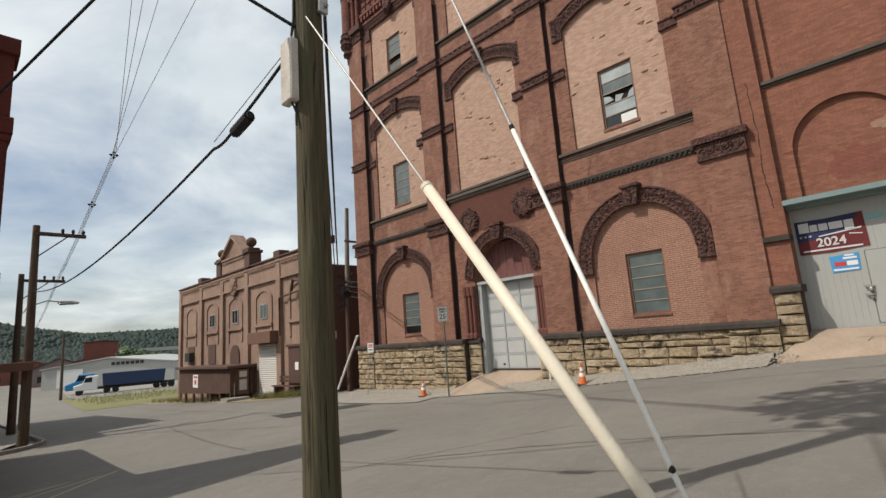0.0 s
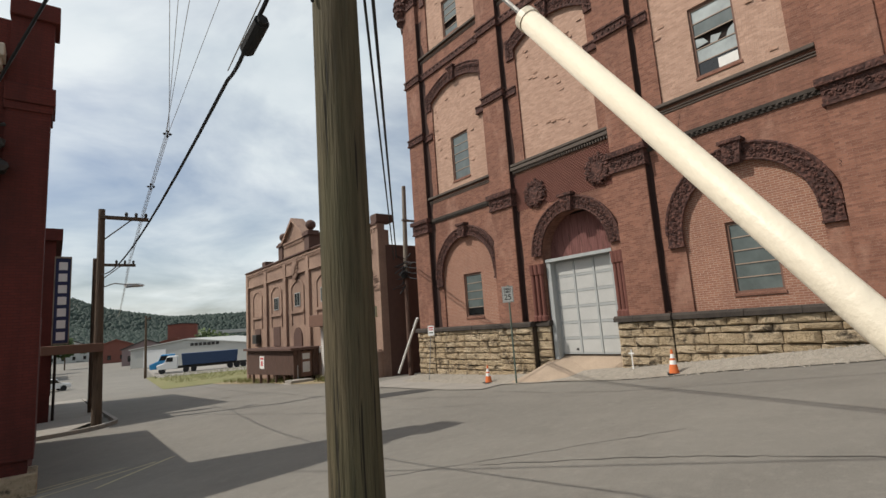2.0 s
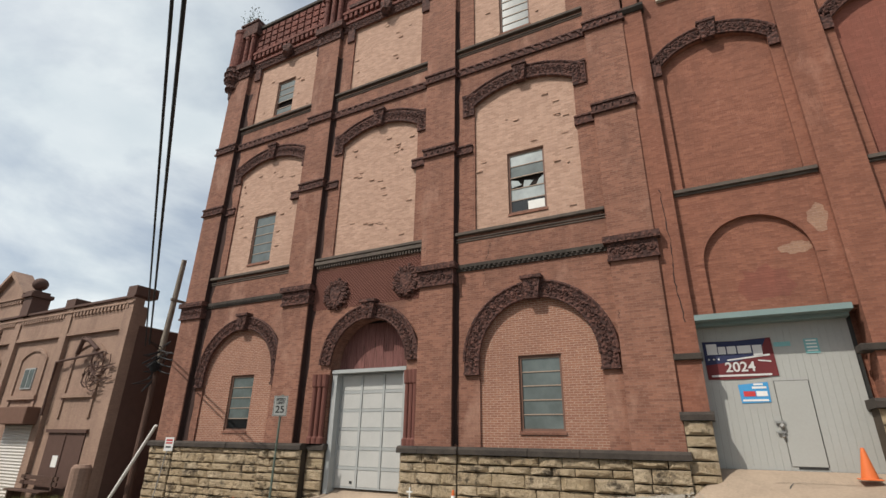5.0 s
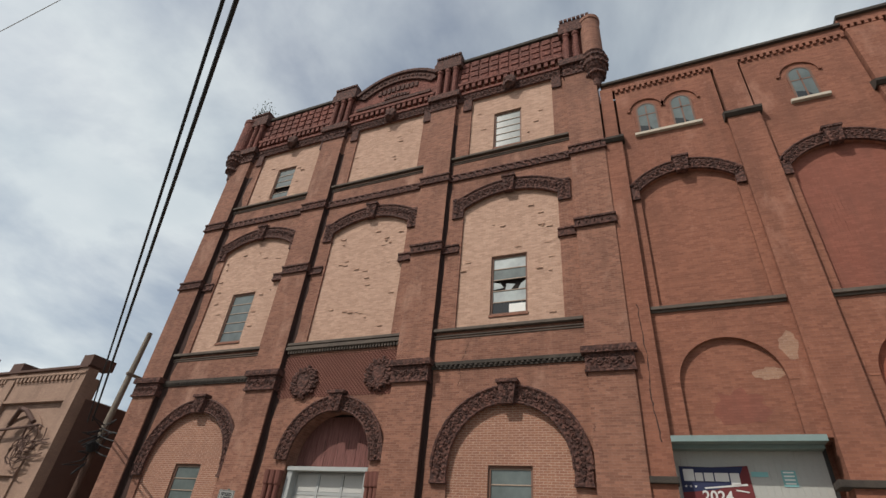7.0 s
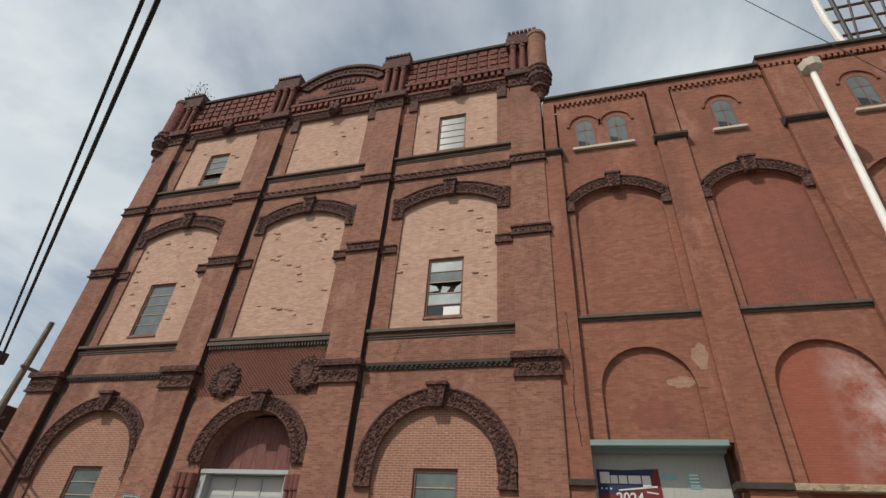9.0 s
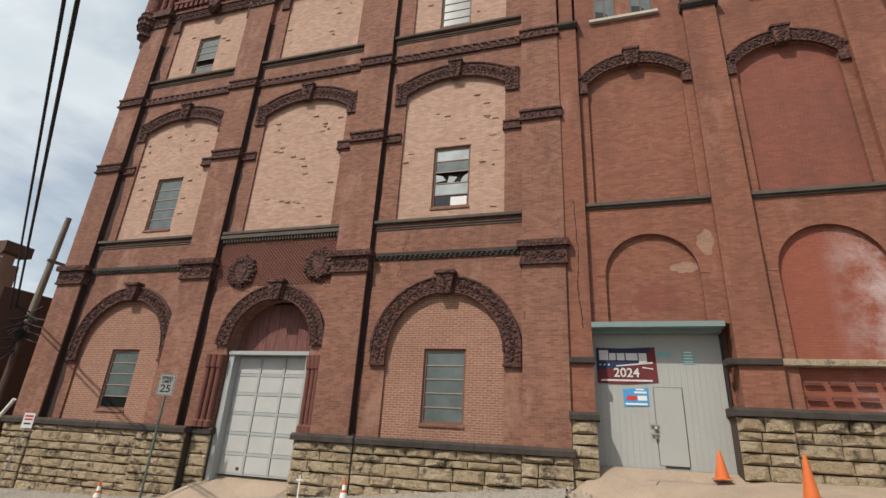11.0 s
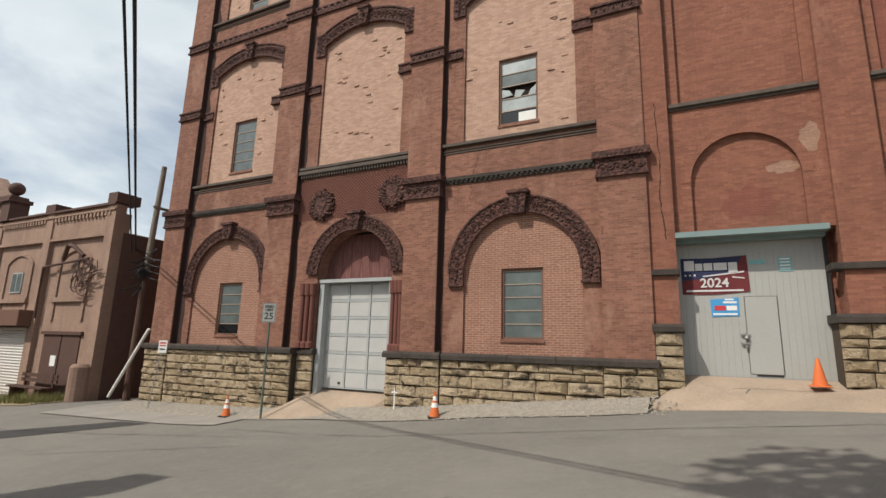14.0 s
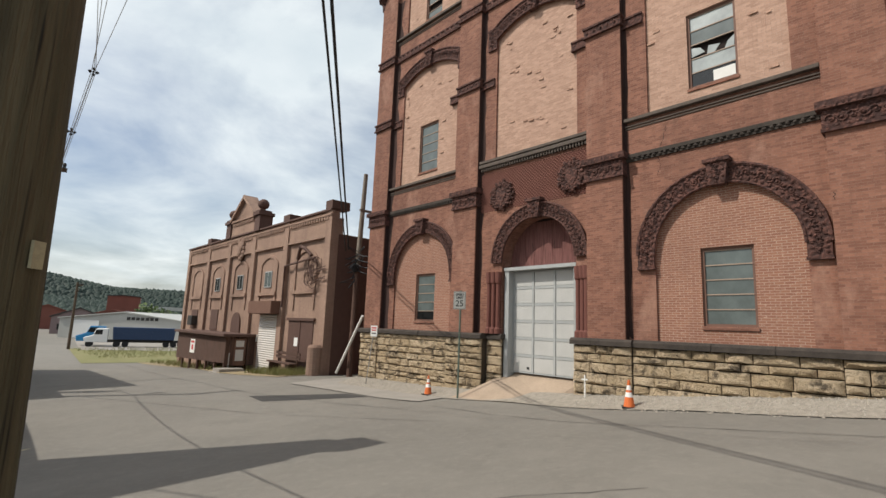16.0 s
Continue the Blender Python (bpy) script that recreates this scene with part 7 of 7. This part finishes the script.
def car(x, y, rz, mat, lab):
    g = ground_z(x, y)
    o = thing("car", lab, "car", at=(x, y, g))
    m4 = pose(x, y, g, rz=rz)
    bm = bmesh.new(); prism(bm, [(-2.1, 0.3), (2.1, 0.3), (2.15, 0.8), (1.1, 0.95), (0.6, 1.45), (-1.3, 1.45), (-2.0, 0.95), (-2.15, 0.8)], -0.85, 0.85, "y")
    far_part("body", o, bm, mat, m4, bevel=0.05)
    bm = bmesh.new(); prism(bm, [(1.0, 0.98), (0.58, 1.4), (-1.25, 1.4), (-1.8, 0.98)], -0.87, 0.87, "y")
    far_part("windows", o, bm, GLASS_DARK, m4)
    for xx in (-1.35, 1.35):
        for s in (-0.8, 0.8):
            bm = bmesh.new()
            bmesh.ops.create_cone(bm, cap_ends=True, segments=14, radius1=0.32, radius2=0.32, depth=0.2)
            bmesh.ops.transform(bm, matrix=m4 @ pose(xx, s, 0.32, 90), verts=bm.verts)
            bpart("wheel", bm, RUBBER, own=o)


car(0.5, 78, 15, TRUCK_WHITE, "white parked car by the far pavement")
car(36, 104, 20, TRUCK_WHITE, "white pickup parked behind the trailer")


def crown_leaves(bm, rnd, c, r, n, size, flat=1.0):
    for i in range(n):
        d = Vector((rnd.gauss(0, 1), rnd.gauss(0, 1), rnd.gauss(0, 1) * flat))
        d.normalize()
        p = Vector(c) + d * r * rnd.uniform(0.55, 1.05)
        e = Vector((rnd.uniform(-1, 1), rnd.uniform(-1, 1), rnd.uniform(-1, 1))).normalized()
        f = e.orthogonal().normalized()
        s = size * rnd.uniform(0.6, 1.3)
        bm.faces.new([bm.verts.new(v) for v in (p - e * s, p + f * s * 0.6, p + e * s, p - f * s * 0.6)])


def tree(x, y, h, r, seed, lab, leaf=0.18, n=2600, lean=(0, 0), mat=None, thin=1.0):
    rnd = random.Random(seed)
    g = ground_z(x, y)
    o = thing("tree", lab, "tree", at=(x, y, g))
    top = Vector((x + lean[0], y + lean[1], g + h - r))
    bm = bmesh.new()
    tube(bm, [(x, y, g - 0.3), Vector((x, y, g)).lerp(top, 0.5), top], [0.05 * h * 0.5, 0.035 * h * 0.5, 0.02 * h * 0.4], 10)
    ends = []
    for i in range(9):
        a = Vector((x, y, g)).lerp(top, rnd.uniform(0.55, 1.0))
        b = top + Vector((rnd.gauss(0, 0.55), rnd.gauss(0, 0.55), rnd.uniform(-0.2, 0.7))) * r
        tube(bm, [a, a.lerp(b, 0.5) + Vector((0, 0, 0.1 * r)), b], [0.012 * h * 0.6 * thin, 0.008 * h * 0.6 * thin, 0.01], 6)
        ends.append(b)
    bpart("trunk", bm, POLE_FAR, own=o)
    bm = bmesh.new()
    for b in ends:
        crown_leaves(bm, rnd, b, r * rnd.uniform(0.35, 0.6), n // 9, leaf)
    bpart("crown", bm, mat or LEAF, own=o)
    return o


tree(-4.5, 4.0, 14.4, 2.5, 5, "leafy tree beside the pole casting shade on the road", 0.2, 2300, lean=(4.2, -0.3), thin=0.35)
for i, (x, y, h, r) in enumerate(((44, 128, 8, 3.4), (50, 132, 10, 4), (57, 138, 9, 3.6), (38, 160, 9, 4), (66, 150, 10, 4.5), (-3, 140, 9, 3.5), (3.5, 165, 8, 3), (85, 165, 10, 5))):
    tree(x, y, h, r, 20 + i, "green tree behind the yard", 0.55, 700)


def ridge(name, pts, h0, depth, seed, lab):
    """A wooded hillside: a long slope set with many small crowns."""
    rnd = random.Random(seed)
    bm = bmesh.new()
    n = 60
    prof = []
    for i in range(n + 1):
        t = i / n * (len(pts) - 1)
        k = min(int(t), len(pts) - 2)
        a, b = Vector(pts[k]), Vector(pts[k + 1])
        p = a.lerp(b, t - k); p.z *= 1.35
        prof.append(p)
    rows = 7
    g = []
    for p in prof:
        d = Vector((p.x, p.y)).normalized()
        g.append([bm.verts.new((p.x - d.x * depth * (1 - j / rows), p.y - d.y * depth * (1 - j / rows), -4 + (p.z + 4) * math.sin(j / rows * math.pi / 2))) for j in range(rows + 1)])
    for i in range(n):
        for j in range(rows):
            bm.faces.new((g[i][j], g[i + 1][j], g[i + 1][j + 1], g[i][j + 1]))
    spots = []
    for i in range(n):
        for j in range(rows):
            for q in range(30):
                u, v = rnd.random(), rnd.random()
                a = g[i][j].co.lerp(g[i + 1][j].co, u); b = g[i][j + 1].co.lerp(g[i + 1][j + 1].co, u)
                spots.append(a.lerp(b, v))
    dat = []
    for s in spots:
        r = rnd.uniform(1.5, 3.4)
        dat.append((s, r))
    for k, (s, r) in enumerate(dat):
        ring = [bm.verts.new((s.x + r * math.cos(a) * rnd.uniform(0.7, 1.2), s.y + r * math.sin(a) * rnd.uniform(0.7, 1.2), s.z + r * rnd.uniform(-0.2, 0.4))) for a in (j * math.pi / 3 for j in range(6))]
        ring2 = [bm.verts.new((s.x + 0.65 * r * math.cos(a + 0.5) * rnd.uniform(0.6, 1.2), s.y + 0.65 * r * math.sin(a + 0.5) * rnd.uniform(0.6, 1.2), s.z + r * rnd.uniform(0.6, 1.1))) for a in (j * math.pi / 3 for j in range(6))]
        top = bm.verts.new((s.x, s.y, s.z + r * rnd.uniform(1.0, 1.6)))
        for j in range(6):
            bm.faces.new((ring[j], ring[(j + 1) % 6], ring2[(j + 1) % 6], ring2[j]))
            bm.faces.new((ring2[j], ring2[(j + 1) % 6], top))
    return tagged(make(name, bm, FOREST, smooth=True), lab, "hill", kind="stuff")


ridge("wooded_hill", [(-420, 620, 80), (-180, 640, 66), (-60, 640, 52), (0, 640, 41), (44, 640, 28), (104, 640, 20), (180, 640, 21), (260, 600, 22), (340, 560, 26), (450, 500, 34)], 60, 260, 3, "long wooded hillside beyond the town")
ridge("wooded_hill", [(-300, 420, 46), (-120, 420, 30), (-30, 410, 14), (30, 400, 6), (90, 390, 3)], 40, 150, 7, "nearer wooded hill flank at the street's end")
